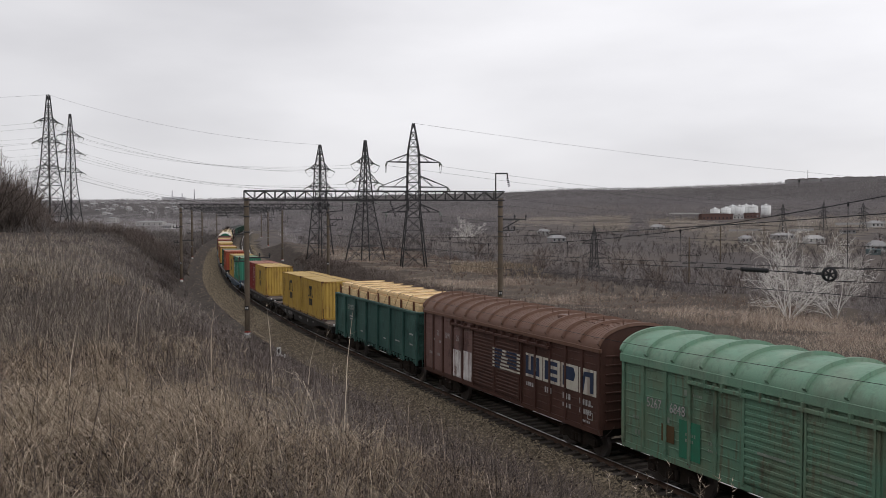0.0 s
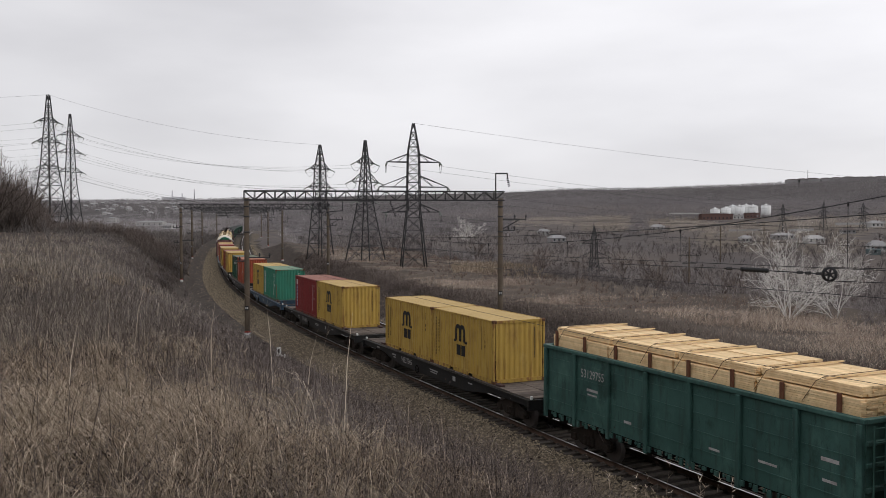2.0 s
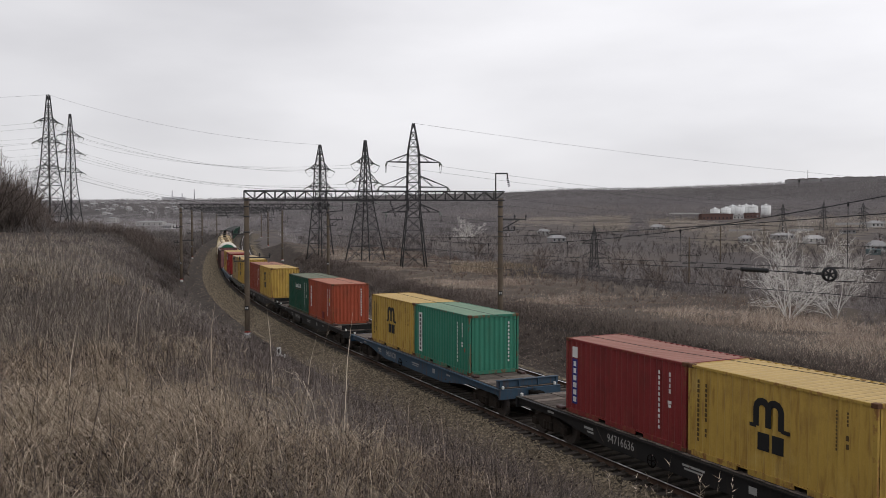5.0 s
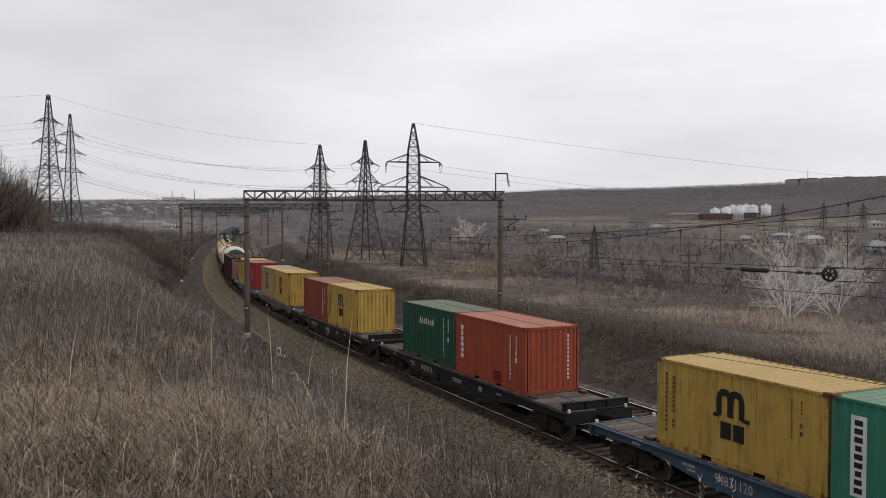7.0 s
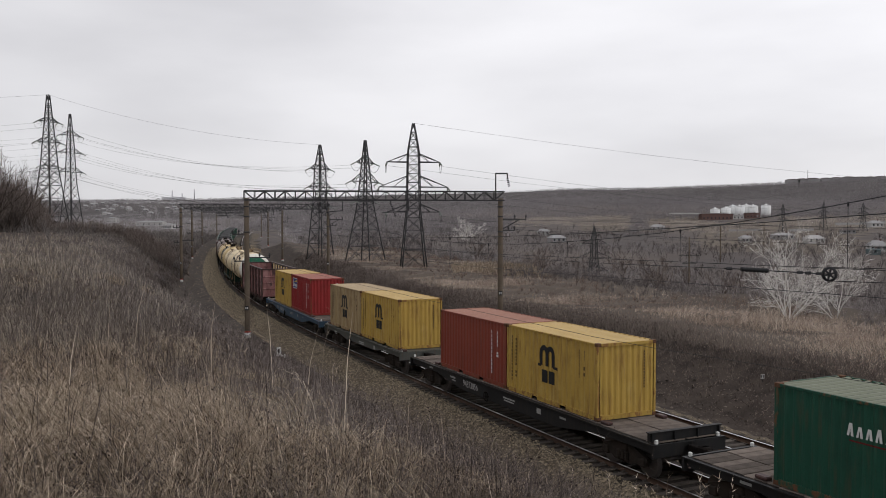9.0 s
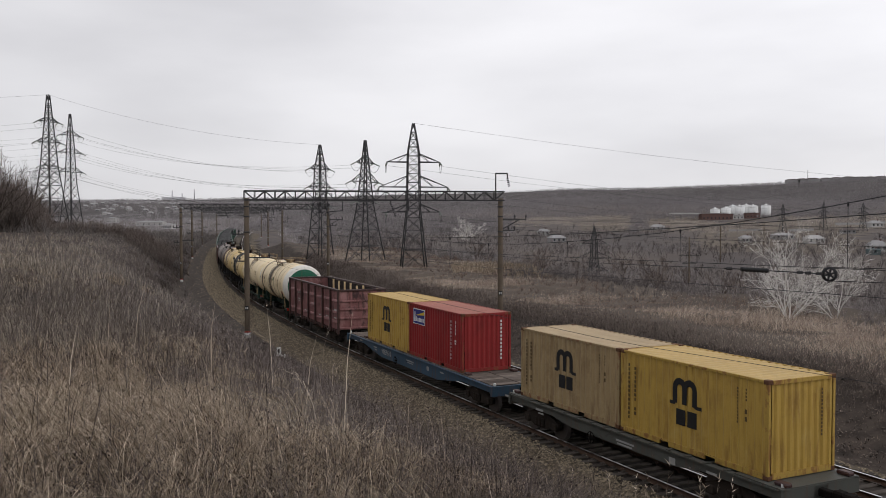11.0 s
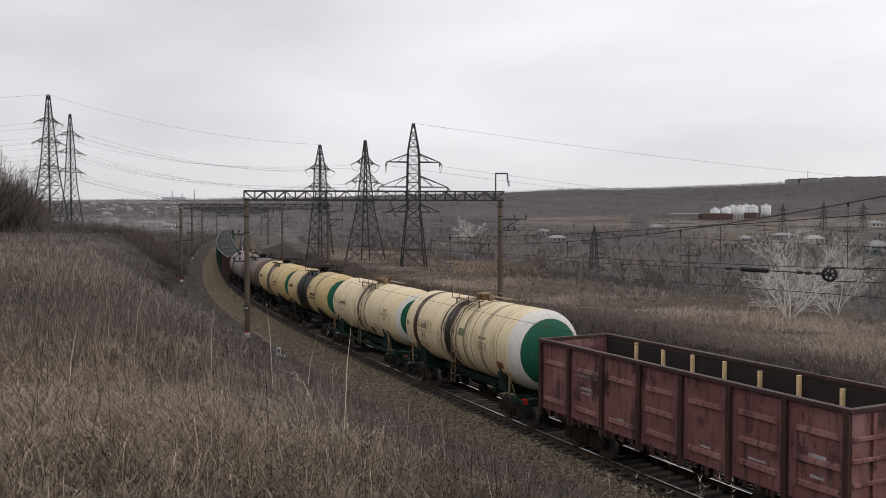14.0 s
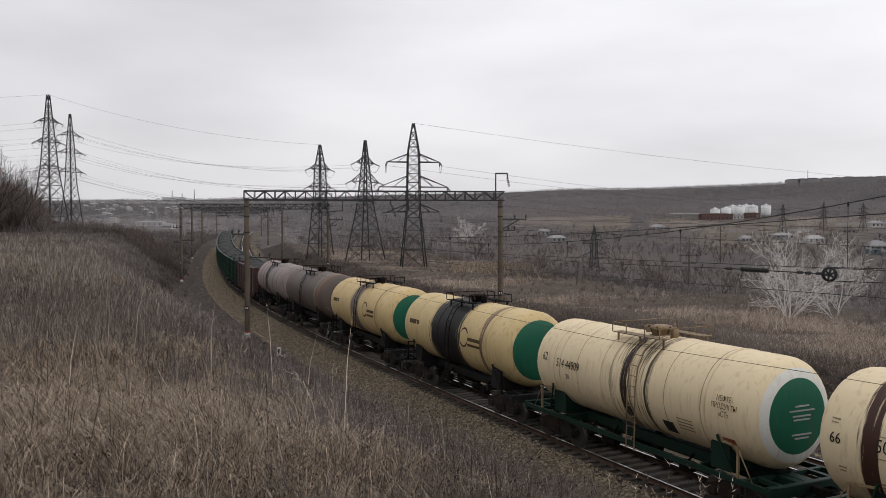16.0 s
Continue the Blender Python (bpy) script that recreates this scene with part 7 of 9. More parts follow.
def pylon(x, y, height, foot, turn, arms, z=None, shape=((0, 1.0), (0.42, 0.46), (0.80, 0.38), (1.0, 0.06)), strings=1.0, label="dark steel lattice power pylon", spread_arm=1.0, thick=1.0):
    base = float(land(np.array([x]), np.array([y]))[0]) if z is None else z
    p = thing("power_pylon", label, "pylon", "lattice power pylons", m=pose(x, y, base - 0.3, 0, 0, turn))
    half = foot / 2

    def w(h):
        return half * np.interp(h / height, [a for a, _ in shape], [b for _, b in shape])

    levels = [0, 0.14, 0.27, 0.36, 0.42, 0.48, 0.54, 0.60, 0.66, 0.72, 0.78, 0.84, 0.89, 0.94, 1.0]
    for i in (-1, 1):
        for j in (-1, 1):
            bm = bmesh.new()
            rings = []
            for a in levels:
                wa, q = w(a * height), 0.072 * thick
                rings.append([(i * wa + u * q, j * wa + v * q, a * height) for u, v in ((-1, -1), (1, -1), (1, 1), (-1, 1))])
            ring_tube(bm, rings)
            part("leg", bm, M_STEEL, p)
    bm = bmesh.new()
    for a, b in zip(levels, levels[1:]):
        wa, wb = w(a * height), w(b * height)
        za, zb = a * height, b * height
        for u, v in (((-1, -1), (1, -1)), ((1, -1), (1, 1)), ((1, 1), (-1, 1)), ((-1, 1), (-1, -1))):
            bar(bm, (u[0] * wa, u[1] * wa, za), (v[0] * wb, v[1] * wb, zb), 0.062 * thick)
            bar(bm, (v[0] * wa, v[1] * wa, za), (u[0] * wb, u[1] * wb, zb), 0.062 * thick)
            if a > 0:
                bar(bm, (u[0] * wa, u[1] * wa, za), (v[0] * wa, v[1] * wa, za), 0.07 * thick)
    part("bracing", bm, M_STEEL, p)
    for k, reach in arms:
        z0 = k * height
        ww = w(z0)
        for sgn in (-1, 1):
            bm = bmesh.new()
            tip = (sgn * (ww + reach), 0, z0)
            for j in (-1, 1):
                bar(bm, (sgn * ww, j * ww, z0), tip, 0.12 * thick)
                bar(bm, (sgn * ww * 0.95, j * ww * 0.95, z0 + reach * 0.40), tip, 0.09 * thick)
                bar(bm, (sgn * (ww + reach * 0.5), j * ww * 0.5, z0), (sgn * ww * 0.95, j * ww * 0.95, z0 + reach * 0.40), 0.06 * thick)
            part("crossarm", bm, M_STEEL, p)
            for j in (-1, 1):
                bm = bmesh.new()
                e = (tip[0] + sgn * 0.15, j * strings, z0 - 0.45)
                for q in range(9):
                    t0, t1 = q / 9, (q + 0.55) / 9
                    a = Vector(tip).lerp(Vector(e), t0)
                    b = Vector(tip).lerp(Vector(e), t1)
                    rod(bm, a, b, 0.10, 6)
                part("insulator_string", bm, M_GLASSY, p)
            bm = bmesh.new()
            loop = [Vector((tip[0] + sgn * 0.15, q * strings, z0 - 0.45 - 1.0 * (1 - q * q))) for q in np.linspace(-1, 1, 8)]
            for a, b in zip(loop, loop[1:]):
                rod(bm, a, b, 0.025, 4)
            part("jumper_cable", bm, M_WIRE, p)
    return p


def span(a, b, sag, label="thin grey power line conductor in the sky", r=0.013):
    wire("power_line", [a, b], r, sag, label, 18)


def make_pylons():
    ends = {}
    slim = ((0, 1.0), (0.56, 0.48), (0.78, 0.42), (1.0, 0.06))
    broad = ((0, 1.0), (0.45, 0.43), (0.655, 0.28), (0.81, 0.185), (1.0, 0.045))
    for key, x, y, top, foot, turn, shape, ar, label in (
            ("a", -3.89, 113, 20.69, 3.3, 8, ((0, 1.0), (0.42, 0.52), (0.80, 0.45), (1.0, 0.07)), ((9.06, 2.6), (12.34, 3.7), (15.61, 2.7)), "dark steel lattice power pylon with three crossarms"),
            ("b", -12.11, 134, 20.42, 4.6, 62, broad, ((10.9, 1.8), (13.97, 3.2), (16.95, 2.0)), "dark broad-footed steel lattice power pylon"),
            ("c", -21.17, 148, 20.98, 3.3, 60, slim, ((10.4, 1.8), (13.67, 2.3), (16.85, 2.0)), "slim dark steel lattice power pylon"),
            ("d", -69.6, 152, 30.1, 4.9, 68, ((0, 1.0), (0.475, 0.43), (0.66, 0.31), (1.0, 0.07)), ((17.6, 0.8), (21.8, 1.9), (25.4, 1.7)), "dark broad-footed power pylon among bushes"),
            ("e", -84.0, 194, 31.9, 4.4, 66, ((0, 1.0), (0.5, 0.38), (0.78, 0.25), (1.0, 0.06)), ((18.9, 2.6), (23.2, 2.6), (27.1, 2.4)), "slim grey power pylon among bushes"),
            ("f", 55.0, 312, 5.9, 4.2, 12, slim, ((-10.4, 4.0), (-5.7, 5.6), (-0.4, 4.0)), "dark steel lattice power pylon in the valley")):
        base = float(land(np.array([x]), np.array([y]))[0]) - 0.3
        h = top - base
        ar = [((z - base) / h, reach) for z, reach in ar]
        pylon(x, y, h, foot, turn, ar, shape=shape, label=label, thick=1.3 if key == "f" else 1.0)
        c, q = math.cos(radians(turn)), math.sin(radians(turn))
        for i, (k, reach) in enumerate(ar):
            for sgn in (-1, 1):
                w = sgn * (reach + foot * 0.2)
                ends[key, i, sgn] = Vector((x + c * w, y + q * w, base + k * h - 0.5))
        ends[key, "top"] = Vector((x, y, base + h))
    for i in range(3):
        for sgn in (-1, 1):
            span(ends["d", i, sgn], ends["c", i, sgn], 2.2)
            span(ends["e", i, sgn], ends["b", i, sgn], 2.6)
            span(ends["d", i, sgn], ends["d", i, sgn] + Vector((-170, 15, 4)), 4.5)
            span(ends["e", i, sgn], ends["e", i, sgn] + Vector((-190, 10, 5)), 5.0)
            span(ends["a", i, sgn], ends["a", i, sgn] + Vector((300, 130, 2)), 9.0)
            span(ends["f", i, sgn], ends["f", i, sgn] + Vector((320, 60, 0)), 7.0)
    span(ends["d", "top"], ends["c", "top"], 1.6)
    span(ends["a", "top"], ends["a", "top"] + Vector((300, 130, 2)), 8.0)
    span(ends["d", "top"], ends["d", "top"] + Vector((-170, 15, 4)), 3.0)
    for px, d in ((1385, 640), (1457, 650), (1527, 620)):
        pylon((px - 784) / 1517.5 * d, d, 21.0, 4.4, 20, ((0.45, 4.2), (0.62, 4.6), (0.79, 3.4)), label="distant steel lattice power pylon", thick=1.5)
    # single concrete line poles in the valley
    for px, d, h in ((1220, 270, 21.0), (1275, 420, 18.0), (1352, 450, 18.0)):
        x = (px - 784) / 1517.5 * d
        g = float(land(np.array([x]), np.array([d]))[0])
        p = thing("line_pole", "tall grey concrete line pole with short crossarms", "pole", "concrete line poles")
        bm = bmesh.new()
        mast(bm, x, d, g - 0.5, g + h, 0.30, 0.20)
        part("shaft", bm, M_MAST, p)
        for k, w in ((0.86, 2.2), (0.72, 3.2), (0.60, 2.2)):
            bm = bmesh.new()
            bar(bm, (x - w, d, g + h * k), (x + w, d, g + h * k), 0.14)
            bar(bm, (x - w, d, g + h * k), (x, d, g + h * k + 1.0), 0.08)
            bar(bm, (x + w, d, g + h * k), (x, d, g + h * k + 1.0), 0.08)
            part("crossarm", bm, M_STEEL, p)
# ---- dry winter plants ----
V_GRASS = plant("dry_hillside_grass", [(0.0726, 0.0567, 0.0476), (0.119, 0.0935, 0.0779), (0.178, 0.141, 0.115), (0.238, 0.19, 0.151), (0.317, 0.26, 0.205)])
V_TUFT = plant("golden_dead_grass", [(0.0722, 0.0556, 0.0426), (0.137, 0.105, 0.078), (0.224, 0.173, 0.126), (0.326, 0.257, 0.19), (0.492, 0.405, 0.311), (0.224, 0.186, 0.131)])
V_MAT = plant("matted_dry_grass", [(0.0397, 0.0301, 0.0238), (0.102, 0.0776, 0.0596), (0.187, 0.143, 0.105), (0.273, 0.216, 0.157), (0.374, 0.318, 0.249)])
V_WEED = plant("dark_dry_weeds", [(0.0237, 0.019, 0.0177), (0.051, 0.0408, 0.0374), (0.0957, 0.0775, 0.0713), (0.143, 0.119, 0.11), (0.217, 0.187, 0.169)])
V_SLOPE = plant("slope_weeds_grey", [(0.0255, 0.0204, 0.0187), (0.051, 0.0408, 0.0374), (0.085, 0.0697, 0.0638), (0.128, 0.105, 0.0969), (0.212, 0.18, 0.165)])
V_BROW = plant("brow_weeds_grey", [(0.039, 0.0342, 0.0317), (0.0915, 0.0793, 0.0732), (0.159, 0.138, 0.126), (0.238, 0.206, 0.187), (0.378, 0.329, 0.293)])
# Far-town haze is mixed into these tree greys as paler base colours.
V_TOWN = plant("town_trees_hazed", [(0.246, 0.231, 0.235), (0.302, 0.284, 0.29), (0.37, 0.351, 0.357)], patch=0.004, swing=0.45)
V_SEED = plant("seed_heads", [(0.03, 0.023, 0.021), (0.06, 0.046, 0.041), (0.11, 0.088, 0.08)])
V_LITTER = plant("bank_litter", [(0.036, 0.028, 0.0248), (0.08, 0.0616, 0.0528), (0.136, 0.104, 0.0896), (0.24, 0.192, 0.16)])
V_REED = plant("pale_reeds", [(0.167, 0.126, 0.104), (0.276, 0.213, 0.173), (0.418, 0.334, 0.269), (0.626, 0.527, 0.434)], patch=0.12, swing=0.4)
V_STALK = plant("pale_dry_stalks", [(0.255, 0.2, 0.157), (0.391, 0.315, 0.246), (0.561, 0.476, 0.383)])
V_PALEGRASS = plant("pale_brow_grass", [(0.10, 0.084, 0.07), (0.19, 0.162, 0.132), (0.30, 0.258, 0.21), (0.45, 0.395, 0.325)])
V_TWIG = plant("bare_twigs", [(0.0612, 0.049, 0.0438), (0.102, 0.0826, 0.0744), (0.154, 0.125, 0.11), (0.204, 0.172, 0.151)])
V_THICKET = plant("grey_bare_thicket", [(0.062, 0.054, 0.051), (0.115, 0.102, 0.096), (0.17, 0.152, 0.143), (0.24, 0.217, 0.205)])
V_BUSH = plant("reddish_bare_bushes", [(0.0774, 0.0561, 0.0484), (0.135, 0.101, 0.0871), (0.204, 0.155, 0.133), (0.29, 0.232, 0.194)])
V_WOOD = plant("valley_bare_woods", [(0.062, 0.054, 0.053), (0.12, 0.106, 0.103), (0.18, 0.160, 0.156), (0.29, 0.261, 0.253)], patch=0.045, swing=0.55)
# Hill forest paled and turned purple-grey to carry the distance haze.
V_FOREST = plant("hill_hazed_forest", [(0.185, 0.170, 0.172), (0.215, 0.199, 0.201), (0.25, 0.232, 0.234)], patch=0.006, swing=0.45)
# Dry grass colours greyed, their blue raised, to take in the valley haze.
V_MEADOW = plant("hazed_meadow_grass", [(0.26, 0.226, 0.198), (0.338, 0.296, 0.26), (0.416, 0.369, 0.325)], patch=0.012, swing=0.4)
V_PALE_BARK = material("pale_grey_bark", (0.66, 0.631, 0.595), 0.9, tint=(0.434, 0.406, 0.377), amount=0.5, scale=4, fine=30, bump=0.3)
M_TRUNK = material("dark_bark", (0.048, 0.0384, 0.0336), 0.9, amount=0.4, bump=0.4)
RNG = np.random.default_rng(7)


def sideways(m, w):
    a = RNG.uniform(0, math.pi, m)
    return np.stack([np.cos(a), np.sin(a), np.zeros(m)], 1) * (np.broadcast_to(w, m) / 2)[:, None]


class Strips:
    """Gathers straight twigs and bent tapering blades into one mesh."""

    def __init__(self):
        self.v, self.f, self.n = [], [], 0

    def put(self, verts, pattern):
        m, k = verts.shape[:2]
        self.v.append(verts.reshape(-1, 3))
        self.f.append((self.n + np.arange(m)[:, None, None] * k + np.array(pattern)[None]).reshape(-1, 3))
        self.n += m * k

    def tri(self, p0, p1, w):
        side = sideways(len(p0), w)
        self.put(np.stack([p0 - side, p0 + side, p1], 1), [[0, 1, 2]])

    def add(self, p0, p1, p2, w, thick_mid=0.75):
        side = sideways(len(p0), w)
        self.put(np.stack([p0 - side, p0 + side, p1 - side * thick_mid, p1 + side * thick_mid, p2], 1), [[0, 1, 3], [0, 3, 2], [2, 3, 4]])

    def curve(self, pts, w):
        """Blades through k points each, pts n x k x 3."""
        m, k = pts.shape[:2]
        side = sideways(m, w)
        v, f = [], []
        for i in range(k - 1):
            t = 1 - 0.55 * i / (k - 1)
            v += [pts[:, i] - side * t, pts[:, i] + side * t]
        v.append(pts[:, -1])
        for i in range(k - 2):
            f += [[2 * i, 2 * i + 1, 2 * i + 3], [2 * i, 2 * i + 3, 2 * i + 2]]
        f.append([2 * k - 4, 2 * k - 3, 2 * k - 2])
        self.put(np.stack(v, 1), f)

    def done(self, name, mat, label, category, kind="stuff"):
        return tagged(new(name, quick_mesh(name, np.concatenate(self.v), np.concatenate(self.f), mat)), label, category, kind=kind)


def scatter(n, r0, r1, a0=-30, a1=30, power=1.0):
    """Places thinning out with distance, within a fan in front of the standpoint."""
    u = RNG.uniform(0, 1, n)
    r = r0 * (r1 / r0) ** (u ** power)
    a = np.radians(RNG.uniform(a0, a1, n))
    return r * np.sin(a), r * np.cos(a), r


def clump(x, y, f=0.35, seed=0.0):
    return 0.5 + 0.5 * np.sin(x * f + 2.1 * np.sin(y * f * 0.7 + seed)) * np.cos(y * f * 1.1 + 1.7 * np.sin(x * f * 0.6 + seed))


def lay(x, y):
    """The direction in which the dead grass has been laid by wind and snow."""
    return -0.9 + 1.5 * np.sin(x * 0.7 + 1.1 * np.sin(y * 0.5)) + 0.9 * np.cos(y * 0.62 + x * 0.3)


def ground_at(x, y, sink=0.03):
    return np.stack([x, y, land(x, y) - sink], 1)


def blades(st, x, y, h, w, lean, droop=0.35, bent=True):
    n = len(x)
    p0 = ground_at(x, y)
    a = RNG.uniform(0, 2 * math.pi, n)
    l = h * lean * RNG.uniform(0.1, 1.0, n)
    d = np.stack([np.cos(a) * l, np.sin(a) * l, np.zeros(n)], 1)
    up = np.array([0, 0, 1.0])
    p1 = p0 + d * 0.4 + up * (h * 0.6)[:, None]
    p2 = p0 + d + up * (h * (1 - droop * RNG.uniform(0, 1, n)))[:, None]
    if bent:
        st.add(p0, p1, p2, w)
    else:
        st.tri(p0, p2, w)
    return p0, p1, p2


def arcs(st, p0, a, length, rise, w, k=5, curl=0.45):
    """Long blades that rise, arch over and hang; a: the way each one falls."""
    n = len(p0)
    c = RNG.uniform(curl, 1.02, n)
    sway = RNG.normal(0, 0.22, n) * length
    pts = []
    for t in np.linspace(0, 1, k):
        d = length * t ** 1.35
        s = sway * t * t
        pts.append(p0 + np.stack([np.cos(a) * d - np.sin(a) * s, np.sin(a) * d + np.cos(a) * s, rise * np.sin(math.pi * t * c)], 1))
    st.curve(np.stack(pts, 1), w)


def sprigs(st, p0, p1, p2, per, length, w):
    """Side twigs on given stems."""
    n = len(p0)
    ends = []
    for _ in range(per):
        t = RNG.uniform(0.3, 1.0, n)[:, None]
        q = p0 * (1 - t) ** 2 + 2 * p1 * t * (1 - t) + p2 * t * t
        d = RNG.normal(0, 1, (n, 3))
        d[:, 2] = np.abs(d[:, 2]) * 0.9 + 0.3
        d /= np.linalg.norm(d, axis=1)[:, None]
        e = q + d * (length * RNG.uniform(0.4, 1.0, n))[:, None]
        st.tri(q, e, w)
        ends.append(e)
    return ends


def seeds(st, at, size):
    """Small dark seed heads at given places."""
    n = len(at)
    up = RNG.normal(0, 0.25, (n, 3)) + np.array([0, 0, 1.0])
    up *= (size / np.linalg.norm(up, axis=1))[:, None]
    st.add(at - up * 0.6, at, at + up * 0.6, size, 1.3)


def hillside():
    def brow(x, y):
        """One on the grassy brow, falling to nought down the slope."""
        off = to_line(x, y)[1]
        at_foot = smooth(9.5, 6.0, np.hypot(x, y)) * smooth(0.9, -0.9, x)
        grey = smooth(-0.5, 0.6, x + 0.85 + 0.33 * (y - 5.3) + 0.5 * (clump(x, y, 1.6, 1.2) - 0.5)) * smooth(40, 20, np.hypot(x, y))
        return np.maximum(smooth(-14.0, -18.5, off + 3.0 * (clump(x, y, 0.45, 2.6) - 0.5)), 0.9 * at_foot) * (1 - 0.8 * grey)

    def weedy(x, y):
        """A belt where dark weeds stand thick over the grass."""
        r = np.hypot(x, y)
        return smooth(7.5, 10, r) * smooth(30, 18, r)

    def keep(x, y, extra=0.0):
        s, off = to_line(x, y)
        return off < -4.7 - 0.6 * clump(x, y, 0.8) + extra - 3.0 * smooth(30, 52, s) + 1.8 * smooth(88, 120, s)

    # tussocks: sheaves of long dead blades laid over one way
    st = Strips()
    x, y, r = scatter(1000, 3.4, 9.5, -29, 20)
    x2, y2, r2 = scatter(1500, 9.5, 48, -29, 10)
    x, y, r = np.concatenate([x, x2]), np.concatenate([y, y2]), np.concatenate([r, r2])
    k = keep(x, y, -5.0) & (RNG.uniform(0, 1, len(x)) < brow(x, y) * (1 - 0.45 * weedy(x, y))) & (clump(x, y, 1.05, 3.0) * 0.6 + clump(x, y, 0.4, 1.5) * 0.4 + RNG.uniform(-0.2, 0.2, len(x)) > 0.44 - 0.16 * smooth(7.0, 5.0, r))
    for a, b, q in zip(x[k], y[k], r[k]):
        n = int(150 * min(1, 8.0 / q)) + 20
        size = RNG.uniform(0.6, 1.25)
        g = RNG.normal(0, 0.085 * size, (2, n))
        flat = RNG.uniform(0, 1) < 0.6
        aim = lay(a, b) + RNG.normal(0, 0.3)
        az = np.where(RNG.uniform(0, 1, n) < (0.75 if flat else 0.25), aim + RNG.normal(0, 0.35, n), RNG.uniform(0, 2 * math.pi, n))
        arcs(st, ground_at(a + g[0], b + g[1]), az, size * RNG.uniform(0.12, 0.5, n), size * RNG.uniform(0.04, 0.15 if flat else 0.26, n), np.maximum(0.0030, q * 0.00044) * RNG.uniform(0.6, 1.5, n), 5 if q < 10 else 4, 0.62)
    for a, b, size in ((-2.56, 5.61, 1.5), (-2.77, 7.33, 1.7), (-1.57, 5.41, 1.5), (-1.9, 4.62, 1.3), (-1.3, 4.7, 1.2), (-3.36, 8.32, 1.7), (-3.41, 7.11, 1.5), (-1.12, 5.57, 1.2), (-2.21, 4.41, 1.3), (-3.42, 10.24, 1.8)):
        n = 420
        g = RNG.normal(0, 0.10 * size, (2, n))
        aim = lay(a, b)
        arcs(st, ground_at(a + g[0], b + g[1]), aim + RNG.normal(0, 0.4, n), size * RNG.uniform(0.15, 0.42, n), size * RNG.uniform(0.06, 0.20, n), RNG.uniform(0.003, 0.006, n), 6, 0.75)
    st.done("grass_tussocks", V_TUFT, "golden-brown tussocks of dead grass laid over by the wind", "grass")

    # a low tangle between them
    st = Strips()
    x, y, r = scatter(46000, 3.4, 60, -30, 30)
    k = keep(x, y, -2.0) & (RNG.uniform(0, 1, len(x)) < (0.16 + 0.84 * brow(x, y)) * (1 - 0.6 * weedy(x, y))) & (clump(x, y, 1.3, 0.6) + RNG.uniform(-0.3, 0.3, len(x)) > 0.30)
    x, y, r = x[k], y[k], r[k]
    x2, y2, r2 = scatter(9000, 3.6, 7.0, -30, 8)
    x, y, r = np.concatenate([x, x2]), np.concatenate([y, y2]), np.concatenate([r, r2])
    n = len(x)
    arcs(st, ground_at(x, y, 0.01), lay(x, y) + RNG.normal(0, 1.3, n), RNG.uniform(0.08, 0.40, n), RNG.uniform(0.02, 0.13, n), np.maximum(0.0045, r * 0.0005) * RNG.uniform(0.5, 1.6, n), 4)
    st.done("matted_grass", V_MAT, "low mat of bent straw-coloured dead grass", "grass")

    # thinner standing grass
    st = Strips()
    x, y, r = scatter(60000, 4.0, 150, -30, 26, 0.88)
    k = keep(x, y) & (RNG.uniform(0, 1, len(x)) < (0.2 + 0.8 * brow(x, y)) * (1 - 0.4 * weedy(x, y))) & (clump(x, y, 0.75, 0.5) + RNG.uniform(-0.35, 0.35, len(x)) > 0.42)
    x, y, r = x[k], y[k], r[k]
    h = RNG.uniform(0.06, 0.24, len(x)) * (0.5 + 0.8 * clump(x, y, 0.5)) * (1 + 0.5 * smooth(15, 40, r))
    blades(st, x, y, h, np.maximum(0.0028, r * 0.00040) * RNG.uniform(0.5, 1.4, len(x)), 1.7, 0.6)
    st.done("dry_grass", V_GRASS, "dry brown winter grass on the hillside", "grass")

    # paler taller grass on the crown of the hill
    st = Strips()
    x, y, r = scatter(15000, 9, 75, -30, -17, 0.9)
    k = (clump(x, y, 0.22, 1.7) * 0.6 + clump(x, y, 0.8, 0.4) * 0.4 + RNG.uniform(-0.25, 0.25, len(x)) > 0.30 + 0.5 * smooth(-0.47, -0.30, x / y))
    x, y, r = x[k], y[k], r[k]
    blades(st, x, y, RNG.uniform(0.2, 0.75, len(x)) * (0.6 + 0.6 * clump(x, y, 0.6)), np.maximum(0.004, r * 0.0004) * RNG.uniform(0.6, 1.4, len(x)), 0.8, 0.4)
    st.done("pale_brow_grass", V_PALEGRASS, "pale dry grass standing on the crown of the hill", "grass")

    # pale broken stems caught in the grass
    st = Strips()
    x, y, r = scatter(4200, 3.9, 17, -30, 24)
    k = keep(x, y) & (clump(x, y, 0.9, 2.4) + RNG.uniform(-0.3, 0.3, len(x)) > 0.35)
    x, y, r = x[k], y[k], r[k]
    blades(st, x, y, RNG.uniform(0.06, 0.40, len(x)), np.maximum(0.0034, r * 0.00042) * RNG.uniform(0.6, 1.3, len(x)), 1.0, 0.35)
    st.done("broken_stems", V_STALK, "pale broken stems caught in the dead grass", "grass")

    # branching weeds, close by with their side twigs and seed heads
    st, sd = Strips(), Strips()
    x, y, r = scatter(19000, 4.0, 24, -30, 31)
    off = to_line(x, y)[1]
    k = keep(x, y) & (clump(x, y, 0.5, 2.0) * 0.6 + 0.55 * smooth(-18.5, -14.5, off) + RNG.uniform(-0.3, 0.3, len(x)) > 0.53 - 0.33 * weedy(x, y))
    x, y, r = x[k], y[k], r[k]
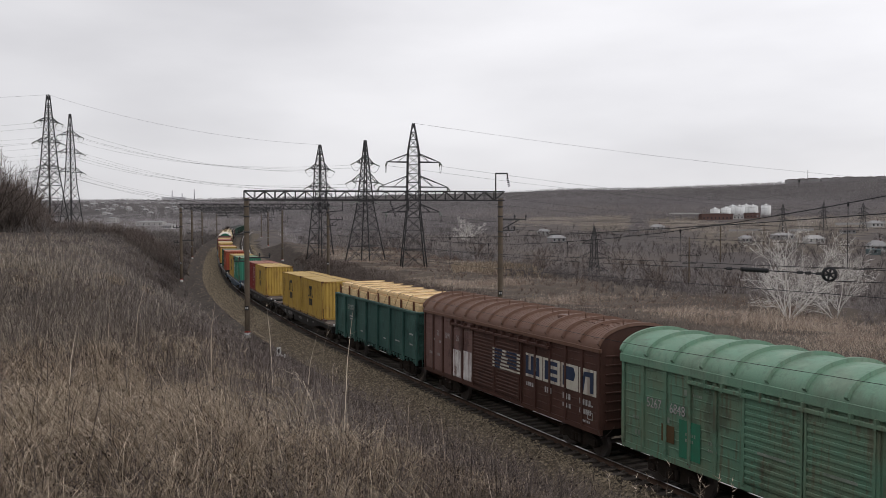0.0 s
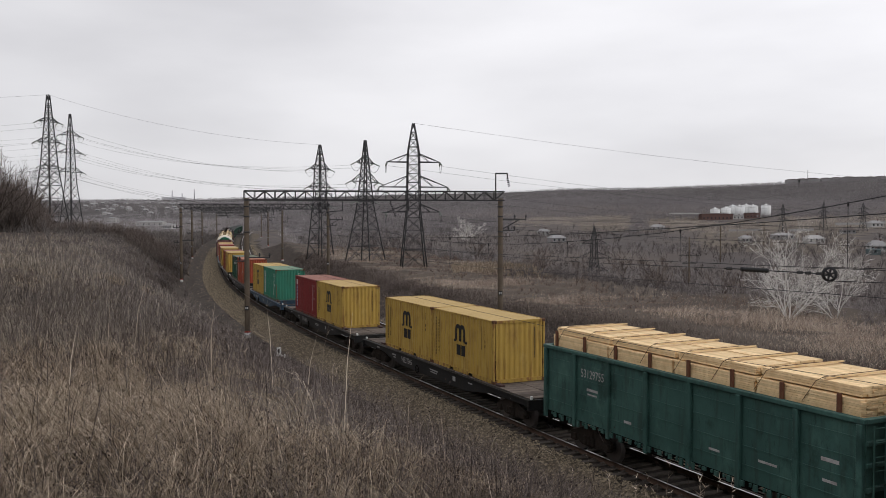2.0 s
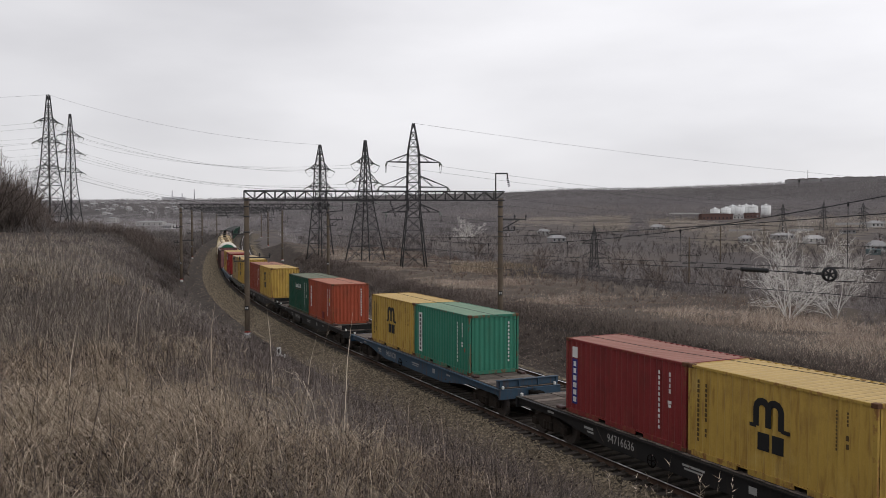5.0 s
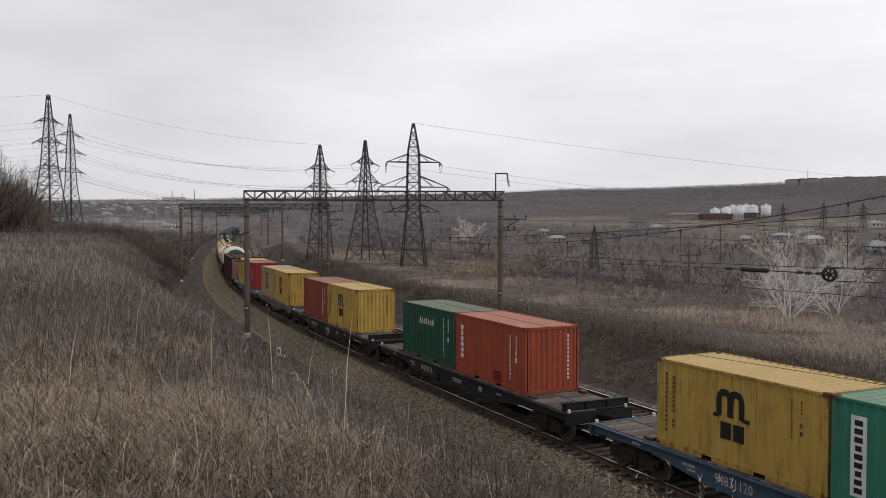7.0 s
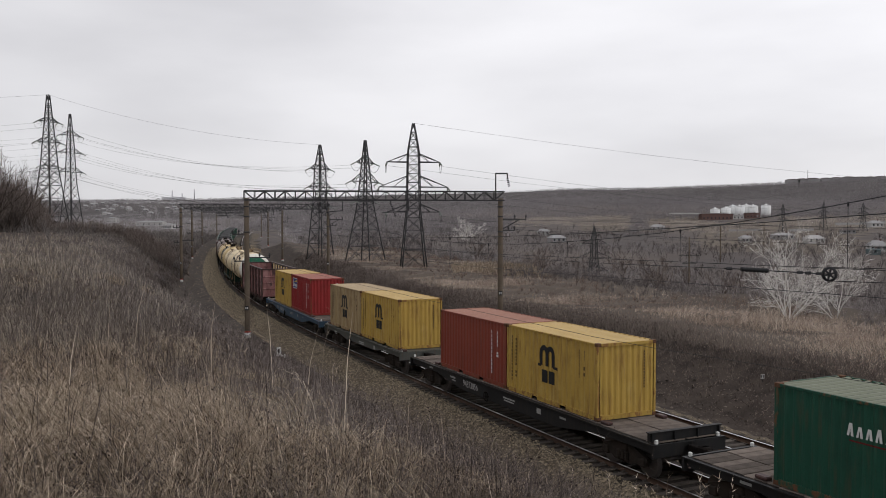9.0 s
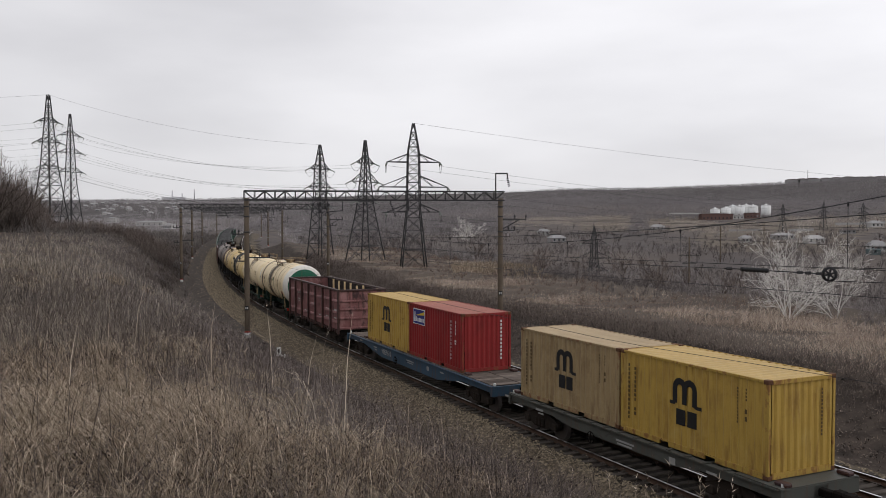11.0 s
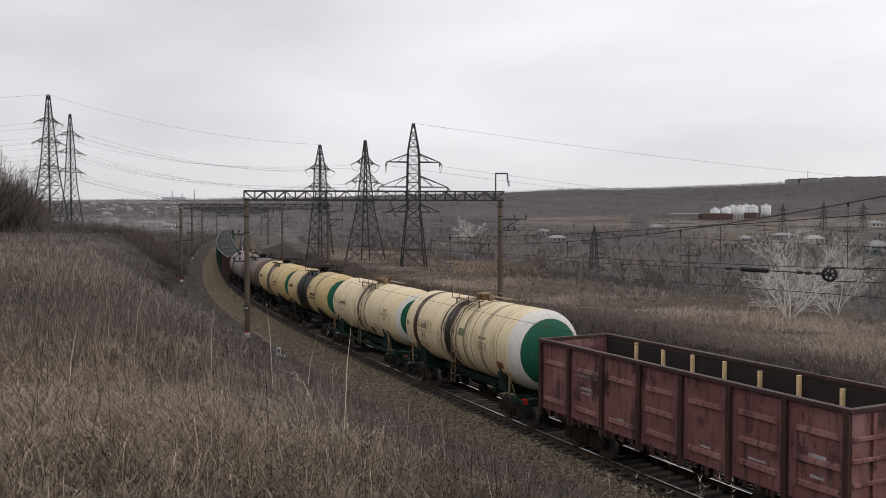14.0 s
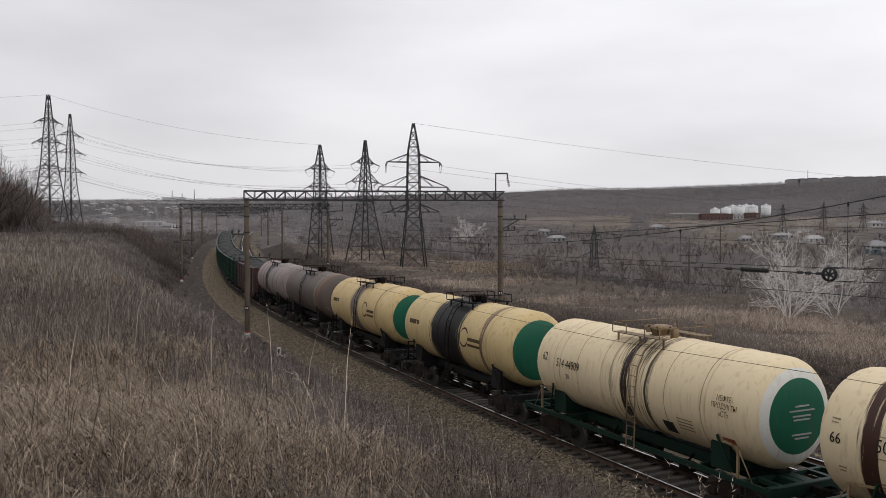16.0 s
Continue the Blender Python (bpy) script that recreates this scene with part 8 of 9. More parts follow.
    h = RNG.uniform(0.18, 0.62, len(x)) * (0.6 + 0.6 * clump(x, y, 0.33, 1.0))
    w = np.maximum(0.0034, r * 0.00038)
    p = blades(st, x, y, h, w, 0.5, 0.12)
    ends = []
    for _ in range(2):
        ends += sprigs(st, *p, 4, h * 0.34, w * 0.8)
    pick = RNG.uniform(0, 1, len(x)) < 0.22 * smooth(15, 8, r)
    for e in ends[:3] + [p[2]]:
        seeds(sd, e[pick], np.maximum(0.008, r[pick] * 0.0008) * RNG.uniform(0.6, 1.3, pick.sum()))
    st.done("dry_weeds", V_WEED, "dark dry branching weed stalks on the hillside", "weeds")

    # the same weeds farther off and down the slope
    st = Strips()
    x, y, r = scatter(26000, 15, 120, -30, 30, 0.95)
    s2 = RNG.uniform(20, 190, 24000)
    x2, y2, _ = on_line(s2, RNG.uniform(-18, -5.2, 24000))
    x, y = np.concatenate([x, x2]), np.concatenate([y, y2])
    r = np.hypot(x, y)
    off = to_line(x, y)[1]
    k = keep(x, y) & (r > 14) & (clump(x, y, 0.33, 2.0) * 0.7 + 0.4 * smooth(-19, -14, off) + RNG.uniform(-0.3, 0.3, len(x)) > 0.33)
    x, y, r = x[k], y[k], r[k]
    h = RNG.uniform(0.15, 0.62, len(x)) * (0.55 + 0.6 * clump(x, y, 0.2, 1.0))
    w = r * 0.00036 * RNG.uniform(0.7, 1.3, len(x))
    low = to_line(x, y)[1] + RNG.normal(0, 1.0, len(x)) > -11.5
    for k, name, mat, label in ((low, "slope_weeds", V_SLOPE, "fine dark dry weeds down the slope"), (~low, "brow_weeds", V_BROW, "fine grey dry weeds along the brow")):
        st = Strips()
        p = blades(st, x[k], y[k], h[k], w[k], 0.55, 0.15, False)
        sprigs(st, *p, 5, h[k] * 0.42, w[k] * 0.8)
        st.done(name, mat, label, "weeds")

    # fine dark growth along the foot of the slope
    st = Strips()
    n = 26000
    x, y, _ = on_line(RNG.uniform(-8, 150, n), RNG.uniform(-9.5, -4.0, n))
    k = keep(x, y, 0.15)
    x, y = x[k], y[k]
    r = np.hypot(x, y)
    h = RNG.uniform(0.05, 0.30, len(x))
    w = np.maximum(0.006, r * 0.0004)
    p = blades(st, x, y, h, w, 0.6, 0.2, False)
    sprigs(st, *p, 4, h * 0.45, w * 0.8)
    st.done("dark_foot_growth", V_SEED, "fine dark dry growth along the foot of the slope", "weeds")

    # taller dark stalks that carry seed heads
    st = Strips()
    x, y, r = scatter(700, 4.6, 40, power=0.8)
    k = keep(x, y)
    x, y, r = x[k], y[k], r[k]
    h = RNG.uniform(0.3, 0.85, len(x))
    w = np.maximum(0.004, r * 0.0004)
    p = blades(st, x, y, h, w, 0.35, 0.08)
    ends = sprigs(st, *p, 4, h * 0.25, w * 0.8)
    for e in ends[:2] + [p[2]]:
        seeds(sd, e, np.maximum(0.009, r * 0.0007) * RNG.uniform(0.6, 1.3, len(x)))
    st.done("tall_weed_stalks", V_SEED, "tall dark dry stalks on the hillside", "weeds")
    sd.done("seed_heads", V_SEED, "small dark seed heads on dry weed stalks", "weeds")

    # dead leaves, chips and pale stones lying between the stems
    st = Strips()
    x, y, r = scatter(8000, 4.2, 18, -30, 12)
    k = keep(x, y, -6.0) & (clump(x, y, 1.1, 0.4) + RNG.uniform(-0.3, 0.3, len(x)) > 0.5)
    x, y, r = x[k], y[k], r[k]
    n = len(x)
    a = RNG.uniform(0, 2 * math.pi, n)
    d = np.stack([np.cos(a), np.sin(a), RNG.uniform(-0.4, 0.4, n)], 1) * RNG.uniform(0.006, 0.026, n)[:, None]
    c = ground_at(x, y, -0.03) + np.array([0, 0, 1.0]) * RNG.uniform(0, 0.06, n)[:, None]
    st.add(c - d, c, c + d, RNG.uniform(0.006, 0.016, n), 1.5)
    st.done("leaf_litter", V_MAT, "dead leaves and broken stems on the hillside", "litter")

    # single long pale stalks, some upright, some snapped over
    st = Strips()
    x, y, r = scatter(330, 4.4, 30, -30, 16)
    k = keep(x, y)
    x, y, r = x[k], y[k], r[k]
    n = len(x)
    arcs(st, ground_at(x, y), RNG.uniform(0, 2 * math.pi, n), RNG.uniform(0.2, 0.9, n), RNG.uniform(0.1, 0.55, n), np.maximum(0.0045, r * 0.0005) * RNG.uniform(0.6, 1.4, n), 5)
    x, y, r = scatter(16, 4.6, 12, -26, 0)
    k = keep(x, y)
    x, y, r = x[k], y[k], r[k]
    h = RNG.uniform(0.6, 1.15, len(x))
    p = blades(st, x, y, h, np.full(len(x), 0.008), 0.45, 0.05)
    sprigs(st, *p, 3, h * 0.12, np.full(len(x), 0.006))
    b = np.array([1085, 1128, 1140, 1168, 1176, 1196, 1238, 1246, 1262, 1010, 1300.0])
    d = RNG.uniform(6.5, 8.5, len(b))
    x = (b - 784) / 1517.5 * d
    h = np.maximum(7.97 - (RNG.uniform(812, 850, len(b)) - 390) / 1517.5 * d - land(x, d), 0.3)
    w = np.full(len(b), 0.006)
    p = blades(st, x, d, h, w, 0.12, 0.05)
    sprigs(st, *p, 14, h * 0.09, w * 1.6)
    st.done("pale_stalks", V_STALK, "tall pale dry stalks standing in the grass", "grass")


def shrubs(st, x, y, height, limbs, twigs, wide=0.5, wfac=0.0005, fine=0.6, trunk=0.0):
    """Bare shrubs and trees: limbs fanning from a base or a trunk, each limb with a spray of fine twigs."""
    n = len(x)
    r = np.hypot(x, y)
    p0 = ground_at(x, y, 0.1)
    up = np.array([0, 0, 1.0])
    w = np.maximum(height * 0.016, r * wfac)
    if trunk:
        st.tri(p0, p0 + up * (height * 0.85)[:, None] + RNG.normal(0, 0.05, (n, 3)) * height[:, None], w * 1.6)
    for _ in range(limbs):
        a = RNG.uniform(0, 2 * math.pi, n)
        out = height * wide * RNG.uniform(0.15, 1.0, n) ** 0.7
        k = RNG.uniform(0.1, 0.75, n) * trunk
        b = p0 + up * (height * k)[:, None]
        rise = height * (1 - 0.62 * k) * RNG.uniform(0.55, 1.0, n) - height * k * 0.4
        e = b + np.stack([np.cos(a) * out, np.sin(a) * out, rise], 1)
        e[:, 2] -= out * out / height * 0.35
        st.tri(b, e, w)
        for _ in range(twigs):
            t = RNG.uniform(0.3, 1.0, n)[:, None]
            q = b * (1 - t) + e * t
            d = (e - b) / np.linalg.norm(e - b, axis=1)[:, None] * 0.6 + RNG.normal(0, 0.5, (n, 3)) + up * 0.45
            d /= np.linalg.norm(d, axis=1)[:, None]
            st.tri(q, q + d * (height * RNG.uniform(0.12, 0.30, n))[:, None], w * fine)


def canopy(st, x, y, height, per, wfac, spread_m):
    """Loose fine twigs filling a stand of trees up to its height."""
    r = np.hypot(x, y)
    up = np.array([0, 0, 1.0])
    for _ in range(per):
        n = len(x)
        q = ground_at(x + RNG.normal(0, spread_m, n) * height * 0.4, y + RNG.normal(0, spread_m, n) * height * 0.4, 0) + up * (height * RNG.uniform(0.05, 0.8, n))[:, None]
        d = RNG.normal(0, 0.45, (n, 3)) + up * 0.8
        st.tri(q, q + d * (height * RNG.uniform(0.15, 0.4, n))[:, None], r * wfac * RNG.uniform(0.6, 1.4, n))


def far_bank():
    def mounds(x, y):
        return smooth(0.38, 0.72, 0.6 * clump(x, y, 0.16, 1.0) + 0.4 * clump(x, y, 0.5, 2.0))

    # feathery reeds and tall grass in mounds
    st = Strips()
    n = 420000
    x, y, r = scatter(n, 19, 175, -20, 30, 0.9)
    s, off = to_line(x, y)
    k = (off > 14.2) & (RNG.uniform(0, 1, n) > smooth(22, 38, off + 7 * clump(x, y, 0.11, 3.3) - 8 * smooth(75, 110, s))) & (RNG.uniform(0, 1, n) < 0.45 + 0.7 * mounds(x, y))
    x, y, r, off = x[k], y[k], r[k], off[k]
    h = (0.20 + 0.46 * mounds(x, y) * smooth(14.5, 18.5, off)) * RNG.uniform(0.5, 1.2, len(x)) * (1 - 0.4 * smooth(85, 130, r))
    blades(st, x, y, h, np.maximum(0.008, r * 0.00038) * RNG.uniform(0.5, 1.4, len(x)), 1.1, 0.3, False)
    st.done("pale_reeds", V_REED, "tall pale dry reeds on the far bank", "reeds")

    # dark low growth on the lip of the bank
    st = Strips()
    n = 26000
    x, y, _ = on_line(RNG.uniform(-20, 150, n), RNG.normal(14.2, 0.9, n))
    r = np.hypot(x, y)
    h = RNG.uniform(0.15, 0.6, n)
    p = blades(st, x, y, h, np.maximum(0.010, r * 0.0005), 0.6, 0.3, False)
    sprigs(st, *p, 3, h * 0.5, np.maximum(0.008, r * 0.0004))
    st.done("bank_lip_growth", V_TWIG, "low dark growth on the lip of the bank", "scrub")

    # twigs and litter lying on the face of the bank
    st = Strips()
    n = 34000
    x, y, _ = on_line(-22 + 150 * RNG.uniform(0, 1, n) ** 1.3, RNG.uniform(8.8, 14.4, n))
    r = np.hypot(x, y)
    blades(st, x, y, RNG.uniform(0.03, 0.22, n), np.maximum(0.012, r * 0.0005) * RNG.uniform(0.6, 2.0, n), 2.2, 0.7)
    st.done("bank_litter", V_LITTER, "twigs, clods and dead leaves on the cutting bank", "litter")

    # a tawny patch of finer grass
    st = Strips()
    n = 9000
    x, y = (RNG.uniform(800, 955, n) - 784) / 1517.5 * 112, RNG.uniform(98, 124, n)
    k = clump(x, y, 0.3, 1.0) > 0.15
    blades(st, x[k], y[k], RNG.uniform(0.4, 1.1, k.sum()), np.full(k.sum(), 0.06), 0.4, 0.3, False)
    st.done("tawny_grass", V_TUFT, "patch of tawny dry grass on the field", "grass")

    # rounded twiggy bushes among the reeds, thickening away from the line
    st = Strips()
    n = 7000
    s = RNG.uniform(-30, 190, n)
    off = 12.5 + RNG.uniform(0, 1, n) ** 0.9 * 52
    x, y, _ = on_line(s, off)
    deep = smooth(24, 38, off + 7 * clump(x, y, 0.11, 3.3) - 8 * smooth(75, 110, s))
    k = (y > 12) & (np.abs(x) < 0.56 * y + 3) & (RNG.uniform(0, 1, n) < 0.05 + 0.6 * (1 - mounds(x, y)) * smooth(14, 22, off) + 0.8 * deep)
    x, y, off, deep = x[k], y[k], off[k], deep[k]
    h = RNG.uniform(0.35, 0.9, len(x)) * (0.75 + 1.5 * deep * clump(x, y, 0.3, 4.0)) * np.where(off < 15, 0.6, 1.0)
    far = deep > 0.55
    shrubs(st, x[~far], y[~far], h[~far], 9, 7, 0.62, 0.00042, 0.7)
    st.done("brown_scrub", V_BUSH, "rounded reddish-brown twiggy scrub along the far bank", "scrub")
    st = Strips()
    shrubs(st, x[far], y[far], h[far], 7, 7, 0.55, 0.00048, 0.7)
    st.done("dark_scrub", V_WOOD, "dark bare scrub falling away to the valley", "scrub")


def bank_stones():
    """Clods and pale chips on the raw face of the cutting."""
    n = 15000
    s, off = -22 + 120 * RNG.uniform(0, 1, n) ** 1.2, RNG.uniform(8.4, 14.0, n)
    x, y, _ = on_line(s, off)
    size = RNG.uniform(0.015, 0.055, n) * (1 + 1.2 * (RNG.uniform(0, 1, n) < 0.05))
    o = np.array([(1, 0, 0), (0, 1, 0), (-1, 0, 0), (0, -1, 0), (0, 0, 0.8)], float)
    v = o[None] * size[:, None, None] * RNG.uniform(0.6, 1.4, (n, 5, 3)) + ground_at(x, y, -0.01)[:, None, :]
    f = (np.arange(n)[:, None, None] * 5 + np.array([(0, 1, 4), (1, 2, 4), (2, 3, 4), (3, 0, 4)])[None]).reshape(-1, 3)
    tagged(new("bank_stones", quick_mesh("bank_stones", v.reshape(-1, 3), f, M_CLOD)), "dark clods and pale chips on the cutting bank", "stones", kind="stuff")


def bank_sign():
    """The small number plate on its stake at the lip of the cutting."""
    x, y = 14.95, 39.9
    t = thing("marker_plate", "small white number plate on a thin stake at the bank", "marker post", m=pose(x, y, float(land(np.array([x]), np.array([y]))[0]), 0, 0, 20))
    bm = bmesh.new()
    bar(bm, (0, 0.02, -0.3), (0, 0.02, 0.36), 0.035)
    part("stake", bm, M_STEEL, t)
    bm = bmesh.new()
    box(bm, -0.12, 0.12, -0.012, 0.0, 0.16, 0.38, 0.004)
    plate_ob = part("plate", bm, P_WORN, t)
    for px in (-0.06, 0.06):
        bm = bmesh.new()
        box(bm, px - 0.028, px + 0.028, -0.016, -0.013, 0.21, 0.33)
        part("figure_bar", bm, M_BLACK, plate_ob)


def bearing_of(x, y):
    return 784 + 1517.5 * x / np.maximum(y, 1.0)


def thickets():
    # shrubs behind the brow of the hill and along its crest
    st = Strips()
    n = 420
    x, y, r = scatter(n, 70, 215, -34, -12, 1.0)
    s, off = to_line(x, y)
    k = (off < -16) & (RNG.uniform(0, 1, n) < smooth(-16, -34, off) * 0.9 + 0.12) & (clump(x, y, 0.06, 3.0) > 0.25)
    x, y, off = x[k], y[k], off[k]
    shrubs(st, x, y, RNG.uniform(1.8, 4.2, len(x)) * (0.6 + 0.6 * smooth(-20, -45, off)), 12, 12, 0.5, 0.0005)
    # down the slope beside the line, farther along
    n = 2200
    s, off = RNG.uniform(85, 340, n), -6.3 - 34 * RNG.uniform(0, 1, n) ** 1.3
    x, y, _ = on_line(s, off)
    k = clump(x, y, 0.09, 2.2) + RNG.uniform(-0.3, 0.3, n) + 0.3 * smooth(150, 220, s) > 0.45
    x, y, s = x[k], y[k], s[k]
    shrubs(st, x, y, RNG.uniform(0.5, 1.5, len(x)) * (0.8 + 0.9 * smooth(130, 230, s)), 8, 9, 0.65, 0.00042, 0.65)
    st.done("hill_thicket", V_THICKET, "dense grey bare thicket beside the line", "thicket")
    # along the crest in front of the pylons
    st = Strips()
    b = np.concatenate([RNG.uniform(55, 215, 130), RNG.uniform(222, 306, 100), RNG.uniform(-40, 78, 150)])
    d = np.concatenate([RNG.uniform(118, 150, 130), RNG.uniform(112, 135, 100), RNG.uniform(92, 135, 150)])
    hh = np.concatenate([RNG.uniform(1.2, 2.8, 130), RNG.uniform(1.4, 3.0, 100), np.interp(b[230:], [-40, 0, 40, 78], [9.5, 8.8, 6.6, 3.6]) * RNG.uniform(0.5, 1.0, 150)])
    shrubs(st, (b - 784) / 1517.5 * d, d, hh, 15, 16, 0.5, 0.00042, 0.6)
    st.done("crest_thicket", V_TWIG, "dense dark bare bushes on the crest", "thicket")

    # scrub at the edge of the field, then the woods in the valley bottom
    st = Strips()
    x, y, r = scatter(4200, 70, 330, -14, 31, 0.9)
    s, off = to_line(x, y)
    k = (off > 44 + 10 * clump(x, y, 0.05)) & (clump(x, y, 0.05, 2.0) + RNG.uniform(-0.3, 0.3, len(x)) > 0.12)
    x, y = x[k], y[k]
    shrubs(st, x, y, RNG.uniform(1.0, 3.4, len(x)), 9, 9, 0.5, 0.00040, 0.65, 0.4)
    st.done("valley_scrub", V_WOOD, "brown bare scrub at the edge of the valley", "scrub")
    st = Strips()
    x, y, r = scatter(6400, 170, 760, -24, 31, 0.8)
    s, off = to_line(x, y)
    b = bearing_of(x, y)
    field = (b > 1185) & (r > 610) | (b > 910) & (b < 1115) & (r > 740) | (b > 1330) & (r > 520) & (clump(x, y, 0.02, 1.0) > 0.55)
    k = (np.abs(off) > 26) & ((b > 330) | (r > 300)) & (~field | (RNG.uniform(0, 1, len(x)) < 0.12)) & (clump(x, y, 0.018, 0.7) + RNG.uniform(-0.25, 0.45, len(x)) > 0.22)
    x, y, r = x[k], y[k], r[k]
    h = RNG.uniform(2.2, 5.6, len(x)) * (0.7 + 0.6 * clump(x, y, 0.02))
    shrubs(st, x, y, h, 7, 8, 0.45, 0.00036, 0.75, 0.55)
    canopy(st, x, y, h * 0.7, 8, 0.00036, 1.6)
    st.done("valley_woods", V_WOOD, "bare grey-brown woods in the valley", "woods")

    # taller trees standing out of the scrub, one by one
    st = Strips()
    x, y, r = scatter(330, 105, 420, -10, 31, 1.0)
    s, off = to_line(x, y)
    k = (off > 46) & (clump(x, y, 0.04, 5.0) > 0.35)
    x, y = x[k], y[k]
    shrubs(st, x, y, RNG.uniform(3.5, 7.0, len(x)), 16, 13, 0.42, 0.00042, 0.55, 0.8)
    st.done("valley_trees", V_TWIG, "dark bare trees standing out of the valley scrub", "woods")

    # meadows and terraces on the far slope
    st = Strips()
    for b0, b1, r0, r1, n, lo in ((1185, 1600, 640, 905, 20000, 0.33), (905, 1120, 790, 1010, 11000, 0.40), (1090, 1260, 720, 860, 5000, 0.5), (820, 960, 1000, 1150, 2500, 0.5)):
        b = RNG.uniform(b0, b1, n)
        y = RNG.uniform(r0, r1, n)
        x = (b - 784) / 1517.5 * y
        k = clump(x, y * 0.5, 0.03, r0) + RNG.uniform(-0.15, 0.15, n) > lo
        x, y = x[k], y[k]
        blades(st, x, y, RNG.uniform(0.4, 1.1, len(x)), RNG.uniform(0.5, 1.4, len(x)), 0.6, 0.2, False)
    st.done("slope_meadow", V_MEADOW, "pale dry meadow grass on the far slope, greyed for haze", "grass")

    # hedges and single trees over the slope, forest on the long hill
    st = Strips()
    x, y, r = scatter(9000, 640, 1010, -14, 31, 1.0)
    b = bearing_of(x, y)
    open_land = ((b > 1185) & (r < 900)) | ((b > 910) & (b < 1115) & (r > 640) & (r < 990)) | ((b > 1150) & (r < 925))
    k = RNG.uniform(0, 1, len(x)) < np.where(open_land, 0.40 * smooth(0.55, 0.75, clump(x, y, 0.03, 4.0)) + 0.06, 0.75)
    x, y, open_land = x[k], y[k], open_land[k]
    h = RNG.uniform(2.2, 5.0, len(x)) * np.where(open_land, 0.5, 1.0)
    shrubs(st, x[~open_land], y[~open_land], h[~open_land], 5, 5, 0.55, 0.0004, 0.8, 0.6)
    canopy(st, x, y, h, 9, 0.0005, 1.6)
    x, y, r = scatter(30000, 930, 2420, -12, 31, 0.9)
    b = bearing_of(x, y)
    clear = ((b > 910) & (b < 1115) & (r < 1000 + 25 * np.sin(b * 0.06))) | ((b > 1180) & (b < 1380) & (r < 960))
    k = ~clear
    x, y = x[k], y[k]
    canopy(st, x, y, RNG.uniform(4, 7, len(x)) * (0.6 + 0.8 * clump(x, y, 0.012, 1.0)), 8, 0.00058, 1.6)
    st.done("far_woods", V_FOREST, "distant bare woods on the hills, paled for haze", "woods")
    # towards the far town
    st = Strips()
    x, y, r = scatter(6500, 300, 3300, -31, -9, 0.8)
    s, off = to_line(x, y)
    k = (np.abs(off) > 20) & (clump(x, y, 0.008, 2.0) + RNG.uniform(-0.3, 0.4, len(x)) > 0.3)
    x, y, r = x[k], y[k], r[k]
    canopy(st, x, y, RNG.uniform(2, 4.5, len(x)) + r * 0.0014, 14, 0.0005, 1.2)
    # a ragged row of trees on the skyline
    b = RNG.uniform(-60, 1640, 1800)
    b = b[(b < 1390) | (RNG.uniform(0, 1, len(b)) < 0.4)]
    rr = np.interp(b, [0, 700, 1000, 1568], [3600, 3300, 2500, 2300]) * RNG.uniform(0.95, 0.998, len(b))
    t = (b - 784) / 1517.5
    y = rr / np.sqrt(1 + t * t)
    canopy(st, t * y, y, RNG.uniform(3, 8, len(b)) * RNG.uniform(0.4, 1, len(b)), 12, 0.0005, 0.9)
    st.done("town_woods", V_TOWN, "bare trees round the far town and on the skyline, greyed for haze", "woods")


def limb(bm, p, d, length, r, level, tips, lift, thin):
    """A tapering crooked limb that divides."""
    n = 6
    pts, dirs = [Vector(p)], Vector(d).normalized()
    for i in range(n):
        dirs = (dirs + Vector((random.uniform(-1, 1), random.uniform(-1, 1), random.uniform(-0.7, 0.7) + lift)) * 0.17).normalized()
        pts.append(pts[-1] + dirs * length / n)
    sides = 6 if level < 2 else 4 if level < 3 else 3
    rings = []
    for i, q in enumerate(pts):
        dd = (pts[min(i + 1, n)] - pts[max(i - 1, 0)]).normalized()
        x = dd.cross(Vector((0.3, 0.2, 1)) if abs(dd.z) < 0.9 else Vector((1, 0, 0))).normalized()
        y = x.cross(dd)
        rr = max(r * (1 - 0.62 * i / n), thin)
        rings.append([q + (x * math.cos(2 * math.pi * k / sides) + y * math.sin(2 * math.pi * k / sides)) * rr for k in range(sides)])
    ring_tube(bm, rings)
    if level >= 3:
        return
    for i in range(1, n + 1):
        if level == 2 and i % 3 == 0:
            continue
        axis = (pts[i] - pts[i - 1]).normalized()
        side = Vector((random.uniform(-1, 1), random.uniform(-1, 1), random.uniform(-0.35, 0.5))).normalized()
        side = (side - axis * side.dot(axis)).normalized()
        tips.append((pts[i].copy(), (axis * 0.72 + side * 0.70).normalized(), length * random.uniform(0.40, 0.62) * (1.15 - 0.35 * i / n), max(r * (1 - 0.62 * i / n) * 0.6, thin), level + 1))


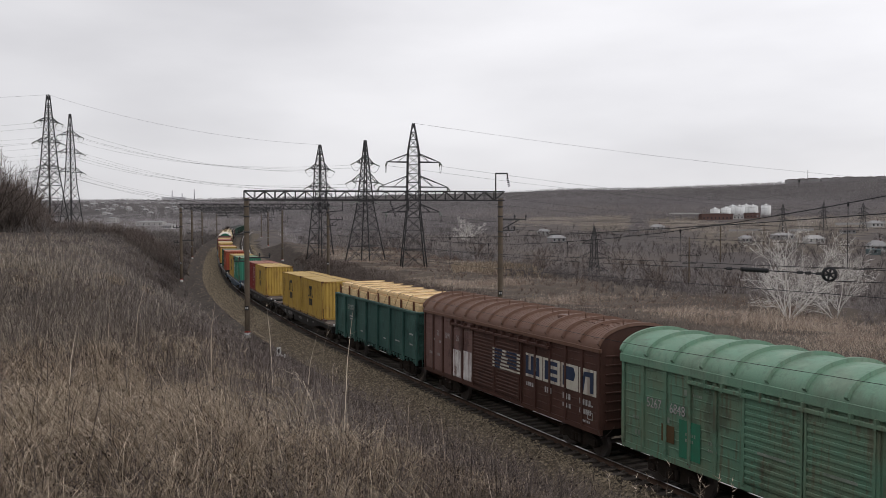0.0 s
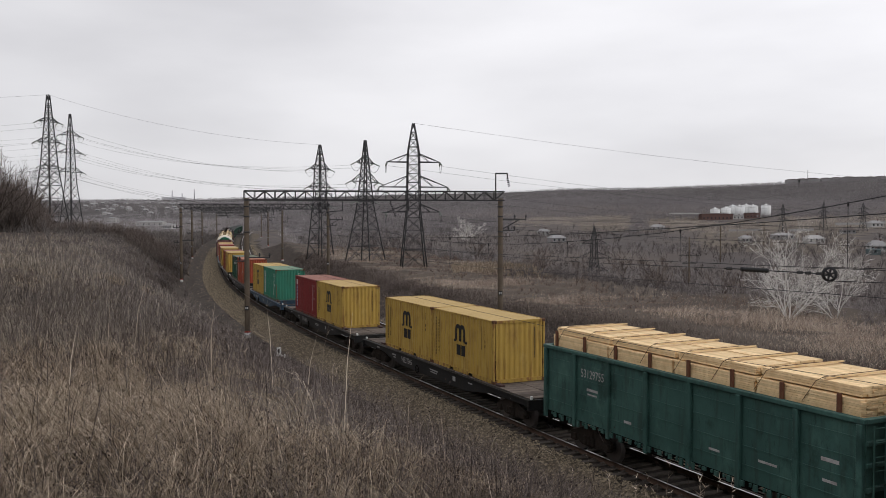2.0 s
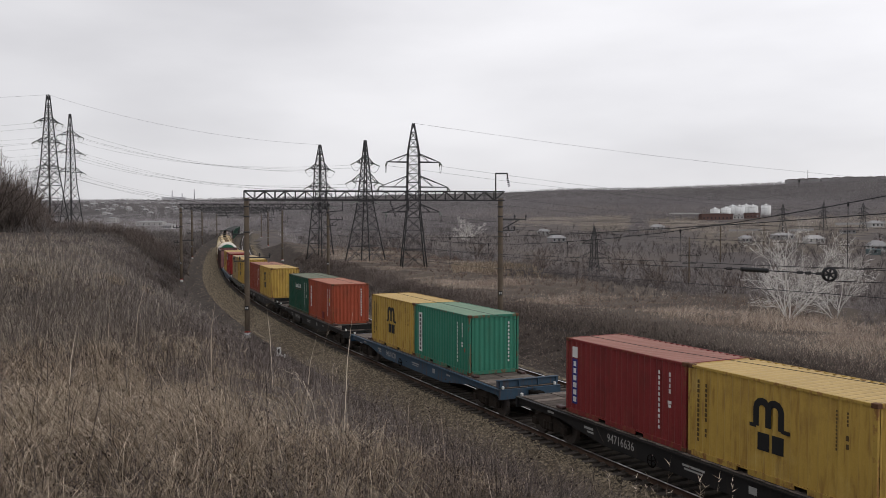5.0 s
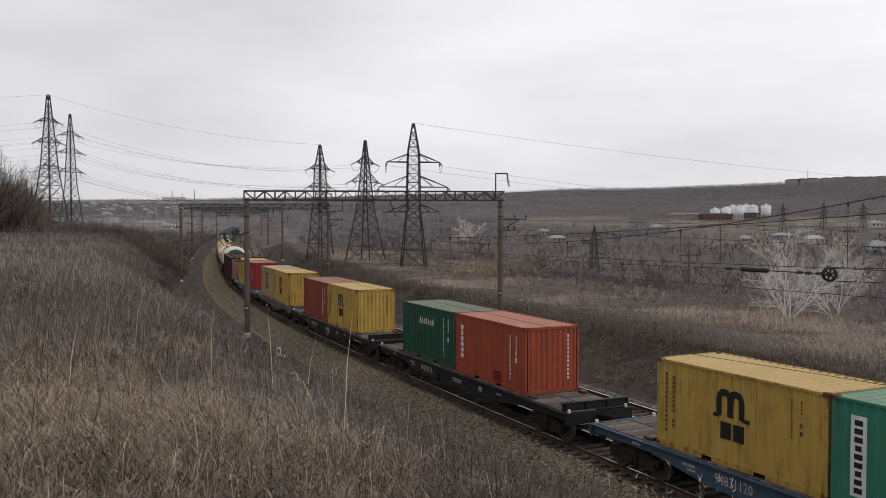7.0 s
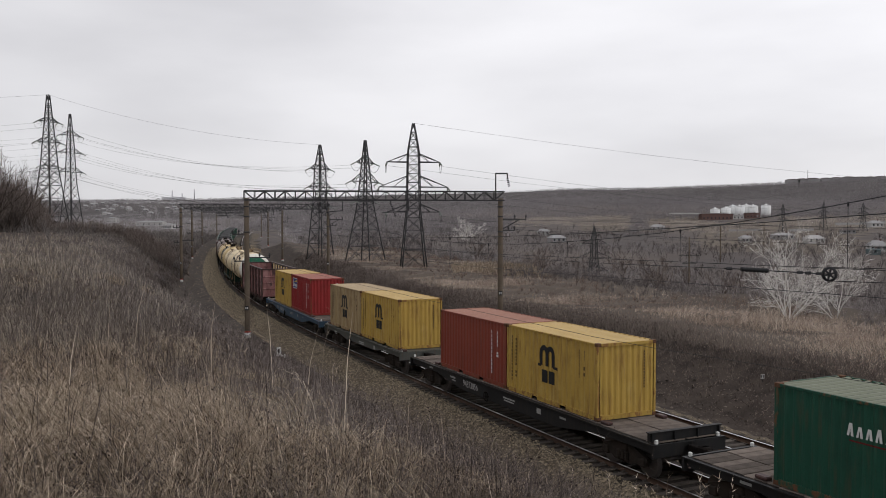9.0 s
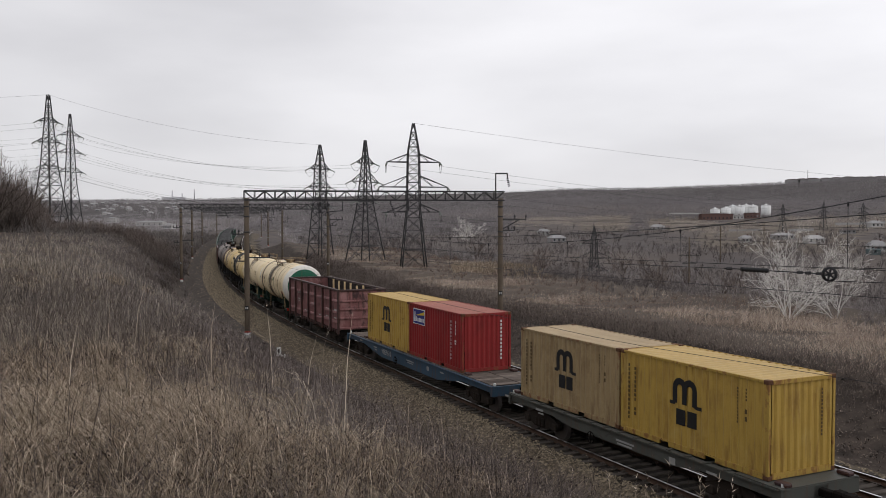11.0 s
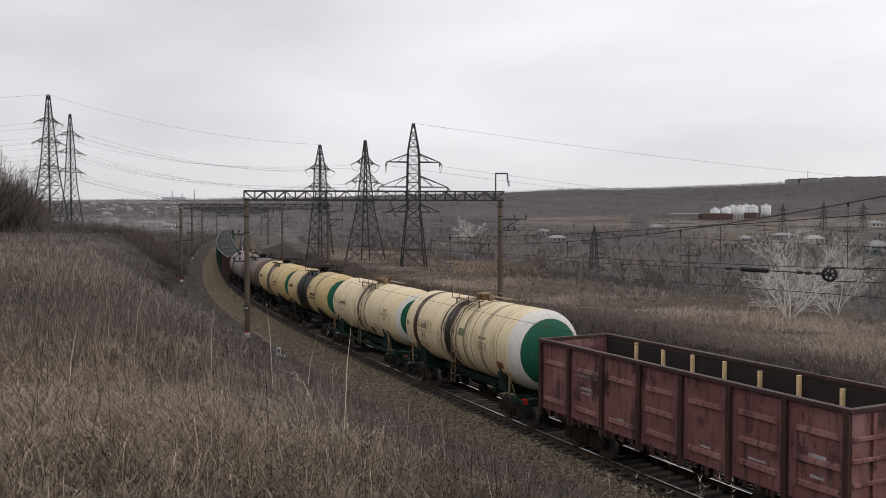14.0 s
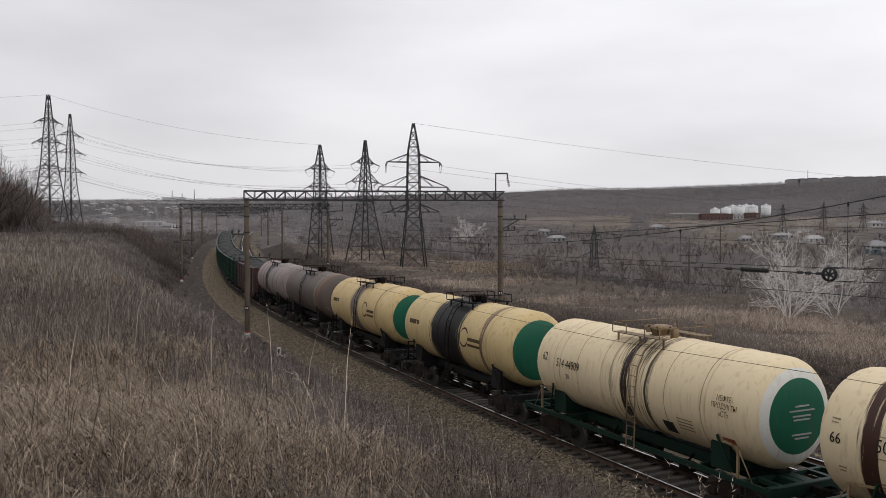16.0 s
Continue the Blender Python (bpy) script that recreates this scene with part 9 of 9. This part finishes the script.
def bare_tree(x, y, stems, height, label, mat, spread_out=1.05, thin=0.008, girth=0.0075):
    z = float(land(np.array([x]), np.array([y]))[0])
    t = thing("bare_tree", label, "tree", "bare trees", m=pose(x, y, z - 0.1))
    for k in range(stems):
        a = 2 * math.pi * k / stems + random.uniform(-0.4, 0.4)
        lean = random.uniform(0.15, spread_out)
        bm, todo = bmesh.new(), []
        limb(bm, (0.12 * math.cos(a), 0.12 * math.sin(a), 0), (lean * math.cos(a), lean * math.sin(a), 1), height * random.uniform(0.6, 0.78), girth * height, 0, todo, 0.25, thin)
        part("trunk", bm, mat, t)
        bm = bmesh.new()
        while todo:
            q = todo.pop()
            more = []
            limb(bm, *q, more, 0.15, thin)
            todo += more
        part("crown", bm, mat, t)


def make_trees():
    bare_tree(23.0, 57.0, 7, 6.7, "pale-barked bare tree spreading wide at the field edge", V_PALE_BARK, 1.45, 0.0085, 0.0066)
    bare_tree(26.4, 57.5, 4, 5.0, "slimmer pale-barked bare tree with crooked limbs", V_PALE_BARK, 1.1, 0.0065, 0.0075)
    for px, d, h in ((14, 92, 8.5), (-30, 88, 9.0), (44, 104, 8.0), (75, 120, 6.5)):
        bare_tree((px - 784) / 1517.5 * d, d, 3, h, "dark bare tree on the brow of the hill", M_TRUNK, 0.7, 0.012)
    bare_tree((828 - 784) / 1517.5 * 560, 560, 4, 16.0, "pale-barked bare tree standing in the valley", V_PALE_BARK, 0.8, 0.06)


# ---- buildings across the valley ----
B_WHITE = material("whitewashed_wall", (0.42, 0.41, 0.395), 0.85, amount=0.35, scale=0.6)
B_SILO = material("silo_white_steel", (0.74, 0.745, 0.74), 0.5, amount=0.25, scale=0.3, streak=(0.4, 0.37, 0.33), streak_amount=0.4, streak_scale=0.5)
B_BRICK = material("red_brick_wall", (0.129, 0.0801, 0.0716), 0.9, amount=0.4, scale=0.5)
B_ROOF = material("grey_sheet_roof", (0.27, 0.265, 0.265), 0.8, amount=0.4, scale=0.7)
B_PALEROOF = material("pale_sheet_roof", (0.338, 0.33, 0.323), 0.8, amount=0.4, scale=0.7)
B_DARKROOF = material("dark_roof", (0.10, 0.085, 0.08), 0.85, amount=0.4, scale=0.7)
B_GLASS = material("dark_window_glass", (0.03, 0.035, 0.04), 0.15, amount=0.1, bump=0)
B_SHED = material("shed_blue_green", (0.115, 0.15, 0.155), 0.8, amount=0.4)
# Concrete raised almost to sky tone, with the far haze in its colour.
B_HAZED = material("hazed_concrete_panels", (0.55, 0.55, 0.57), 0.9, amount=0.25, scale=0.1)
B_GREY = material("grey_concrete_block", (0.26, 0.25, 0.25), 0.9, amount=0.4, scale=0.1)


def house(x, y, w, d, h, roof_h, wall_mat, roof_mat, turn, label, windows=3, hip=True):
    z = float(land(np.array([x]), np.array([y]))[0])
    t = thing("house", label, "house", "houses across the valley", m=pose(x, y, z - 0.4, 0, 0, turn))
    bm = bmesh.new()
    box(bm, -w / 2, w / 2, -d / 2, d / 2, 0, h + 0.4)
    part("wall", bm, wall_mat, t)
    bm = bmesh.new()
    e, k = 0.5, (w * 0.28 if hip else 0.0)
    z0, z1 = h + 0.4, h + 0.4 + roof_h
    b = [bm.verts.new(c) for c in ((-w / 2 - e, -d / 2 - e, z0), (w / 2 + e, -d / 2 - e, z0), (w / 2 + e, d / 2 + e, z0), (-w / 2 - e, d / 2 + e, z0))]
    r = [bm.verts.new((-w / 2 - e + k, 0, z1)), bm.verts.new((w / 2 + e - k, 0, z1))]
    for q in ((b[0], b[1], r[1], r[0]), (b[2], b[3], r[0], r[1]), (b[1], b[2], r[1]), (b[3], b[0], r[0]), (b[3], b[2], b[1], b[0])):
        bm.faces.new(q)
    roof = part("roof", bm, roof_mat, t)
    bm = bmesh.new()
    box(bm, w * 0.15, w * 0.15 + 0.7, -0.35, 0.35, z0 + roof_h * 0.4, z1 + 0.8)
    part("chimney", bm, B_BRICK, roof)
    for i in range(windows):
        wx = -w / 2 + w * (i + 0.5) / windows
        bm = bmesh.new()
        box(bm, wx - 0.6, wx + 0.6, -d / 2 - 0.03, -d / 2 + 0.03, 1.4, min(2.9, h))
        part("window", bm, B_GLASS, t)
    return t


def silo(x, y, r, h):
    z = float(land(np.array([x]), np.array([y]))[0])
    t = thing("storage_silo", "white steel storage silo with a low cone roof", "silo", "white silos", m=pose(x, y, z - 0.5))
    bm = bmesh.new()
    ring_tube(bm, [circle(0, 0, k, r, 28, "z") for k in (0, h * 0.5, h)])
    body = part("shell", bm, B_SILO, t)
    bm = bmesh.new()
    ring_tube(bm, [circle(0, 0, h, r + 0.25, 28, "z"), circle(0, 0, h + 0.2, r + 0.2, 28, "z"), circle(0, 0, h + r * 0.32, 0.7, 28, "z"), circle(0, 0, h + r * 0.32 + 0.8, 0.7, 28, "z")])
    part("cone_roof", bm, B_SILO, t)
    for k in range(1, 5):
        bm = bmesh.new()
        ring_tube(bm, [circle(0, 0, h * k / 5, r + 0.02, 28, "z"), circle(0, 0, h * k / 5, r + 0.12, 28, "z"), circle(0, 0, h * k / 5 + 0.25, r + 0.12, 28, "z"), circle(0, 0, h * k / 5 + 0.25, r + 0.02, 28, "z")], cap=False)
        part("hoop", bm, B_SILO, body)


def at_bearing(px, d):
    return (px - 784) / 1517.5 * d, d


def make_far():
    for px, d, r, h in ((1265, 900, 5.0, 10), (1284, 900, 5.2, 10), (1308, 905, 5.4, 11.5), (1332, 905, 5.2, 11.5), (1355, 905, 5.0, 11.5), (1296, 935, 5.2, 11), (1320, 935, 5.2, 11)):
        silo(*at_bearing(px, d), r, h)
    x, y = at_bearing(1266, 872)
    house(x, y, 31, 12, 6.0, 0.8, B_BRICK, B_DARKROOF, 0, "long red brick works building beside the silos", 8)
    x, y = at_bearing(1304, 874)
    house(x, y, 11, 8, 4.0, 0.6, B_WHITE, B_ROOF, 0, "low white works building beside the silos", 3)
    x, y = at_bearing(1330, 880)
    house(x, y, 14, 8, 5.0, 0.6, B_BRICK, B_DARKROOF, 0, "low red brick works building beside the silos", 4)
    x, y = at_bearing(1212, 880)
    g = float(land(np.array([x]), np.array([y]))[0])
    t = thing("station_canopy", "flat white canopy on slim posts", "canopy", m=pose(x, y, g))
    bm = bmesh.new()
    box(bm, -15, 15, -5, 5, 6.2, 7.6)
    part("roof_slab", bm, B_WHITE, t)
    for px in (-12, -4, 4, 12):
        bm = bmesh.new()
        box(bm, px - 0.25, px + 0.25, -0.25, 0.25, -0.6, 6.2)
        part("post", bm, B_GREY, t)
    for px, d, w, h, rh, wm, rm, turn, lab in (
            (1440, 520, 10.5, 2.8, 2.2, B_WHITE, B_PALEROOF, 5, "white house with a pale hipped roof"),
            (1552, 455, 9.0, 3.0, 2.8, B_WHITE, B_ROOF, -12, "white house with a grey gabled roof"),
            (1319, 540, 7.0, 2.4, 2.0, B_WHITE, B_ROOF, 10, "small white house with a grey roof"),
            (1385, 560, 13.0, 2.6, 1.6, B_GREY, B_ROOF, 0, "long low grey outbuilding"),
            (1548, 660, 10.0, 3.0, 2.2, B_WHITE, B_ROOF, 8, "white house with a grey roof"),
            (1500, 600, 9.0, 2.6, 2.0, B_GREY, B_DARKROOF, -5, "grey house with a dark roof"),
            (985, 560, 10.0, 3.0, 2.0, B_GREY, B_ROOF, 20, "grey house among bare trees"),
            (962, 640, 9.0, 3.0, 2.0, B_WHITE, B_ROOF, -10, "pale house among bare trees"),
            (1163, 700, 10.0, 3.0, 2.0, B_WHITE, B_ROOF, 0, "pale house on the slope"),
            (976, 230, 5.0, 1.8, 0.5, B_WHITE, B_ROOF, 0, "small pale hut in the scrub")):
        x, y = at_bearing(px, d)
        house(x, y, w, w * 0.7, h, rh, wm, rm, turn, lab)
    for p0, p1, d, hh in ((1478, 1572, 700, 1.9), (1395, 1440, 640, 1.7), (1290, 1345, 660, 1.5)):
        f = thing("village_fence", "long pale board fence across the village", "fence", "village fences")
        n = int((p1 - p0) / 6)
        for i in range(n):
            xa, xb = (p0 + (p1 - p0) * i / n - 784) / 1517.5 * d, (p0 + (p1 - p0) * (i + 1) / n - 784) / 1517.5 * d
            g = max(float(land(np.array([xa]), np.array([d]))[0]), float(land(np.array([xb]), np.array([d]))[0]))
            bm = bmesh.new()
            box(bm, xa + 0.05, xb - 0.05, d - 0.05, d + 0.05, g - 1.2, g + hh)
            part("board_panel", bm, B_PALEROOF, f)
            bm = bmesh.new()
            box(bm, xa - 0.09, xa + 0.09, d - 0.1, d + 0.1, g - 1.2, g + hh + 0.15)
            part("post", bm, B_GREY, f)
    # a pale cart road climbing to the works
    ts = np.linspace(0, 1, 24)
    bx, dd = np.interp(ts, [0, 0.35, 0.7, 1], [1205, 1262, 1300, 1352]), np.interp(ts, [0, 0.35, 0.7, 1], [735, 752, 800, 868])
    cx, cy = (bx - 784) / 1517.5 * dd, dd
    vs = []
    for px, py, pz in zip(cx, cy, land(cx, cy) + 0.75):
        vs += [(px - 2.2, py + 3.5, pz), (px + 2.2, py - 3.5, pz), (px + 2.8, py - 4.5, pz - 2.5), (px - 2.8, py + 4.5, pz - 2.5)]
    fs = []
    for i in range(len(ts) - 1):
        fs += [(4 * i + k, 4 * i + (k + 1) % 4, 4 * i + 4 + (k + 1) % 4, 4 * i + 4 + k) for k in range(4)]
    tagged(new("cart_road", quick_mesh("cart_road", vs, fs, M_MEADOW)), "pale cart road over the far slope", "road", kind="structure")
    x, y = at_bearing(1546, 440)
    house(x, y, 6, 4, 2.6, 0.5, B_SHED, B_SHED, 0, "blue-green shed beside a house", 1)
    for i in range(9):
        x, y = at_bearing(1400 + i * 20 + RNG.uniform(-4, 4), 2080)
        house(x, y, RNG.uniform(18, 34), 12, RNG.uniform(7.5, 9.0), 2.5, B_GREY, B_DARKROOF, 0, "distant grey house on the ridge", 3)
    # the far town on the left: pale roofs, a works with chimneys
    for i in range(64):
        d = RNG.uniform(1500, 3100)
        x, y = at_bearing(RNG.uniform(150, 330), d)
        house(x, y, RNG.uniform(7, 12), 8, 3, 2.6, B_WHITE if i % 3 == 0 else B_GREY, B_PALEROOF if i % 3 == 1 else B_ROOF, RNG.uniform(-20, 20), "distant pale house of the town", 2)
    for px, d, w, h in ((268, 900, 28, 4.2), (300, 820, 8, 4), (200, 1100, 12, 6)):
        x, y = at_bearing(px, d)
        house(x, y, w, 14, h, 1.2, B_WHITE, B_ROOF, 0, "long pale works hall", 5)
    x, y = at_bearing(308, 3300)
    g = float(land(np.array([x]), np.array([y]))[0])
    t = thing("power_works", "distant grey works with tall chimneys, paled for haze", "factory", m=pose(x, y, g - 2))
    bm = bmesh.new()
    box(bm, -40, 45, -12, 12, 0, 14)
    part("hall", bm, B_HAZED, t)
    for k, hh in ((0, 40), (38, 30), (85, 46)):
        bm = bmesh.new()
        ring_tube(bm, [circle(k - 5, 0, z, 3.2 - 1.2 * z / hh, 10, "z") for z in (0, hh * 0.5, hh)])
        part("chimney", bm, B_HAZED, t)
    x, y = at_bearing(1428, 2240)
    g = float(land(np.array([x]), np.array([y]))[0])
    t = thing("radio_mast", "thin lattice radio mast on the ridge", "mast", m=pose(x, y, g))
    bm = bmesh.new()
    bar(bm, (0, 0, -1), (0, 0, 38), 0.9)
    part("shaft", bm, M_STEEL, t)
    # the white post sign at the foot of the slope
    t = thing("distance_post", "small white picket post with a black figure", "marker post", m=pose(-10.2, 52.9, float(land(np.array([-10.2]), np.array([52.9]))[0]) + 0.06))
    bm = bmesh.new()
    box(bm, -0.42, 0.42, -0.22, 0.22, -0.12, 0.07, 0.02)
    part("slab", bm, M_WHITE, t)
    bm = bmesh.new()
    box(bm, -0.10, 0.16, -0.06, 0.06, 0.07, 0.56, 0.015)
    post = part("post", bm, M_WHITE, t)
    bm = bmesh.new()
    box(bm, -0.03, 0.09, -0.066, -0.061, 0.2, 0.47)
    part("figure_bar", bm, M_BLACK, post)


# ---- loose ballast ----
def ballast():
    n = 95000
    s = -6 + 240 * RNG.uniform(0, 1, n) ** 1.9
    off = np.where(RNG.uniform(0, 1, n) < 0.86, RNG.uniform(-3.75, -1.2, n) - 0.2 * smooth(36, 56, s) * RNG.uniform(0, 1, n), RNG.choice([0.0, 4.7], n) + RNG.choice([-1, 1], n) * RNG.uniform(1.5, 2.35, n))
    off = np.where((RNG.uniform(0, 1, n) < 0.02) & (s > 40), RNG.uniform(-7.2, -4.0, n), off)
    x, y, _ = on_line(s, off)
    z = land(x, y)
    size = RNG.uniform(0.025, 0.062, n) * (1 + 0.5 * smooth(40, 110, s) + 1.2 * smooth(100, 220, s))
    o = np.array([(1, 0, 0), (0, 1, 0), (-1, 0, 0), (0, -1, 0), (0, 0, 0.8), (0, 0, -0.6)], float)
    v = o[None] * size[:, None, None] * RNG.uniform(0.6, 1.4, (n, 6, 3))
    a = RNG.uniform(0, 6.28, n)
    c, q = np.cos(a)[:, None], np.sin(a)[:, None]
    vx, vy = v[..., 0] * c - v[..., 1] * q, v[..., 0] * q + v[..., 1] * c
    v = np.stack([vx + x[:, None], vy + y[:, None], v[..., 2] + z[:, None] + size[:, None] * 0.3], 2).reshape(-1, 3)
    f = (np.arange(n)[:, None, None] * 6 + np.array([(0, 1, 4), (1, 2, 4), (2, 3, 4), (3, 0, 4)])[None]).reshape(-1, 3)
    tagged(new("ballast_stones", quick_mesh("ballast_stones", v, f, M_STONE)), "loose grey-brown ballast stones beside the rails", "ballast", kind="stuff")

build_track(0.0, "track_1")
build_track(4.7, "track_2")
make_overhead()
make_pylons()
make_far()
make_train()
ballast()
hillside()
far_bank()
bank_stones()
bank_sign()
thickets()
make_trees()

motions()
